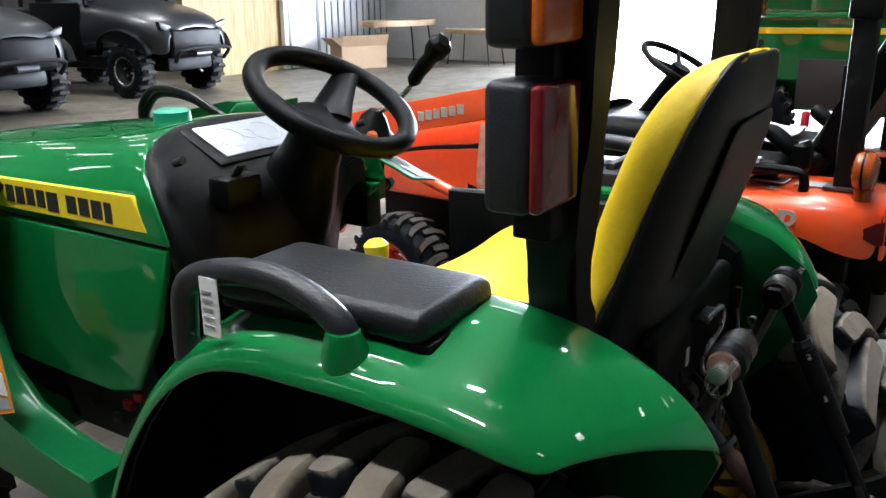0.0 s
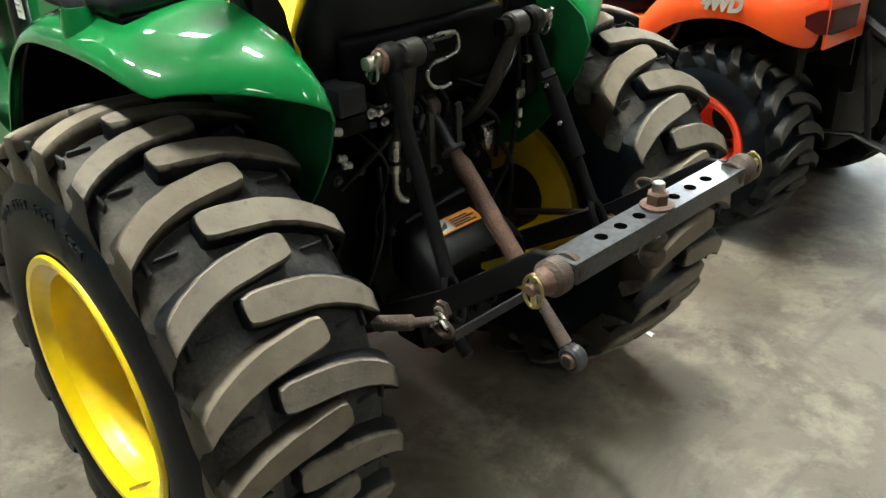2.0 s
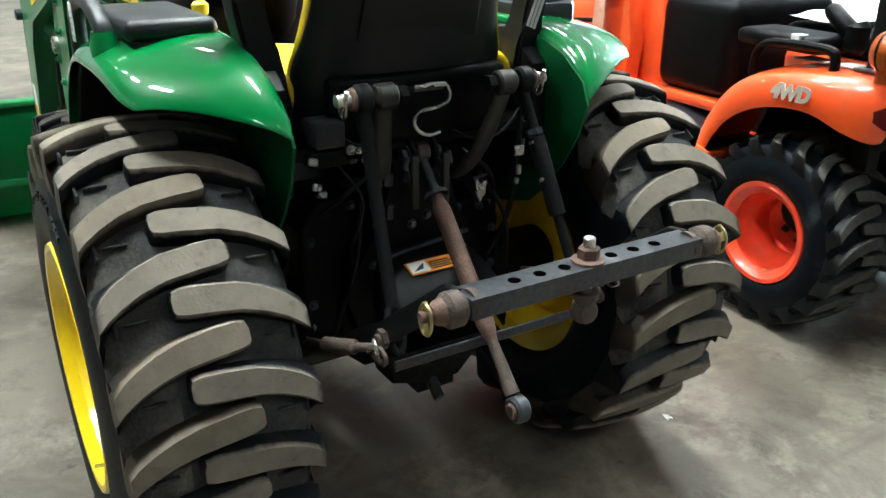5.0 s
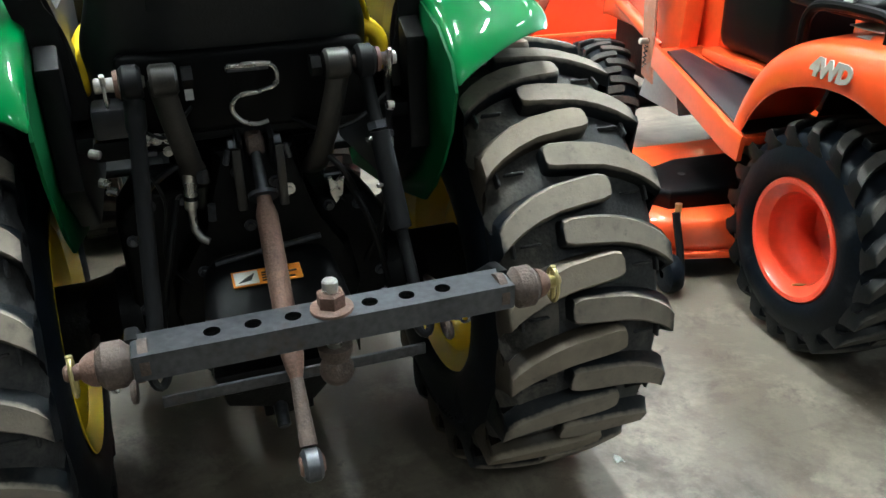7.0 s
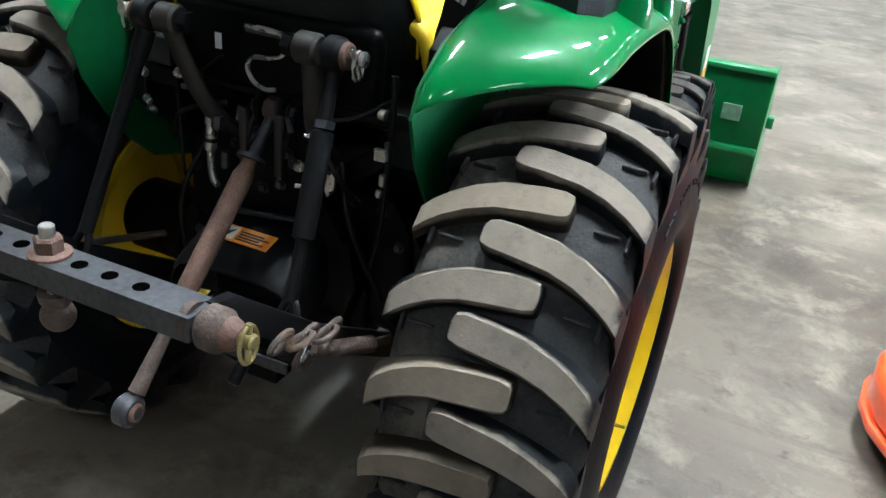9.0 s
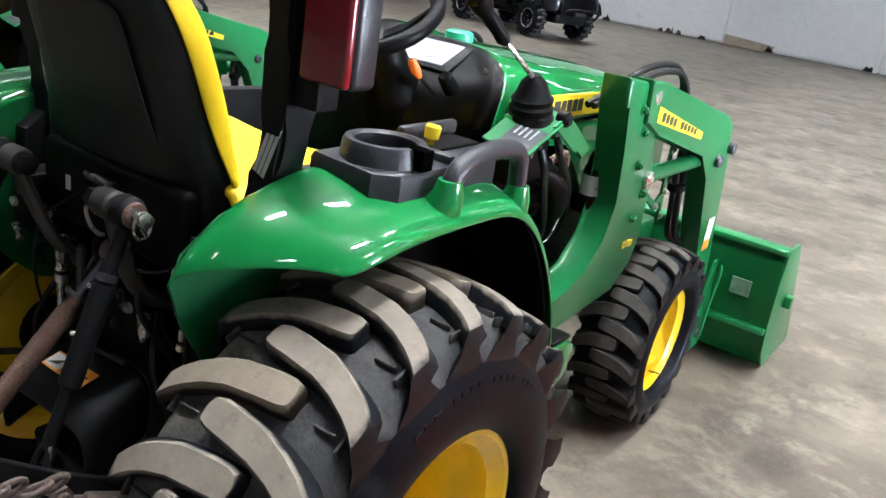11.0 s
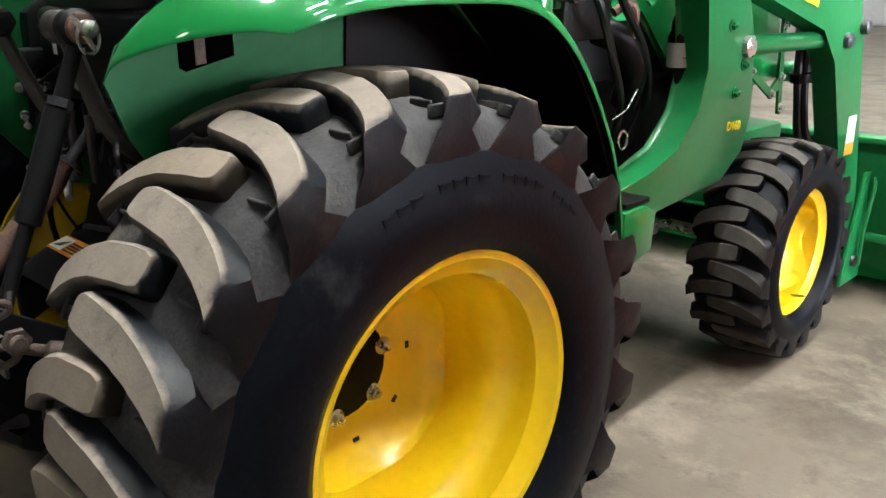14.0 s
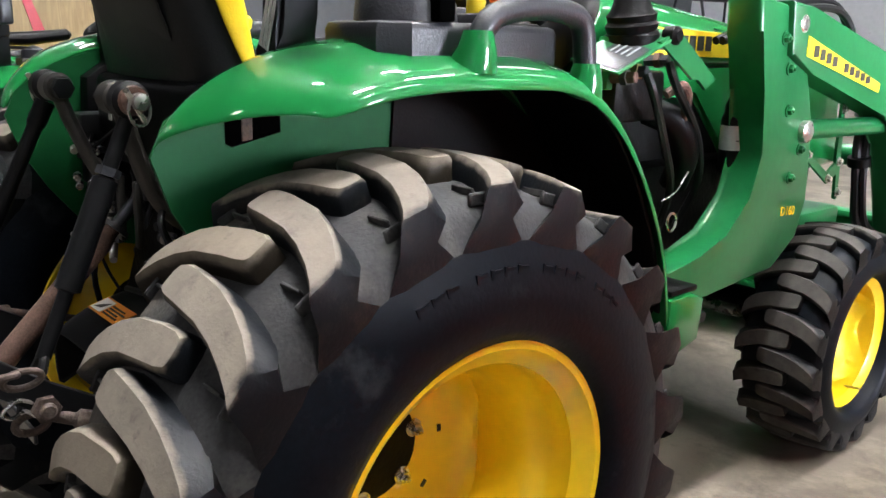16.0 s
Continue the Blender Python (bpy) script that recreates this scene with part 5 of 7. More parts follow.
        part("link_bolt", rod((lx - s * 0.03, -0.435, 0.630), (lx + s * 0.028, -0.435, 0.630), 0.012, 14, chamfer=0.003), RUST_DARK, ll)
        part("link_bolt_head", sweep([(lx + s * 0.009, -0.435, 0.63), (lx + s * 0.020, -0.435, 0.63)], 0.020, 6), RUST_DARK, ll)
        part("ball_socket", rod((ex - 0.021, -0.690, 0.803), (ex + 0.021, -0.690, 0.803), 0.030, 24, chamfer=0.010), RUST_DARK, ll, "rusty ball end")
        part("ball", sweep([(ex + s * 0.02, -0.690, 0.803), (ex + s * 0.030, -0.690, 0.803), (ex + s * 0.038, -0.690, 0.803)], [0.023, 0.020, 0.013], 18), RUST, ll)
        clip = curve_pts([(s * 0.275, -0.448, 0.640), (s * 0.284, -0.47, 0.652), (s * 0.288, -0.492, 0.640), (s * 0.282, -0.478, 0.628), (s * 0.278, -0.46, 0.632), (s * 0.282, -0.44, 0.615)], 5)
        part("hairpin_clip", sweep(clip, 0.003, 6), BRIGHT, ll, "bent hairpin clip")
        # side stabiliser
        st = part("stabiliser", sweep([(s * 0.262, -0.440, 0.618), (s * 0.285, -0.40, 0.606), (s * 0.288, -0.395, 0.605), (s * 0.32, -0.33, 0.590), (s * 0.322, -0.326, 0.589), (s * 0.345, -0.06, 0.50)],
                                      [0.009, 0.009, 0.015, 0.015, 0.008, 0.008], 12), RUST_DARK, green, "rusty side stabiliser with turnbuckle")
        part("chain_link", sweep([V(s * 0.262, -0.45, 0.605) + V(0, 0.022 * math.cos(t), 0.014 * math.sin(t)) for t in (2 * math.pi * k / 16 for k in range(16))], 0.006, 8, closed=True), RUST_DARK, st)
    # drilled drawbar between the ball ends
    bm = slab([(-0.714, 0.786), (-0.658, 0.786), (-0.658, 0.822), (-0.714, 0.822)], "x", -0.237, 0.272, 0.005)
    db = part("drawbar", bm, STEEL, green, "worn steel drilled drawbar")
    for k in (-3, -2, -1, 1, 2, 3):
        x = 0.018 + 0.0517 * k
        part("drawbar_hole", sweep([(x, -0.686, 0.8205), (x, -0.686, 0.8226)], 0.0110, 20), HOLE, db)
    for s in (1, -1):
        ex = 0.0175 + s * 0.275
        part("drawbar_pin", rod((ex - s * 0.05, -0.690, 0.803), (ex + s * 0.058, -0.690, 0.803), 0.0105, 14, chamfer=0.003), BRASS if s > 0 else RUST, db, "plated hitch pin")
        part("pin_collar", sweep([(ex - s * 0.042, -0.690, 0.803), (ex - s * 0.030, -0.690, 0.803)], [0.026, 0.026], 18), RUST_DARK, db)
        rg = [(ex + s * 0.048, -0.690 + 0.018 * math.cos(t), 0.797 + 0.026 * math.sin(t)) for t in (2 * math.pi * k / 24 for k in range(24))]
        part("linch_ring", sweep(rg, 0.0028, 6, closed=True), BRASS, db, "yellow plated linch pin")
        part("linch_pin", rod((ex + s * 0.048, -0.692, 0.775), (ex + s * 0.048, -0.688, 0.826), 0.0045, 8), BRASS, db)
    part("ball_washer", sweep([(0.018, -0.686, 0.822), (0.018, -0.686, 0.826), (0.018, -0.686, 0.8285)], [0.029, 0.029, 0.025], 24), RUST, db, "rusty washer")
    part("ball_nut", sweep([(0.018, -0.686, 0.8285), (0.018, -0.686, 0.846), (0.018, -0.686, 0.849)], [0.0195, 0.0195, 0.016], 6), RUST, db, "rusty nut")
    part("ball_bolt", rod((0.018, -0.686, 0.72), (0.018, -0.686, 0.866), 0.0105, 14, chamfer=0.002), BRIGHT, db)
    bm = bmesh.new()
    bmesh.ops.create_uvsphere(bm, u_segments=20, v_segments=12, radius=0.024)
    bmesh.ops.translate(bm, verts=bm.verts, vec=(0.018, -0.686, 0.728))
    sweep([(0.018, -0.686, 0.766), (0.018, -0.686, 0.752), (0.018, -0.686, 0.740)], [0.024, 0.022, 0.014], 20, bm)
    part("tow_ball", bm, RUST_DARK, db, "rust-spotted tow ball hanging under the bar")
    for k in range(5):
        cx, cy, cz = 0.325 + 0.010 * (k % 2), -0.600 + 0.032 * k, 0.745 - 0.012 * k
        ring = [V(cx + (0.012 * math.cos(t) if k % 2 else 0.004 * math.cos(t)), cy + 0.024 * math.sin(t), cz + (0.004 * math.cos(t) if k % 2 else 0.013 * math.cos(t))) for t in (2 * math.pi * q / 16 for q in range(16))]
        part("chain_link", sweep(ring, 0.0048, 8, closed=True), RUST_DARK, green)
    # thin strap between the lower links
    part("spreader_strap", box((-0.225, -0.440, 0.553), (0.225, -0.434, 0.575), 0.0015, 1), STEEL, green, "thin bare steel spreader strap")
    # top link hanging from the rear case
    p, q = V(0.0, -0.150, 0.885), V(-0.012, -0.552, 0.462)
    d = q - p
    e = d.normalized()
    tl = part("top_link", sweep([p + e * 0.10, p + e * 0.12, p + e * 0.14, p + e * 0.40, p + e * 0.42, p + e * 0.44], [0.013, 0.014, 0.0195, 0.0195, 0.016, 0.011], 16), RUST, green, "rusty brown top link tube")
    part("link_screw", rod(p + e * 0.02, p + e * 0.12, 0.011, 12), STEEL, tl)
    part("lock_collar", sweep([p + e * 0.100, p + e * 0.108], [0.027, 0.027], 18), STEEL, tl)
    part("end_screw", sweep([p + e * 0.42, q - e * 0.03], [0.0105, 0.015], 12), RUST_DARK, tl)
    side = V(1, 0, 0)
    part("end_eye", rod(q - side * 0.016, q + side * 0.016, 0.0285, 22, chamfer=0.006), STEEL, tl, "worn ball eye end")
    part("end_ball", rod(q - side * 0.021, q + side * 0.021, 0.017, 18, chamfer=0.004), RUST, tl)
    part("end_bore", rod(q - side * 0.0215, q + side * 0.0215, 0.010, 16), INK, tl)
    part("front_eye", rod(p - side * 0.016, p + side * 0.016, 0.024, 20, chamfer=0.004), RUST_DARK, tl)
    for s in (1, -1):
        part("clevis_plate", slab([(-0.02, 0.92), (-0.02, 0.80), (-0.10, 0.79), (-0.17, 0.86), (-0.178, 0.90), (-0.15, 0.925)], "x", s * 0.028 - 0.005, s * 0.028 + 0.005, 0.003), BLACK_PAINT, green)
        part("clevis_bar", box((s * 0.038 - 0.008, -0.200, 0.775), (s * 0.038 + 0.008, -0.188, 0.892), 0.003), ARM_STEEL, green, "worn grey clevis bar")
        part("clevis_pin", rod((s * 0.050, -0.185, 0.890), (s * 0.058, -0.185, 0.862), 0.006, 10, chamfer=0.002), STEEL, green)
        part("clevis_nut", nut((s * 0.034, p.y, p.z), (s, 0, 0), 0.014, 0.012), STEEL, green)
    for s in (1, -1):
        c = curve_pts([p + V(s * 0.034, 0.01, 0.01), p + V(s * 0.042, -0.02, -0.03), p + V(s * 0.040, -0.035, -0.075), p + V(s * 0.034, -0.02, -0.05)], 4)
        part("linch_wire", sweep(c, 0.0035, 6), STEEL, green)
    # S-shaped hook on the rear cover
    hk = part("hook_bracket", box((-0.036, -0.190, 1.026), (0.036, -0.166, 1.034), 0.002, 1), STEEL, green)
    part("hook_bar", rod((-0.036, -0.188, 1.036), (0.040, -0.188, 1.036), 0.004, 8), BRIGHT, hk)
    c = curve_pts([(-0.034, -0.188, 1.038), (0.030, -0.192, 1.038), (0.047, -0.192, 1.024), (0.044, -0.192, 1.000), (0.015, -0.19, 0.990), (-0.022, -0.188, 0.984), (-0.034, -0.186, 0.962),
                   (-0.020, -0.186, 0.940), (0.004, -0.188, 0.932), (0.026, -0.190, 0.936)], 5)
    part("s_hook", sweep(c, 0.0042, 8), BRIGHT, hk, "bright bent S-shaped wire hook")


hitch()


def loader():
    for s in (1, -1):
        x0, x1 = sorted((s * 0.365, s * 0.455))
        out = [(1.075, 1.262), (1.235, 1.245), (1.30, 1.19), (1.405, 0.955), (1.425, 0.76), (1.39, 0.665), (1.28, 0.595), (0.92, 0.575), (0.76, 0.575), (0.76, 0.665), (0.93, 0.668), (1.04, 0.705), (1.135, 0.79), (1.170, 0.90), (1.145, 1.05), (1.085, 1.18)]
        ms = part("loader_mast", slab(out, "x", x0, x1, 0.012, seg=3), GREEN_LOADER, green, "green welded loader mast")
        if s < 0:
            ms.location = (-0.028, 0.040, 0.0)
        for y, z in ((1.24, 1.10), (1.26, 1.00), (1.345, 0.90), (1.31, 0.83), (1.20, 1.17)):
            part("mast_bolt", nut((s * 0.455, y, z), (s, 0, 0), 0.011, 0.010, 0.004), GREEN_LOADER, ms)
        part("mast_pin", sweep([(s * 0.455, 1.262, 1.205), (s * 0.468, 1.262, 1.205), (s * 0.472, 1.262, 1.205)], [0.025, 0.025, 0.018], 18), BRIGHT, ms)
        part("cylinder_pin", sweep([(s * 0.455, 1.352, 0.945), (s * 0.470, 1.352, 0.945), (s * 0.474, 1.352, 0.945)], [0.028, 0.028, 0.02], 18), BRIGHT, ms)
        if s < 0:
            st = part("warning_sticker", slab([(1.005, 0.905), (1.10, 0.905), (1.10, 0.705), (0.985, 0.745)], "x", -0.4575, -0.4558, 0), ORANGE_LABEL, ms, "orange, white and black warning sticker", smooth=0)
            part("sticker_picture", slab([(1.018, 0.895), (1.095, 0.895), (1.095, 0.845), (1.014, 0.850)], "x", -0.4588, -0.4574, 0), INK, st, smooth=0)
            part("sticker_field", slab([(1.006, 0.826), (1.095, 0.822), (1.095, 0.765), (0.998, 0.778)], "x", -0.4588, -0.4574, 0), WHITE_LABEL, st, smooth=0)
            part("sticker_print", slab([(0.998, 0.772), (1.095, 0.758), (1.095, 0.72), (0.992, 0.752)], "x", -0.4588, -0.4574, 0), GREY_LABEL, st, smooth=0)
        if s > 0:
            lettering("D160", 0.034, 0.0006, YELLOW_LABEL, ms, basis((0.4562, 1.322, 0.742), (0, 1, -0.05), (0, 0.05, 1)), "model_marking", "small yellow model marking")
        # lift arm: beam and bent-down leg
        xa, xb = sorted((s * 0.395, s * 0.470))
        arm = part("loader_arm", slab([(1.20, 1.255), (1.30, 1.245), (2.02, 1.095), (2.10, 1.06), (2.15, 0.92), (2.28, 0.46), (2.36, 0.10), (2.28, 0.10), (2.16, 0.36), (1.94, 0.87), (1.82, 0.975), (1.34, 1.085), (1.22, 1.13)], "x", xa, xb, 0.008), GREEN_LOADER, green, "green bent loader lift arm")
        if s < 0:
            arm.location = (-0.028, 0.040, 0.0)
        dc = part("arm_decal", slab([(1.285, 1.178), (1.285, 1.130), (1.74, 1.035), (1.745, 1.060)], "x", s * 0.4702 if s > 0 else -0.4722, s * 0.4722 if s > 0 else -0.4702, 0), YELLOW_LABEL, arm, "yellow decal stripe", smooth=0)
        for i in range(10):
            if i != 4:
                y = 1.32 + 0.036 * i
                z = 1.128 - (y - 1.32) * 0.205
                lo, hi = sorted((s * 0.4718, s * 0.4732))
                part("decal_mark", box((lo, y, z), (hi, y + 0.026, z + 0.028 - 0.001 * i), 0), INK, dc, smooth=0)
        cy = part("lift_cylinder", sweep([(s * 0.432, 1.352, 0.945), (s * 0.432, 1.40, 0.944), (s * 0.432, 1.41, 0.944), (s * 0.432, 1.98, 0.935)], [0.018, 0.018, 0.026, 0.026], 16), GREEN_LOADER, green, "green hydraulic lift cylinder")
        part("cylinder_eye", sweep([(s * 0.40, 2.0, 0.93), (s * 0.485, 2.0, 0.93), (s * 0.492, 2.0, 0.93)], [0.024, 0.024, 0.016], 16), STEEL, cy)
        part("arm_pin", sweep([(s * 0.470, 2.125, 0.965), (s * 0.492, 2.125, 0.965), (s * 0.496, 2.125, 0.965)], [0.022, 0.022, 0.015], 16), STEEL, arm)
        part("arm_pin_lower", sweep([(s * 0.470, 2.31, 0.14), (s * 0.50, 2.31, 0.14)], [0.022, 0.020], 16), STEEL, arm)
        part("bucket_cylinder", sweep([(s * 0.43, 2.02, 0.97), (s * 0.43, 2.20, 0.62), (s * 0.43, 2.21, 0.60), (s * 0.43, 2.40, 0.34)], [0.026, 0.026, 0.014, 0.014], 14), GREEN_LOADER, arm)
        part("warning_sticker", box((min(s * 0.4702, s * 0.4715), 2.12, 0.55), (max(s * 0.4702, s * 0.4715), 2.19, 0.68), 0), WHITE_LABEL, arm, smooth=0)
        part("warning_band", box((min(s * 0.4712, s * 0.4722), 2.12, 0.55), (max(s * 0.4712, s * 0.4722), 2.19, 0.59), 0), ORANGE_LABEL, arm, smooth=0)
        for k in range(2):
            o, lift = 0.018 * k, 0.045 if s > 0 else 0.0
            hs = curve_pts([(s * (0.34 - o), 1.12, 1.16), (s * (0.36 - o), 1.25, 1.19 + o), (s * (0.38 - o), 1.42, 1.20 + lift + o), (s * (0.40 - o), 1.58, 1.205 + lift + o), (s * (0.41 - o), 1.66, 1.17 + lift * 0.6 + o), (s * (0.41 - o), 1.67, 1.14)], 6)
            part("hydraulic_hose", sweep(hs, 0.0105, 8), HOSE, arm, "black hydraulic hose")
            hs = curve_pts([(s * (0.38 - o), 1.93, 1.00), (s * (0.385 - o), 1.93 - o, 0.86), (s * (0.392 - o), 1.93 - 0.4 * o, 0.74), (s * (0.39 - o), 1.99 - o, 0.62), (s * (0.40 - o), 2.10, 0.56)], 6)
            part("hydraulic_hose", sweep(hs, 0.0135, 8), HOSE, arm)
    # thin linkage plates behind the mast and a clip round the hoses
    lk = part("level_link", slab([(1.690, 1.005), (1.712, 1.000), (1.742, 0.735), (1.734, 0.722), (1.720, 0.726), (1.712, 0.800), (1.660, 0.775), (1.500, 0.860), (1.506, 0.882), (1.655, 0.805), (1.700, 0.832)], "x", 0.392, 0.400, 0.001, seg=1), GREEN_LOADER, green, "thin green linkage plate")
    for y, z in ((1.702, 0.985), (1.718, 0.835), (1.730, 0.745), (1.515, 0.868), (1.658, 0.790)):
        part("link_bolt", nut((0.400, y, z), (1, 0, 0), 0.009, 0.009), BRIGHT, lk)
    part("hose_clip", sweep([(0.375, 1.918, 0.832), (0.375, 1.924, 0.805)], 0.034, 14), BLACK_PLASTIC, green)
    part("hose_sleeve", sweep([(0.372, 1.922, 0.955), (0.374, 1.920, 0.985)], 0.030, 14), STEEL, green)
    part("cross_tube", rod((-0.40, 2.06, 0.82), (0.40, 2.06, 0.82), 0.035, 18), GREEN_LOADER, green)
    part("front_frame", box((-0.30, 1.30, 0.50), (0.30, 2.02, 0.66), 0.02), GREEN_LOADER, green, "green front frame over the axle")
    part("front_axle", sweep([(-0.42, 1.69, 0.325), (-0.2, 1.69, 0.36), (0.2, 1.69, 0.36), (0.42, 1.69, 0.325)], [0.06, 0.05, 0.05, 0.06], 16), CAST, green)
    part("steering_cylinder", rod((-0.32, 1.58, 0.36), (0.32, 1.58, 0.36), 0.018, 12), BRIGHT, green)
    # bucket
    prof = [(2.40, 0.565), (2.375, 0.42), (2.385, 0.25), (2.44, 0.10), (2.53, 0.02), (2.98, 0.006)]
    bm = bmesh.new()
    rows = [[(x, y, z) for y, z in prof] for x in (-0.74, 0.74)]
    loft(rows, bm)
    r = bmesh.ops.solidify(bm, geom=bm.faces[:], thickness=0.008)
    bk = part("bucket", bm, GREEN_LOADER, green, "green steel loader bucket")
    for s in (1, -1):
        a, c = sorted((s * 0.732, s * 0.744))
        part("bucket_side", slab([(2.40, 0.57), (2.375, 0.42), (2.385, 0.25), (2.44, 0.10), (2.53, 0.01), (2.98, 0.005), (2.96, 0.06), (2.62, 0.54), (2.56, 0.575)], "x", a, c, 0.002), GREEN_LOADER, bk)
        part("bucket_tab", box((min(s * 0.744, s * 0.775), 2.58, 0.28), (max(s * 0.744, s * 0.775), 2.64, 0.33), 0.004), GREEN_LOADER, bk)
        part("bucket_bracket", slab([(2.22, 0.06), (2.40, 0.06), (2.40, 0.46), (2.33, 0.46), (2.25, 0.20)], "x", min(s * 0.475, s * 0.487), max(s * 0.475, s * 0.487), 0.003), GREEN_LOADER, bk)
        part("latch_rod", sweep(curve_pts([(s * 0.50, 2.34, 0.12), (s * 0.505, 2.33, 0.25), (s * 0.51, 2.36, 0.40), (s * 0.50, 2.37, 0.44)], 5), 0.007, 8), GREEN_LOADER, bk)
    part("bucket_lip", box((-0.74, 2.375, 0.555), (0.74, 2.46, 0.578), 0.006), GREEN_LOADER, bk)
    part("bucket_rib", box((-0.74, 2.362, 0.205), (0.74, 2.392, 0.235), 0.006), GREEN_LOADER, bk)
    part("bucket_sticker", box((0.56, 2.366, 0.345), (0.64, 2.3745, 0.415), 0.0008, 1), FADED_LABEL, bk, "faded rubbed sticker")


loader()


def joystick():
    vm = basis((0.366, 0.708, 1.142), (0, 1, 0.40), (-1, 0, 0.25))
    pl = part("valve_plate", box((-0.108, -0.060, -0.006), (0.108, 0.060, 0.0), 0.002, 1), GREEN_LOADER, green, "green control bracket", at=vm)
    pl = part("valve_post", box((0.30, 0.70, 1.05), (0.33, 0.80, 1.16), 0.004), GREEN_LOADER, green)
    part("bracket_leg", slab([(0.747, 1.152), (0.816, 1.176), (0.976, 1.075), (0.935, 1.052), (0.905, 1.075), (0.88, 1.075)], "x", 0.412, 0.420, 0.001, seg=1), GREEN_LOADER, pl)
    part("bracket_knob", sweep([(0.40, 0.80, 1.165), (0.425, 0.80, 1.165), (0.432, 0.80, 1.165)], [0.020, 0.020, 0.012], 14), BLACK_PLASTIC, pl)
    lm = vm @ pose(-0.045, -0.014, 0.0002)
    lb = plate("lever_label", lm, 0.115, 0.078, GREY_PLASTIC, pl, "worn black and white lever pattern label", t=0.001)
    plate("label_picture", lm @ pose(-0.034, 0, 0.001), 0.040, 0.066, STEEL, pl, t=0.0008)
    bars("label_line", lm @ pose(0.028, 0.004, 0.001), 0.050, 0.056, 4, GREY_LABEL, pl, 0.3, 9)
    rings = [(0.345, 0.755, 1.135), (0.345, 0.754, 1.165), (0.345, 0.752, 1.172), (0.345, 0.750, 1.185), (0.345, 0.749, 1.192), (0.345, 0.747, 1.206), (0.345, 0.745, 1.214), (0.345, 0.740, 1.245), (0.345, 0.735, 1.262)]
    part("lever_boot", sweep(rings, [0.055, 0.058, 0.052, 0.056, 0.050, 0.053, 0.044, 0.032, 0.014], 20), BLACK_PLASTIC, pl, "black ribbed rubber boot")
    st = curve_pts([(0.345, 0.738, 1.25), (0.350, 0.690, 1.275), (0.340, 0.640, 1.310), (0.321, 0.600, 1.345)], 5)
    jl = part("loader_lever", sweep(st, 0.0065, 10), BRIGHT, green, "bright steel loader lever with black grip")
    part("lever_grip", sweep([(0.328, 0.612, 1.333), (0.322, 0.602, 1.342), (0.316, 0.585, 1.360), (0.309, 0.562, 1.380), (0.304, 0.545, 1.394), (0.300, 0.530, 1.408), (0.296, 0.512, 1.424), (0.293, 0.502, 1.432)],
                             [0.010, 0.017, 0.016, 0.018, 0.017, 0.026, 0.027, 0.014], 14), BLACK_PLASTIC, jl)
    part("grip_button", rod((0.300, 0.520, 1.435), (0.298, 0.510, 1.446), 0.006, 10), GREY_PLASTIC, jl)
    # valve and hoses under the bracket
    part("control_valve", box((0.28, 0.72, 0.98), (0.34, 0.90, 1.09), 0.01), CAST, green, "dark control valve with steel fittings")
    for i in (0, 1, 3):
        y = 0.715 + 0.038 * i
        z = 1.075 + 0.012 * i
        ft = part("valve_fitting", rod((0.33, y, z), (0.385, y + 0.01, z + 0.004), 0.013, 6, chamfer=0.002), (RUST, STEEL, BRIGHT, STEEL)[i], green)
        part("fitting_nut", sweep([(0.355, y + 0.004, z + 0.002), (0.368, y + 0.006, z + 0.003)], 0.018, 6), (STEEL, BRASS, STEEL, RUST)[i], ft)
        if i:
            part("valve_hose", sweep(curve_pts([(0.385, y + 0.01, z), (0.395, y + 0.03, z - 0.05), (0.36, y + 0.10 + 0.03 * i, 0.94), (0.33, y + 0.20 + 0.02 * i, 0.82), (0.28, y + 0.26, 0.70)], 5), 0.010 if i % 2 else 0.0075, 8), HOSE, green, "black hydraulic hose")
    part("hose_elbow", sweep(curve_pts([(0.37, 0.86, 1.04), (0.385, 0.90, 1.06), (0.375, 0.94, 1.03), (0.36, 0.95, 0.97)], 5), 0.011, 10), RUST, green)
    part("air_duct", sweep(curve_pts([(0.30, 0.90, 1.0), (0.34, 0.95, 0.97), (0.34, 1.0, 0.90), (0.30, 1.03, 0.82)], 5), 0.035, 14), BLACK_PLASTIC, green, "black ribbed duct")
    fb = part("filter", sweep([(0.36, 1.185, 0.845), (0.36, 1.183, 0.86), (0.36, 1.18, 0.975), (0.36, 1.178, 0.99), (0.36, 1.175, 1.01), (0.36, 1.172, 1.03)], [0.028, 0.031, 0.031, 0.024, 0.022, 0.012], 16), BLACK_PLASTIC, green, "small black bottle with a pale label")
    part("filter_label", sweep([(0.36, 1.182, 0.900), (0.36, 1.180, 0.960)], 0.0318, 16, caps=False), GREY_LABEL, fb, "pale printed label")
    part("label_print", sweep([(0.36, 1.182, 0.920), (0.36, 1.1815, 0.926)], 0.0321, 16, caps=False), INK, fb)
    part("wire_ring", sweep([V(0.37, 0.93 + 0.018 * math.cos(t), 0.745 + 0.022 * math.sin(t)) for t in (2 * math.pi * k / 18 for k in range(18))], 0.003, 6, closed=True), BRIGHT, green)
    part("wire", sweep(curve_pts([(0.37, 0.88, 0.80), (0.38, 0.92, 0.82), (0.37, 0.98, 0.86)], 5), 0.002, 6), BRIGHT, green)
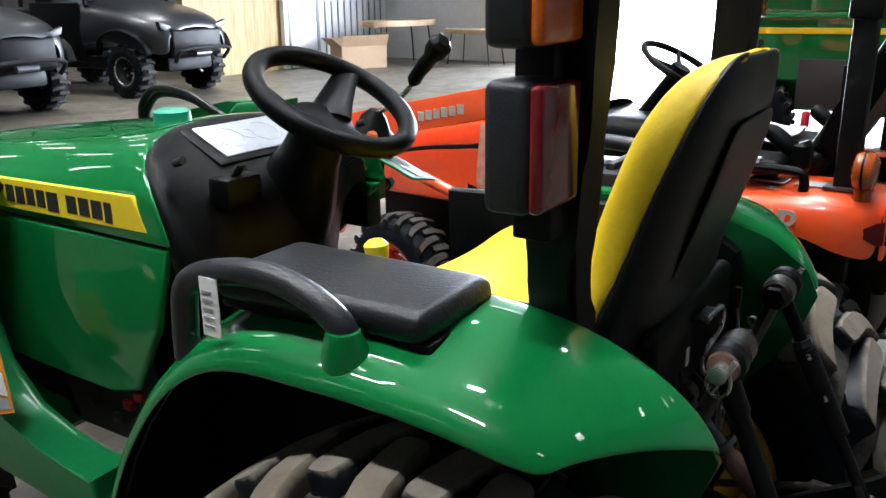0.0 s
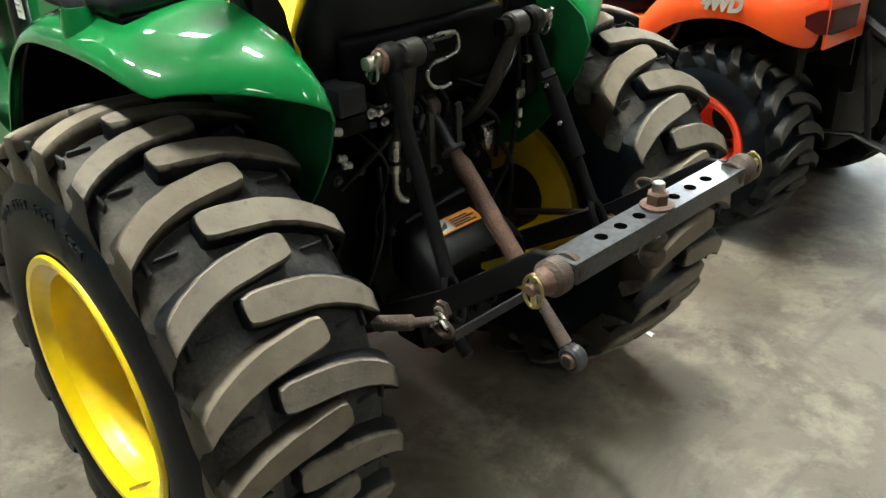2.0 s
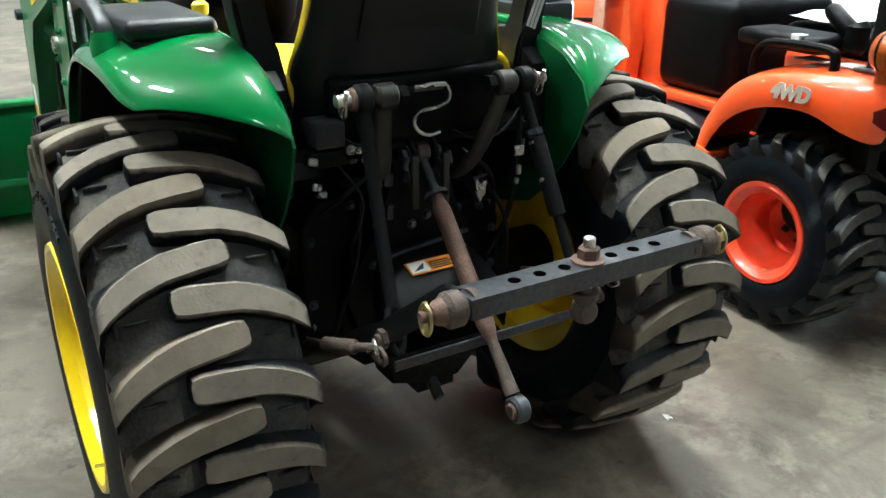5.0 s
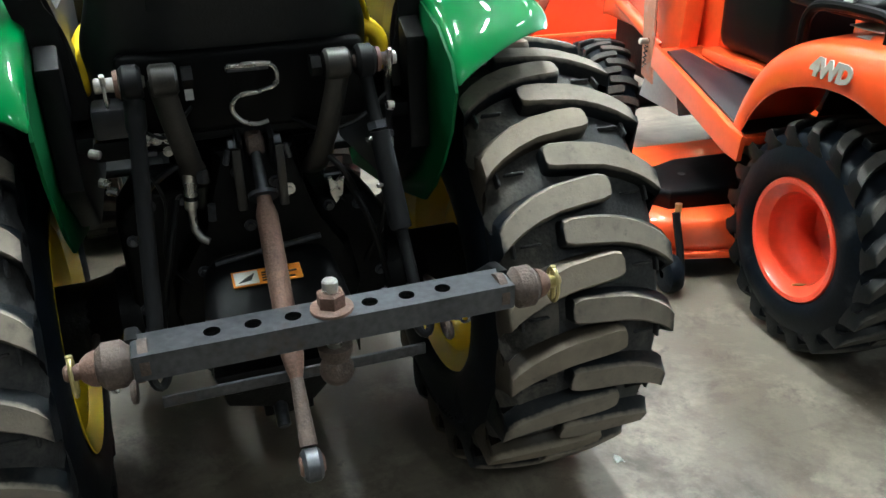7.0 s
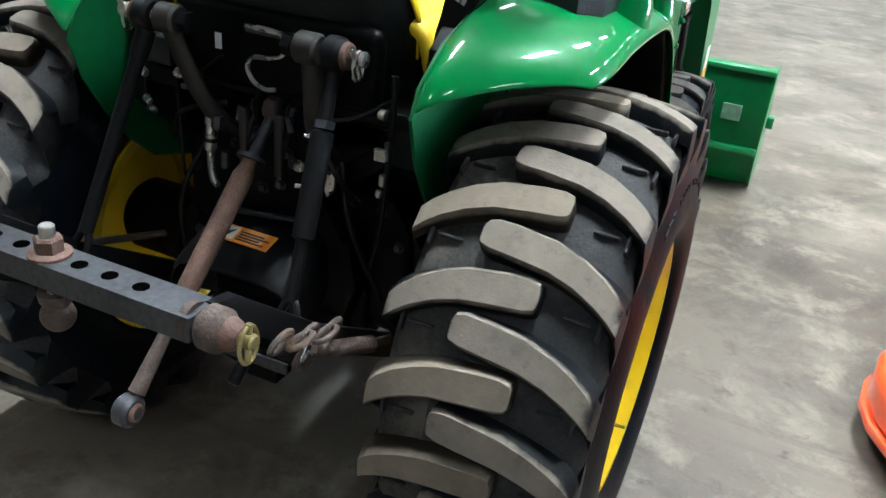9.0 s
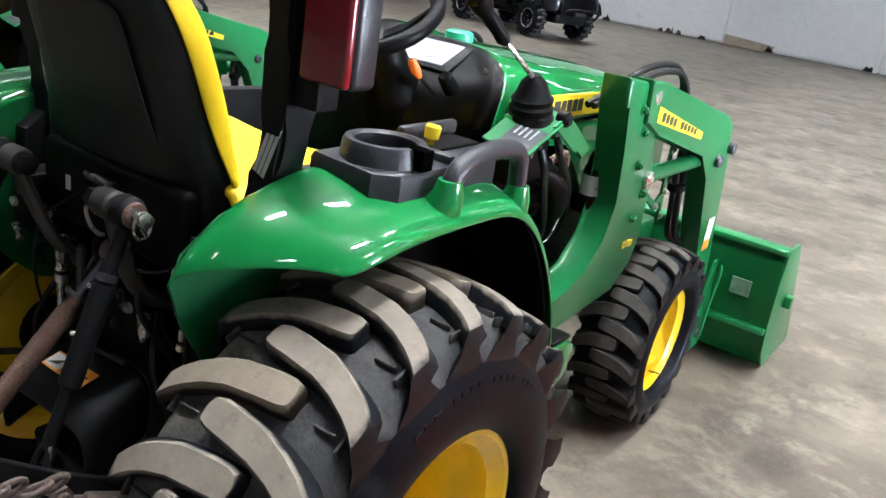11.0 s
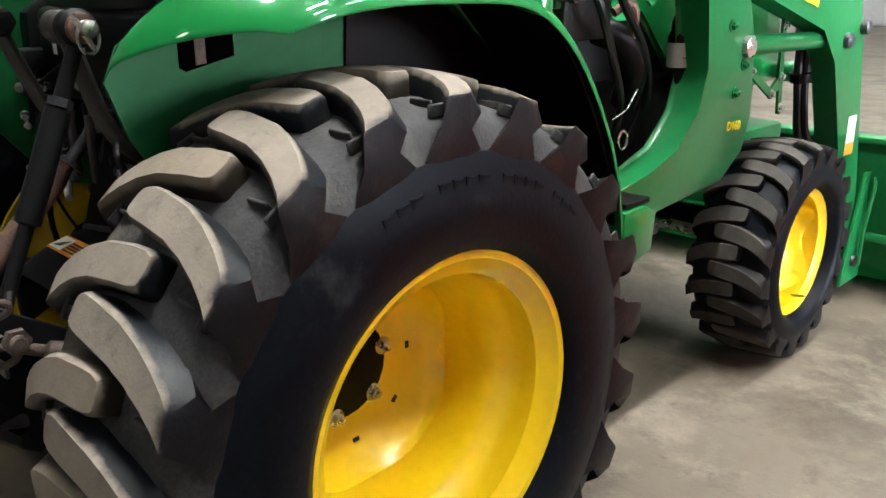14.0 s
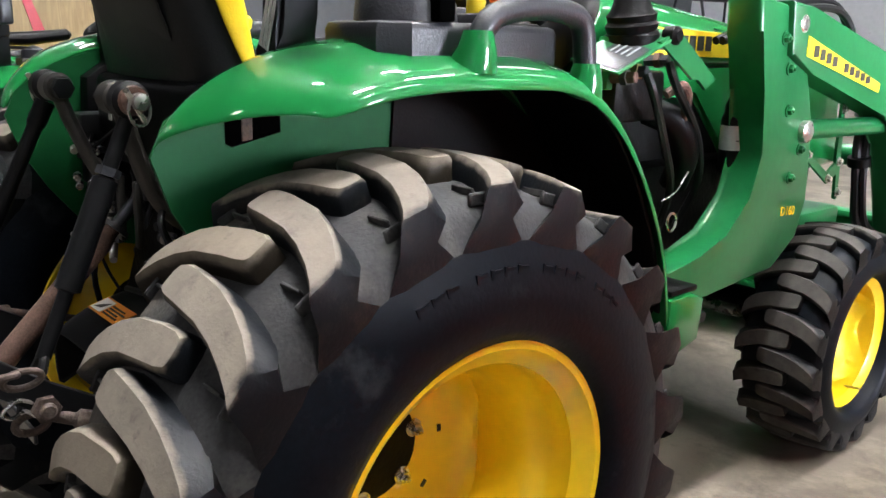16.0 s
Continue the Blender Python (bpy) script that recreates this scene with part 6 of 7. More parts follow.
    # red linkage seen in the left side opening, whose shade is a black plate
    part("side_opening", slab([(0.78, 0.62), (1.10, 0.62), (1.14, 0.72), (1.02, 0.80), (0.84, 0.82)], "x", -0.300, -0.285, 0.004), INK, green)
    for i, (y, z) in enumerate(((0.90, 0.70), (0.86, 0.73), (0.96, 0.74), (0.94, 0.66), (1.02, 0.68), (0.88, 0.66))):
        part("linkage_knob", box((-0.312, y, z), (-0.298, y + 0.03, z + 0.022), 0.005), RED_PLASTIC if i < 2 else STEEL, green)


joystick()

# ---------------------------------------------------------------- the orange tractor beside it
def orange_tractor():
    ot = thing("orange_tractor", "orange compact tractor with mower deck and loader, parked on concrete", "tractor", pose(2.03, 0, 0, 0, 0, -4.2))
    for s in (1, -1):
        tyre(ot, "rear_tyre", pose(s * 0.412, 0.015, 0.335), 0.340, 0.150, 0.178, 20, 0.021, 0.075, 0.045, RUBBER, BAR_DARK, "wide black lugged rear tyre", nub=False)
        rim(ot, "rear_wheel", pose(s * 0.412, 0.015, 0.335), 0.168, 0.138, ORANGE_RIM, -0.055, 5, 0.056, 0.036, RUST_DARK, "orange steel wheel", side=s, dish=0.012)
        tyre(ot, "front_tyre", pose(s * 0.385, 1.66, 0.275, 0, 0, -6), 0.285, 0.105, 0.16, 20, 0.018, 0.035, 0.03, RUBBER, BAR_DARK, "black front tyre with fine tread bars", nub=False)
        rim(ot, "front_wheel", pose(s * 0.385, 1.66, 0.275, 0, 0, -6), 0.155, 0.085, ORANGE_RIM, 0.0, 5, 0.05, 0.035, RUST_DARK, "orange steel wheel", side=s, cap=True, dish=0.015)
        rows = []
        for yl, zl, yt, zt, xo in ((0.345, 0.500, 0.405, 0.545, 0.548), (0.315, 0.585, 0.375, 0.655, 0.548), (0.260, 0.665, 0.315, 0.765, 0.548), (0.190, 0.722, 0.235, 0.842, 0.548),
                                   (0.080, 0.764, 0.120, 0.885, 0.548), (-0.040, 0.780, -0.040, 0.902, 0.548), (-0.130, 0.770, -0.130, 0.905, 0.546), (-0.205, 0.735, -0.220, 0.905, 0.538),
                                   (-0.285, 0.712, -0.300, 0.900, 0.508), (-0.325, 0.712, -0.335, 0.888, 0.468)):
            rows.append([(s * xo, yl, zl), (s * (xo + 0.004), (yl + yt) / 2, (zl + zt) / 2), (s * (xo - 0.014), yt, zt - 0.014), (s * (xo - 0.085), yt, zt + 0.004), (s * 0.30, yt, zt + 0.010), (s * 0.22, yt, zt + 0.010)])
        f = sheet("fender", rows, 0.006, ORANGE, ot, "glossy orange fender", 2, offset=1.0 if s > 0 else -1.0)
        part("fender_rear", slab([(s * 0.22, 0.72), (s * 0.465, 0.715), (s * 0.468, 0.880), (s * 0.22, 0.895)], "y", -0.345, -0.333, 0.003), ORANGE, f)
        part("fender_inner_wall", slab([(0.34, 0.50), (0.39, 0.54), (0.30, 0.76), (0.12, 0.88), (-0.33, 0.90), (-0.33, 0.62), (0.0, 0.55)], "x", min(s * 0.225, s * 0.235), max(s * 0.225, s * 0.235), 0), BLACK_PAINT, f)
        # tail lamp wrapped round the rear corner: bright wedge on the side, darker section behind
        wrap = ((-0.268, 0.513, 0.800, 0.806), (-0.322, 0.490, 0.766, 0.838), (-0.352, 0.455, 0.762, 0.840), (-0.356, 0.40, 0.762, 0.840), (-0.356, 0.30, 0.764, 0.838))
        for q, lens, lab in ((wrap[:3], RED_LENS, "red wedge tail lamp"), (wrap[2:], RED_DARK, "dark red rear lamp section")):
            bm = loft([[(s * x, y, z0) for y, x, z0, z1 in q], [(s * x, y, z1) for y, x, z0, z1 in q]])
            bmesh.ops.solidify(bm, geom=bm.faces[:], thickness=0.012)
            part("tail_lamp", bm, lens, f, lab)
        lm = basis((0.557, -0.02, 0.828), (0, 1, 0.02), (-0.06, 0, 1)) if s > 0 else basis((-0.557, -0.02, 0.828), (0, -1, 0.02), (0.06, 0, 1))
        lettering("4WD", 0.066, 0.002, SILVER, f, lm, "drive_badge", "silver raised badge letters", 0.004, 0.2)
        for y0, y1 in ((-0.02, 0.10), (-0.155, -0.05)):
            part("fender_label", box((min(s * 0.34, s * 0.42), y0, 0.912), (max(s * 0.34, s * 0.42), y1, 0.9165), 0.001, 1), GREY_LABEL, f, "grey printed label on the fender top")
        # foot board, tapering towards the front
        fm = basis((0, 0.30, 0.548), (1, 0, 0), (0, 1, 0.135))
        fb = part("foot_board", slab([(s * 0.20, 0.0), (s * 0.560, 0.0), (s * 0.560, 0.06), (s * 0.442, 0.765), (s * 0.20, 0.765)], "z", -0.030, 0.0, 0.005), ORANGE, ot, "orange sloping foot board", at=fm)
        part("board_skirt", slab([(s * 0.550, -0.01), (s * 0.567, -0.01), (s * 0.567, 0.06), (s * 0.452, 0.775), (s * 0.434, 0.775), (s * 0.549, 0.055)], "z", -0.075, 0.012, 0.005), ORANGE, fb)
        part("rubber_mat", slab([(s * 0.535, 0.02), (s * 0.25, 0.02), (s * 0.25, 0.40), (s * 0.33, 0.50), (s * 0.355, 0.715), (s * 0.428, 0.715), (s * 0.530, 0.07)], "z", 0.0, 0.009, 0.003), GREY_PLASTIC, fb, "black rubber mat")
        # rear linkage
        part("lower_link", sweep([(s * 0.25, -0.05, 0.34), (s * 0.26, -0.40, 0.40), (s * 0.28, -0.72, 0.33)], [0.02, 0.018, 0.022], 8, flat=0.5), BLACK_PAINT, ot, "black lower link")
        part("lift_rod", rod((s * 0.22, -0.36, 0.74), (s * 0.26, -0.45, 0.39), 0.011, 10), BLACK_PAINT, ot)
        part("rollover_post", box((s * 0.38 - 0.03, -0.235, 0.60), (s * 0.38 + 0.03, -0.165, 1.95), 0.006), BLACK_PAINT, ot, "black rollover post")
        part("rollover_hinge", box((s * 0.38 - 0.04, -0.25, 1.44), (s * 0.38 + 0.04, -0.15, 1.54), 0.01), BLACK_PAINT, ot)
        lc = V(s * 0.45, -0.262, 0.988)
        lp = part("warning_lamp", sweep([lc + V(0, y, 0) for y in (0.034, 0.026, 0.008, 0.003)], [0.040, 0.056, 0.064, 0.064], 22), AMBER_DARK, ot, "round amber warning lamp")
        part("lamp_seam", sweep([lc + V(0, 0.003, 0), lc + V(0, -0.004, 0)], 0.0655, 22), BLACK_PLASTIC, lp)
        part("lamp_lens", sweep([lc + V(0, y, 0) for y in (-0.004, -0.009, -0.027, -0.035)], [0.064, 0.064, 0.056, 0.040], 22), AMBER_DARK, lp)
        part("lamp_stem", sweep([lc + V(0, 0, -0.055), lc + V(0, 0, -0.070), lc + V(0, 0, -0.092)], [0.032, 0.026, 0.030], 12), AMBER_DARK, lp)
        part("post_plate", box((s * 0.38 - 0.055, -0.26, 0.912), (s * 0.38 + 0.055, -0.14, 0.922), 0.003), STEEL, ot)
        part("lift_arm", sweep([(s * 0.14, -0.20, 0.80), (s * 0.19, -0.36, 0.74), (s * 0.22, -0.46, 0.70)], [0.030, 0.024, 0.020], 10), BLACK_PAINT, ot)
    part("fender_bridge", box((-0.24, -0.02, 0.80), (0.24, 0.30, 0.905), 0.02), ORANGE, ot)
    part("rear_housing", box((-0.19, -0.34, 0.50), (0.19, -0.03, 0.84), 0.03), CAST, ot, "black rear gear housing")
    part("cross_beam", box((-0.41, -0.235, 0.66), (0.41, -0.165, 0.74), 0.008), BLACK_PAINT, ot)
    part("grab_rail", sweep(curve_pts([(-0.455, -0.085, 0.880), (-0.455, -0.088, 0.938), (-0.455, -0.05, 0.964), (-0.455, 0.16, 0.958), (-0.455, 0.225, 0.92), (-0.455, 0.235, 0.84)], 5), 0.016, 10), BLACK_PLASTIC, ot, "black grab rail")
    part("side_pad", box((-0.455, -0.01, 0.935), (-0.26, 0.34, 0.992), 0.024, 3), BLACK_PLASTIC, ot, "black console pad with a tag")
    part("pad_tag", box((-0.458, 0.06, 0.962), (-0.415, 0.095, 0.995), 0.001, 1), WHITE_LABEL, ot)
    part("seat_cushion", box((-0.23, -0.10, 0.90), (0.23, 0.34, 1.000), 0.04, 3), BLACK_PLASTIC, ot, "black vinyl seat")
    part("seat_back", slab([(-0.03, 1.00), (-0.10, 1.14), (-0.185, 1.29), (-0.23, 1.38), (-0.27, 1.40), (-0.305, 1.37), (-0.25, 1.22), (-0.16, 1.03), (-0.12, 0.96)], "x", -0.22, 0.22, 0.025, seg=3), BLACK_PLASTIC, ot, "black vinyl seat back leaning backward")
    rnd = random.Random(21)
    rows = [[(-0.245 + 0.06 * i, 0.05 + 0.055 * j, 1.006 + rnd.uniform(0.0, 0.030)) for i in range(8)] for j in range(6)]
    sheet("plastic_cover", rows, 0.001, PAPER, ot, "crumpled white plastic cover on the seat", 1)
    for s in (1, -1):
        sa = part("seat_arm", sweep([(s * 0.30, 0.085, 1.070), (s * 0.30, 0.070, 1.062), (s * 0.30, 0.0, 1.012), (s * 0.30, -0.02, 0.995)], [0.026, 0.034, 0.036, 0.030], 12, flat=0.85), BLACK_PLASTIC, ot, "black folded seat arm")
        part("arm_pivot", sweep([(s * 0.30, -0.030, 1.035), (s * 0.30, -0.034, 1.025), (s * 0.30, -0.030, 0.955), (s * 0.30, -0.026, 0.945)], [0.028, 0.038, 0.040, 0.030], 12), BLACK_PLASTIC, sa)
    part("seat_pillar", box((-0.2, -0.1, 0.82), (0.2, 0.3, 0.905), 0.02), BLACK_PLASTIC, ot)
    part("gear_lever", rod((0.26, 0.10, 0.90), (0.26, 0.10, 1.01), 0.006, 8), STEEL, ot)
    part("gear_knob", sweep([(0.26, 0.10, 1.000), (0.26, 0.10, 1.006), (0.26, 0.10, 1.055), (0.26, 0.10, 1.065)], [0.012, 0.017, 0.017, 0.010], 12), RED_PLASTIC, ot)
    for y0, y1, m in ((-0.125, -0.060, GREY_LABEL), (-0.035, 0.030, GREY_LABEL)):
        part("fender_label", box((-0.455, y0, 0.8985), (-0.385, y1, 0.9005), 0), m, ot, smooth=0)
    part("transmission_case", box((-0.20, -0.30, 0.28), (0.20, 0.9, 0.78), 0.04), CAST, ot, "black transmission case")
    part("rear_axle", rod((-0.42, -0.02, 0.405), (0.42, -0.02, 0.405), 0.07, 18), CAST, ot)
    # hood, dash and steering wheel
    rows = []
    for y, zt, w in ((0.80, 1.09, 0.24), (1.0, 1.08, 0.24), (1.4, 1.04, 0.235), (1.75, 0.98, 0.22), (1.98, 0.90, 0.20), (2.06, 0.78, 0.18)):
        rows.append([(-w, y, 0.60), (-w - 0.01, y, zt - 0.22), (-w, y, zt - 0.06), (-w * 0.8, y, zt - 0.01), (0, y, zt + 0.005), (w * 0.8, y, zt - 0.01), (w, y, zt - 0.06), (w + 0.01, y, zt - 0.22), (w, y, 0.60)])
    sheet("hood", rows, 0.006, ORANGE, ot, "orange engine hood", 2, offset=1.0)
    part("dash_console", box((-0.295, 0.50, 0.665), (0.295, 0.93, 1.06), 0.07, 4), BLACK_PLASTIC, ot, "glossy black dash console")
    part("console_flange", box((-0.315, 0.47, 0.625), (0.315, 0.96, 0.668), 0.012), ORANGE, ot)
    part("cowl", box((-0.258, 0.94, 0.63), (0.258, 1.30, 1.075), 0.02), ORANGE, ot, "orange cowl panel")
    c, n = V(0, 0.52, 1.24), V(0, -0.5, 0.86)
    a, b2 = frame_of(n)
    sw = part("steering_wheel", sweep([c + 0.17 * (math.cos(t) * a + math.sin(t) * b2) for t in (2 * math.pi * k / 36 for k in range(36))], 0.014, 8, closed=True), BLACK_PLASTIC, ot, "black steering wheel")
    part("wheel_hub", sweep([c - n * 0.03, c], 0.04, 14), BLACK_PLASTIC, sw)
    for t in (0.5, 2.6, 4.7):
        part("spoke", rod(c - n * 0.02, c + 0.165 * (math.cos(t) * a + math.sin(t) * b2), 0.010, 8), BLACK_PLASTIC, sw)
    part("steering_column", rod((0, 0.70, 1.0), c, 0.03, 12), BLACK_PLASTIC, ot)
    part("engine_block", box((-0.18, 0.9, 0.36), (0.18, 1.95, 0.66), 0.03), CAST, ot)
    part("front_axle", rod((-0.36, 1.66, 0.275), (0.36, 1.66, 0.275), 0.05, 14), CAST, ot)
    # mower deck under the belly
    def deck_outline(g):
        pts = []
        for cx, cy, r, a0, a1 in ((-0.475, 0.79, 0.385, 90, 235), (0.0, 0.60, 0.28, 250, 290), (0.475, 0.79, 0.385, -55, 90)):
            for k in range(10):
                t = radians(a0 + (a1 - a0) * k / 9)
                pts.append((cx + (r + g) * math.cos(t), cy + (r + g) * math.sin(t)))
        return pts
    dk = part("mower_deck", slab(deck_outline(0.0), "z", 0.09, 0.215, 0.035, seg=4), ORANGE, ot, "orange mower deck")
    part("deck_rim", slab(deck_outline(0.012), "z", 0.075, 0.10, 0.004), ORANGE, dk)
    part("deck_underside", slab(deck_outline(-0.03), "z", 0.06, 0.08, 0), INK, dk)
    part("belt_cover", slab([(-0.66, 0.62), (-0.62, 0.56), (-0.40, 0.54), (-0.1, 0.58), (-0.1, 0.86), (-0.45, 0.86), (-0.64, 0.78)], "z", 0.205, 0.280, 0.016, seg=3), BLACK_PLASTIC, dk, "black belt cover")
    part("cover_bolt", sweep([(-0.5, 0.7, 0.279), (-0.5, 0.7, 0.2825)], 0.014, 14), INK, dk)
    for (x, y, w, h, m1, m2) in ((-0.715, 0.93, 0.095, 0.055, GREY_LABEL, INK), (-0.745, 0.80, 0.070, 0.060, WHITE_LABEL, GREY_LABEL), (-0.735, 0.655, 0.090, 0.105, YELLOW_LABEL, INK)):
        pm = pose(x, y, 0.2155, 0, 0, 8)
        plate("deck_sticker", pm, w, h, m1, dk, "warning sticker")
        if m2 is INK:
            plate("sticker_field", pm @ pose(0, -h * 0.14, 0.0015), w * 0.92, h * 0.62, GREY_PLASTIC, dk, t=0.001)
            bars("sticker_text", pm @ pose(w * 0.15, -h * 0.14, 0.0026), w * 0.5, h * 0.5, 4, WHITE_LABEL, dk, 0.4, 11)
        else:
            bars("sticker_text", pm @ pose(0, 0, 0.0016), w * 0.8, h * 0.7, 3, m2, dk, 0.4, 12)
    for s in (1, -1):
        gw = part("gauge_wheel", lathe([(-0.028, 0.012), (-0.030, 0.045), (-0.022, 0.062), (0.0, 0.066), (0.022, 0.062), (0.030, 0.045), (0.028, 0.012)], 24), RUBBER, ot, "black gauge wheel", at=pose(s * 0.70, 0.385, 0.066))
        part("wheel_bracket", sweep([(s * 0.70 - s * 0.045, 0.385, 0.066), (s * 0.70 - s * 0.05, 0.42, 0.14), (s * 0.655, 0.46, 0.25)], 0.014, 8), BLACK_PAINT, ot)
        part("height_pin", rod((s * 0.64, 0.47, 0.20), (s * 0.64, 0.47, 0.275), 0.012, 8), BRASS, ot)
        part("front_roller", lathe([(-0.025, 0.01), (-0.028, 0.045), (0.0, 0.055), (0.028, 0.045), (0.025, 0.01)], 20), RUBBER, ot, at=pose(s * 0.78, 1.10, 0.055))
        part("roller_bracket", box((s * 0.78 - 0.02, 1.0, 0.06), (s * 0.78 + 0.02, 1.09, 0.20), 0.006), RED_PLASTIC, ot)
        # loader
        a, b = sorted((s * 0.28, s * 0.36))
        ms = part("loader_mast", slab([(1.06, 0.50), (1.20, 0.50), (1.22, 0.80), (1.20, 1.16), (1.08, 1.16), (1.02, 0.85)], "x", a, b, 0.006), ORANGE, ot, "orange loader mast")
        part("latch_plate", slab([(1.10, 0.50), (1.19, 0.52), (1.21, 0.80), (1.19, 1.02), (1.12, 1.02), (1.12, 0.72)], "x", min(s * 0.421, s * 0.430), max(s * 0.421, s * 0.430), 0.003), PALE_LATCH, ms, "pale latch plate")
        part("latch_pin", rod((s * 0.42, 1.15, 0.66), (s * 0.47, 1.15, 0.66), 0.012, 10, chamfer=0.003), BRIGHT, ms)
        part("latch_spring", sweep([V(s * (0.44 + 0.008 * math.cos(2.2 * k)), 1.15 + 0.008 * math.sin(2.2 * k), 0.56 + 0.006 * k) for k in range(16)], 0.003, 6), STEEL, ms)
        part("black_plate", slab([(1.22, 0.60), (1.30, 0.62), (1.30, 0.74), (1.22, 0.72)], "x", min(s * 0.361, s * 0.366), max(s * 0.361, s * 0.366), 0.001, seg=1), BLACK_PLASTIC, ms)
        part("mast_foot", slab([(0.98, 0.40), (1.30, 0.40), (1.24, 0.56), (1.04, 0.56)], "x", a - 0.01, b + 0.01, 0.004), GREY_LABEL, ms)
        xa, xb = sorted((s * 0.36, s * 0.42))
        arm = part("loader_arm", slab([(1.06, 1.14), (1.16, 1.165), (2.15, 0.96), (2.33, 0.88), (2.80, 0.30), (2.88, 0.12), (2.80, 0.10), (2.70, 0.26), (2.21, 0.76), (2.09, 0.84), (1.10, 1.045)], "x", xa, xb, 0.006), ORANGE, ot, "orange loader arm")
        for i in range(6):
            y = 1.28 + 0.042 * i
            lo, hi = sorted((s * 0.42, s * 0.4225))
            part("maker_mark", box((lo, y, 1.045 - (y - 1.28) * 0.21), (hi, y + 0.032, 1.085 - (y - 1.28) * 0.21), 0.003, 1), SILVER, arm, smooth=0)
        part("lift_cylinder", sweep([(s * 0.35, 1.18, 0.62), (s * 0.36, 1.55, 0.74), (s * 0.36, 1.56, 0.743), (s * 0.37, 1.86, 0.85)], [0.027, 0.027, 0.014, 0.014], 12), ORANGE, ot, "orange lift cylinder")
        part("bucket_cylinder", sweep([(s * 0.39, 2.25, 0.94), (s * 0.39, 2.55, 0.68), (s * 0.39, 2.56, 0.67), (s * 0.39, 2.86, 0.42)], [0.024, 0.024, 0.013, 0.013], 12), ORANGE, ot)
        for k in range(2):
            part("hydraulic_hose", sweep(curve_pts([(s * 0.33, 1.10, 0.95 - 0.05 * k), (s * 0.35, 1.3, 0.90), (s * 0.34, 1.6, 0.86), (s * 0.36, 1.95, 0.78)], 5), 0.010, 8), HOSE, ot)
    prof = [(2.91, 0.56), (2.88, 0.42), (2.89, 0.24), (2.95, 0.10), (3.05, 0.02), (3.40, 0.006)]
    bm = loft([[(x, y, z) for y, z in prof] for x in (-0.50, 0.50)])
    bmesh.ops.solidify(bm, geom=bm.faces[:], thickness=0.008)
    bk = part("bucket", bm, ORANGE, ot, "orange loader bucket")
    for s in (1, -1):
        a, b = sorted((s * 0.494, s * 0.506))
        part("bucket_side", slab([(2.91, 0.565), (2.88, 0.42), (2.89, 0.24), (2.95, 0.10), (3.05, 0.012), (3.40, 0.006), (3.38, 0.06), (3.09, 0.54)], "x", a, b, 0.002), ORANGE, bk)
    part("bucket_lip", box((-0.50, 2.885, 0.55), (0.50, 2.96, 0.572), 0.005), ORANGE, bk)
    part("bucket_rib", box((-0.50, 2.865, 0.30), (0.50, 2.895, 0.325), 0.005), ORANGE, bk)
    part("toolbar", rod((-0.40, -0.74, 0.33), (0.40, -0.74, 0.33), 0.014, 10), BLACK_PAINT, ot)
    part("top_link", rod((0.0, -0.34, 0.72), (0.02, -0.62, 0.42), 0.016, 10), BLACK_PAINT, ot)
    return ot


orange_tractor()

# a second, smaller green tractor on the other side
second = copy_thing(green, pose(-2.32, 0.20, 0) @ Matrix.Scale(0.89, 4))
tagged(second, "smaller green tractor with yellow seat parked alongside", "tractor")
part("seat_arm", sweep([(0.285, -0.12, 1.235), (0.285, 0.05, 1.240), (0.285, 0.22, 1.262), (0.285, 0.235, 1.264)], [0.030, 0.038, 0.030, 0.012], 12, flat=0.8), BLACK_PLASTIC, second, "black folding seat arm")


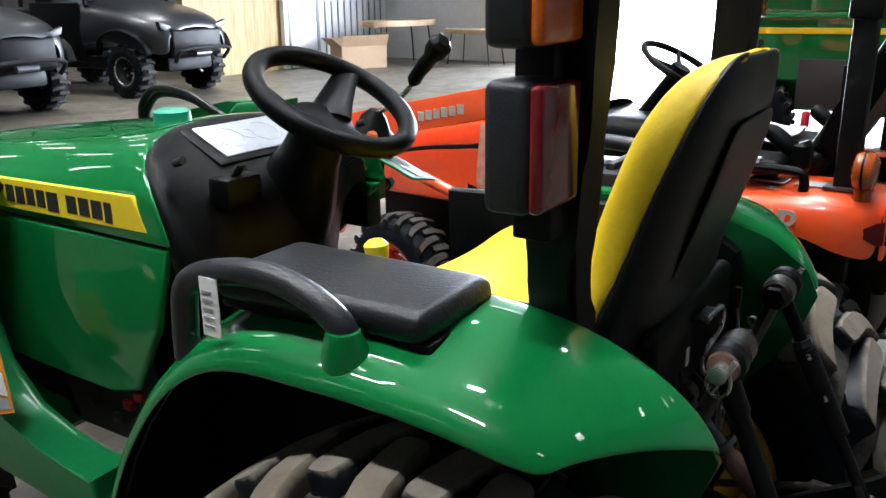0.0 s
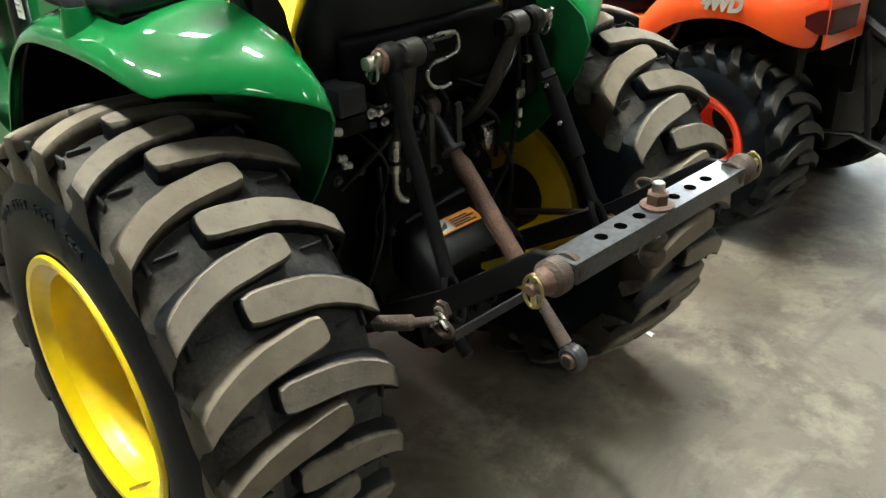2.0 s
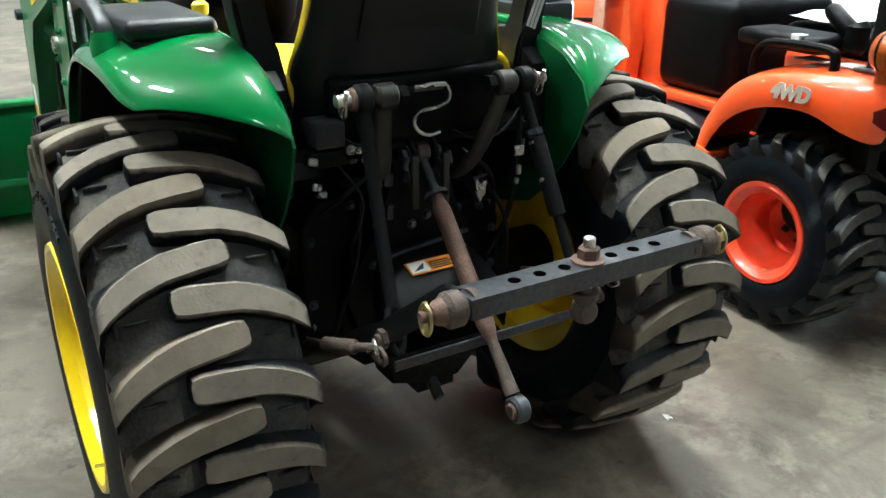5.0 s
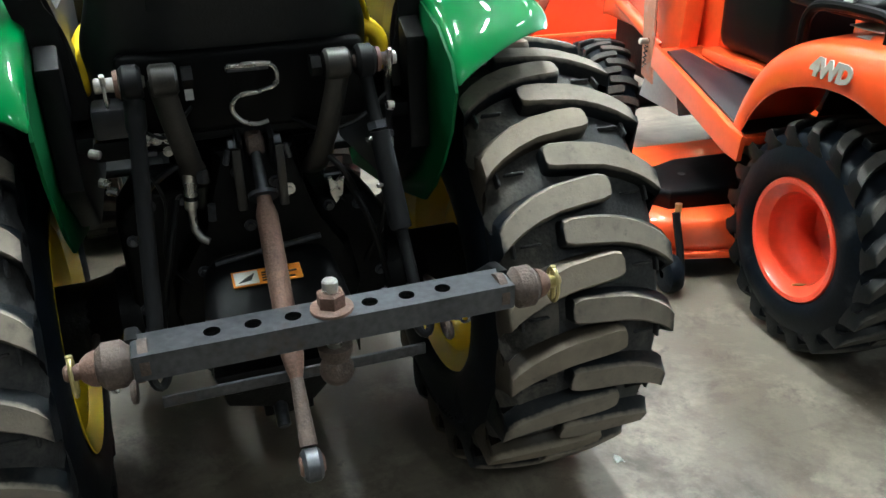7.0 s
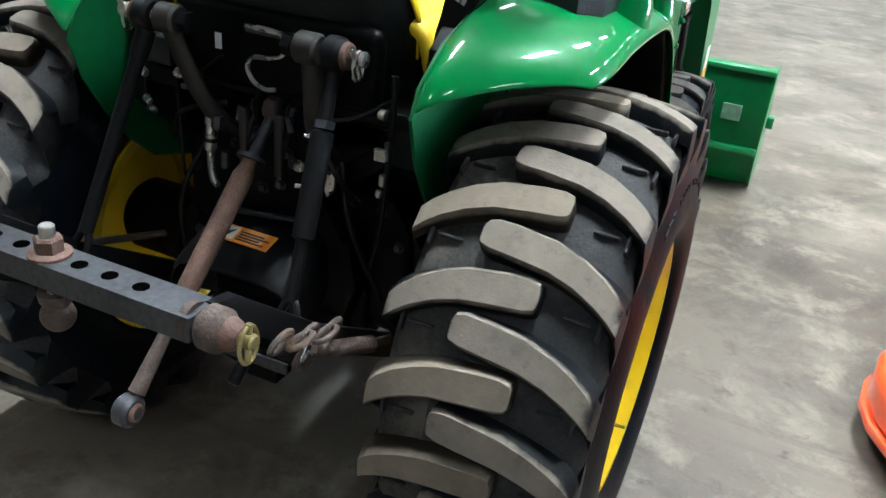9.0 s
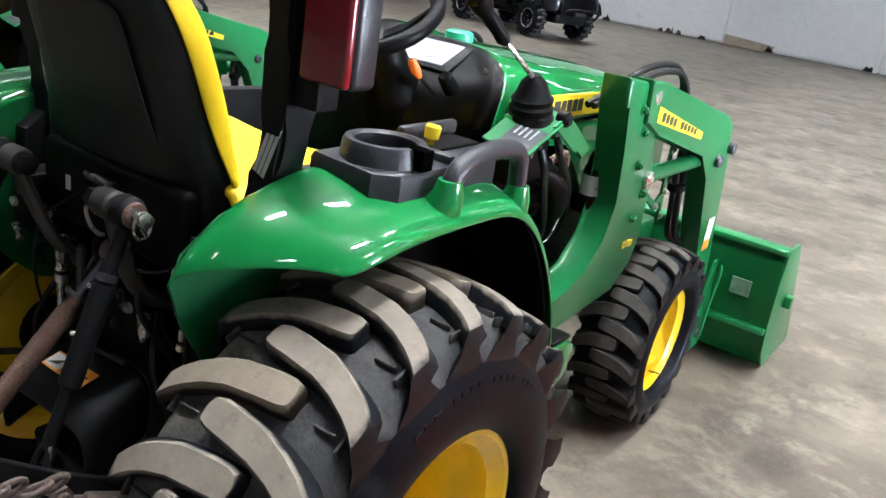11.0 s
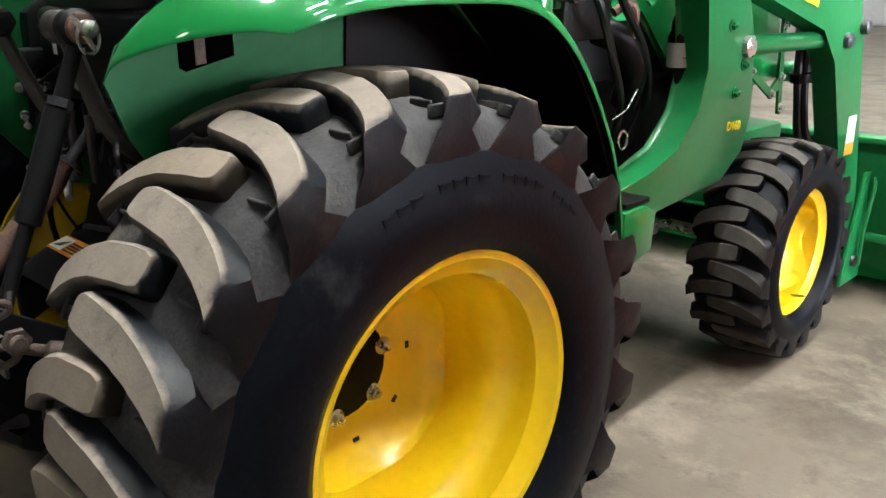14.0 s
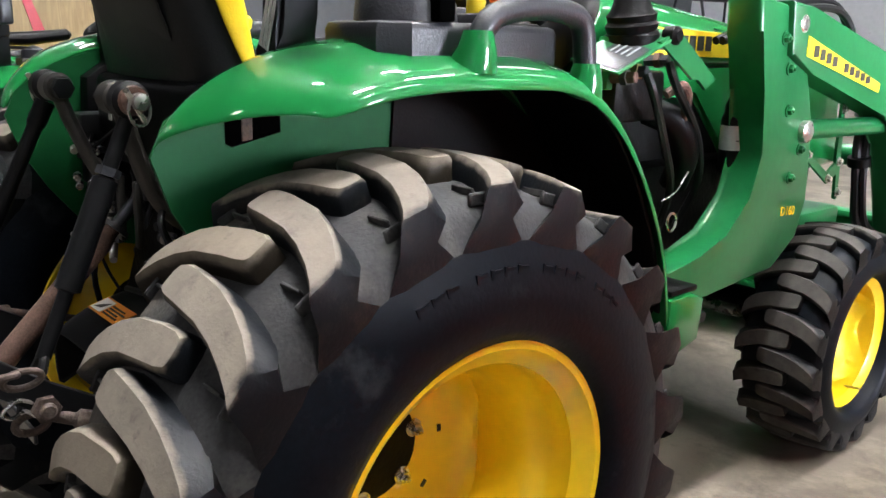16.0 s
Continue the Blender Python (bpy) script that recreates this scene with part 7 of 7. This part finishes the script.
# ---------------------------------------------------------------- vehicles and furniture further off
def utility_vehicle(at, mats, label):
    u = thing("utility_vehicle", label, "utility vehicle", at, "utility vehicles")
    for x in (-0.58, 0.58):
        for y in (0.0, 2.0):
            s = 1 if x > 0 else -1
            tyre(u, "tyre", pose(x, y, 0.32), 0.325, 0.12, 0.17, 16, 0.022, 0.03, 0.03, RUBBER, BAR_DARK, "black knobbly tyre", nub=False)
            rim(u, "wheel", pose(x, y, 0.32), 0.165, 0.095, BLACK_PAINT, 0.03, 4, 0.055, 0.035, BRIGHT, "black alloy wheel", side=s, cap=True, dish=0.01)
            part("rim_ring", lathe([(s * 0.094, 0.150), (s * 0.100, 0.155), (s * 0.098, 0.172), (s * 0.092, 0.176)], 32), BRIGHT, u, at=pose(x, y, 0.32))
    rows = []
    for y, zt, w, zb in ((-0.52, 0.78, 0.42, 0.52), (-0.46, 0.92, 0.55, 0.48), (-0.1, 1.02, 0.66, 0.62), (0.45, 1.12, 0.68, 0.66), (0.75, 1.14, 0.68, 0.55)):
        rows.append([(-w, y, zb), (-w - 0.02, y, (zb + zt) / 2), (-w * 0.92, y, zt - 0.06), (-w * 0.5, y, zt), (0, y, zt + 0.02), (w * 0.5, y, zt), (w * 0.92, y, zt - 0.06), (w + 0.02, y, (zb + zt) / 2), (w, y, zb)])
    sheet("front_body", rows, 0.02, mats, u, "dark glossy front bodywork", 2, offset=1.0)
    part("nose", box((-0.42, -0.54, 0.46), (0.42, -0.30, 0.80), 0.05, 3), BLACK_PLASTIC, u)
    part("bumper_bar", sweep(curve_pts([(-0.40, -0.56, 0.42), (-0.38, -0.66, 0.55), (0, -0.68, 0.58), (0.38, -0.66, 0.55), (0.40, -0.56, 0.42)], 6), 0.022, 8), BLACK_PAINT, u)
    part("winch", rod((-0.12, -0.60, 0.50), (0.12, -0.60, 0.50), 0.035, 14), STEEL, u)
    for s in (1, -1):
        part("headlamp", slab([(s * 0.28, 0.74), (s * 0.52, 0.80), (s * 0.54, 0.88), (s * 0.34, 0.82)], "y", -0.50, -0.44, 0.01), GREY_PLASTIC, u, "dark headlamp")
        part("wheel_flare", sweep(curve_pts([(s * 0.66, -0.42, 0.52), (s * 0.68, -0.30, 0.70), (s * 0.68, 0.0, 0.78), (s * 0.68, 0.30, 0.70), (s * 0.66, 0.42, 0.50)], 5), 0.05, 8, flat=0.5), BLACK_PLASTIC, u)
        part("door", box((s * 0.69 - 0.02, 0.62, 0.42), (s * 0.69 + 0.02, 1.50, 1.10), 0.03, 3), BLACK_PLASTIC, u)
        for y0, y1 in ((0.55, 0.95), (1.75, 1.65)):
            part("cab_post", rod((s * 0.64, y0, 1.05), (s * 0.56, y1, 1.90), 0.025, 10), BLACK_PAINT, u)
        part("shock", rod((s * 0.42, 0.05, 0.40), (s * 0.34, 0.08, 0.80), 0.03, 10), STEEL, u)
    part("roof", box((-0.60, 0.90, 1.88), (0.60, 1.75, 1.94), 0.03, 3), BLACK_PLASTIC, u)
    part("chassis", box((-0.36, -0.40, 0.30), (0.36, 2.4, 0.46), 0.03), BLACK_PAINT, u)
    part("seat", box((-0.55, 1.30, 0.60), (0.55, 1.62, 1.25), 0.06, 3), BLACK_PLASTIC, u)
    part("seat_bench", box((-0.55, 0.95, 0.50), (0.55, 1.6, 0.78), 0.05, 3), BLACK_PLASTIC, u)
    part("cargo_box", box((-0.66, 1.68, 0.66), (0.66, 2.62, 1.02), 0.03, 2), mats, u)
    part("windscreen_bar", rod((-0.6, 0.6, 1.12), (0.6, 0.6, 1.12), 0.02, 8), BLACK_PAINT, u)
    return u


utility_vehicle(pose(8.06, 10.80, 0, 0, 0, 4) @ Matrix.Scale(1.32, 4), UTV_BODY, "dark utility vehicle with winch parked by the plywood wall")
utility_vehicle(pose(4.97, 10.60, 0, 0, 0, 4) @ Matrix.Scale(1.32, 4), UTV_BODY, "dark blue utility vehicle parked beside another")
utility_vehicle(pose(-6.85, 14.65, 0, 0, 0, 70) @ Matrix.Scale(1.12, 4), UTV_BODY, "dark utility vehicle parked along the far white wall")


def round_table(at):
    t = thing("slab_table", "pale wooden slab table on thin black legs", "table", at)
    rnd = random.Random(3)
    out = []
    for k in range(26):
        a = 2 * math.pi * k / 26
        out.append((0.85 * math.cos(a) * (1 + 0.05 * rnd.uniform(-1, 1)), 0.42 * math.sin(a) * (1 + 0.07 * rnd.uniform(-1, 1))))
    part("tabletop", slab(out, "z", 0.66, 0.76, 0.012), WOOD, t)
    for x in (-0.5, 0.5):
        for y in (-0.22, 0.22):
            part("leg", rod((x * 1.2, y * 1.2, 0), (x, y, 0.71), 0.014, 8), BLACK_PAINT, t)
    return t


tb = round_table(pose(14.75, 10.9, 0, 0, 0, -12) @ Matrix.Scale(1.25, 4))
copy_thing(tb, pose(15.1, 9.1, 0, 0, 0, 80) @ Matrix.Scale(0.8, 4))


def cardboard_box():
    c = thing("cardboard_box", "large open cardboard box with folded-out flaps", "box", pose(13.35, 11.0, 0, 0, 0, -28))
    w, d, h, t = 0.52, 0.32, 0.46, 0.012
    for lo, hi in (((-w, -d, 0), (w, -d + t, h)), ((-w, d - t, 0), (w, d, h)), ((-w, -d + t, 0), (-w + t, d - t, h)), ((w - t, -d + t, 0), (w, d - t, h))):
        part("box_side", box(lo, hi, 0.002, 1), CARDBOARD, c)
    part("box_bottom", box((-w + t, -d + t, 0.002), (w - t, d - t, 0.014), 0), CARDBOARD, c)
    for s, ang, ax in ((-1, 62, "x"), (1, 35, "x"), (-1, 40, "y"), (1, 70, "y")):
        if ax == "x":
            part("flap", box((-w, 0, 0), (w, s * 0.26, 0.008) if s > 0 else (w, 0.26, 0.008), 0.001, 1), CARDBOARD, c, at=pose(0, s * d, h, s * ang if s > 0 else -ang, 0, 0) @ (pose(0, 0, 0) if s > 0 else pose(0, 0, 0, 0, 0, 180)))
        else:
            part("flap", box((0, -d, 0), (0.26, d, 0.008), 0.001, 1), CARDBOARD, c, at=pose(s * w, 0, h, 0, -s * ang, 0) @ (pose(0, 0, 0) if s > 0 else pose(0, 0, 0, 0, 0, 180)))


cardboard_box()
dr = thing("white_door", "plain white steel door in the white wall", "door", pose(12.95, 12.2, 0))
part("leaf", box((-0.42, -0.045, 0.01), (0.42, -0.003, 2.03), 0.004), WALL_WHITE, dr)
part("door_frame", box((-0.49, -0.055, 0.0), (-0.43, -0.002, 2.09), 0.004), GREY_LABEL, dr)
part("door_frame", box((0.43, -0.055, 0.0), (0.49, -0.002, 2.09), 0.004), GREY_LABEL, dr)
part("handle", rod((0.34, -0.10, 1.0), (0.24, -0.10, 1.0), 0.01, 8), BRIGHT, dr)


def field_machine():
    c = thing("field_machine", "large green farm machine with yellow stripe and wheels", "farm machine", pose(6.80, 0.34, 0, 0, 0, 6))
    part("body", box((-0.3, -2.2, 0.75), (1.8, 1.05, 2.7), 0.06, 3), GREEN, c, "green sheet metal body")
    part("stripe", box((-0.312, -2.2, 1.165), (-0.30, 1.05, 1.215), 0.002, 1), YELLOW_LABEL, c, "yellow stripe")
    part("upper_edge", box((-0.35, -2.25, 1.29), (-0.29, 1.1, 1.34), 0.01), GREEN, c)
    for i in range(6):
        part("side_panel", box((-0.33, -2.1 + 0.52 * i, 1.36), (-0.302, -1.62 + 0.52 * i, 2.5), 0.015), GREEN, c)
    part("machine_opening", box((-0.316, -1.2, 0.55), (-0.304, 0.55, 0.96), 0.01), INK, c)
    part("drive_case", box((-0.34, -0.5, 0.50), (-0.30, 0.20, 0.92), 0.03), CAST, c)
    part("frame_rail", box((-0.1, -2.2, 0.5), (1.6, 1.0, 0.78), 0.03), GREEN, c)
    for y, r in ((0.95, 0.42), (-1.75, 0.42)):
        tyre(c, "tyre", pose(-0.25, y, r), r, 0.13, 0.24, 20, 0.02, 0.03, 0.03, RUBBER, BAR_DARK, "black implement tyre", nub=False)
        rim(c, "wheel", pose(-0.25, y, r), 0.235, 0.10, YELLOW, 0.0, 8, 0.08, 0.05, RUST_DARK, "yellow steel wheel", side=-1, cap=True)
        part("axle", rod((-0.2, y, r), (1.4, y, r), 0.05, 12), CAST, c)
    return c


field_machine()

# paper scrap on the floor
bm = loft([[(0, 0, 0.004), (0.012, 0.002, 0.008), (0.022, -0.002, 0.003)], [(0.002, 0.014, 0.006), (0.013, 0.012, 0.012), (0.020, 0.018, 0.004)], [(0.006, 0.026, 0.003), (0.010, 0.03, 0.005), (0.016, 0.028, 0.003)]])
bmesh.ops.solidify(bm, geom=bm.faces[:], thickness=0.0008)
tagged(part("paper_scrap", bm, PAPER, at=pose(0.758, -0.268, 0)), "small torn white paper scrap on concrete", "litter")
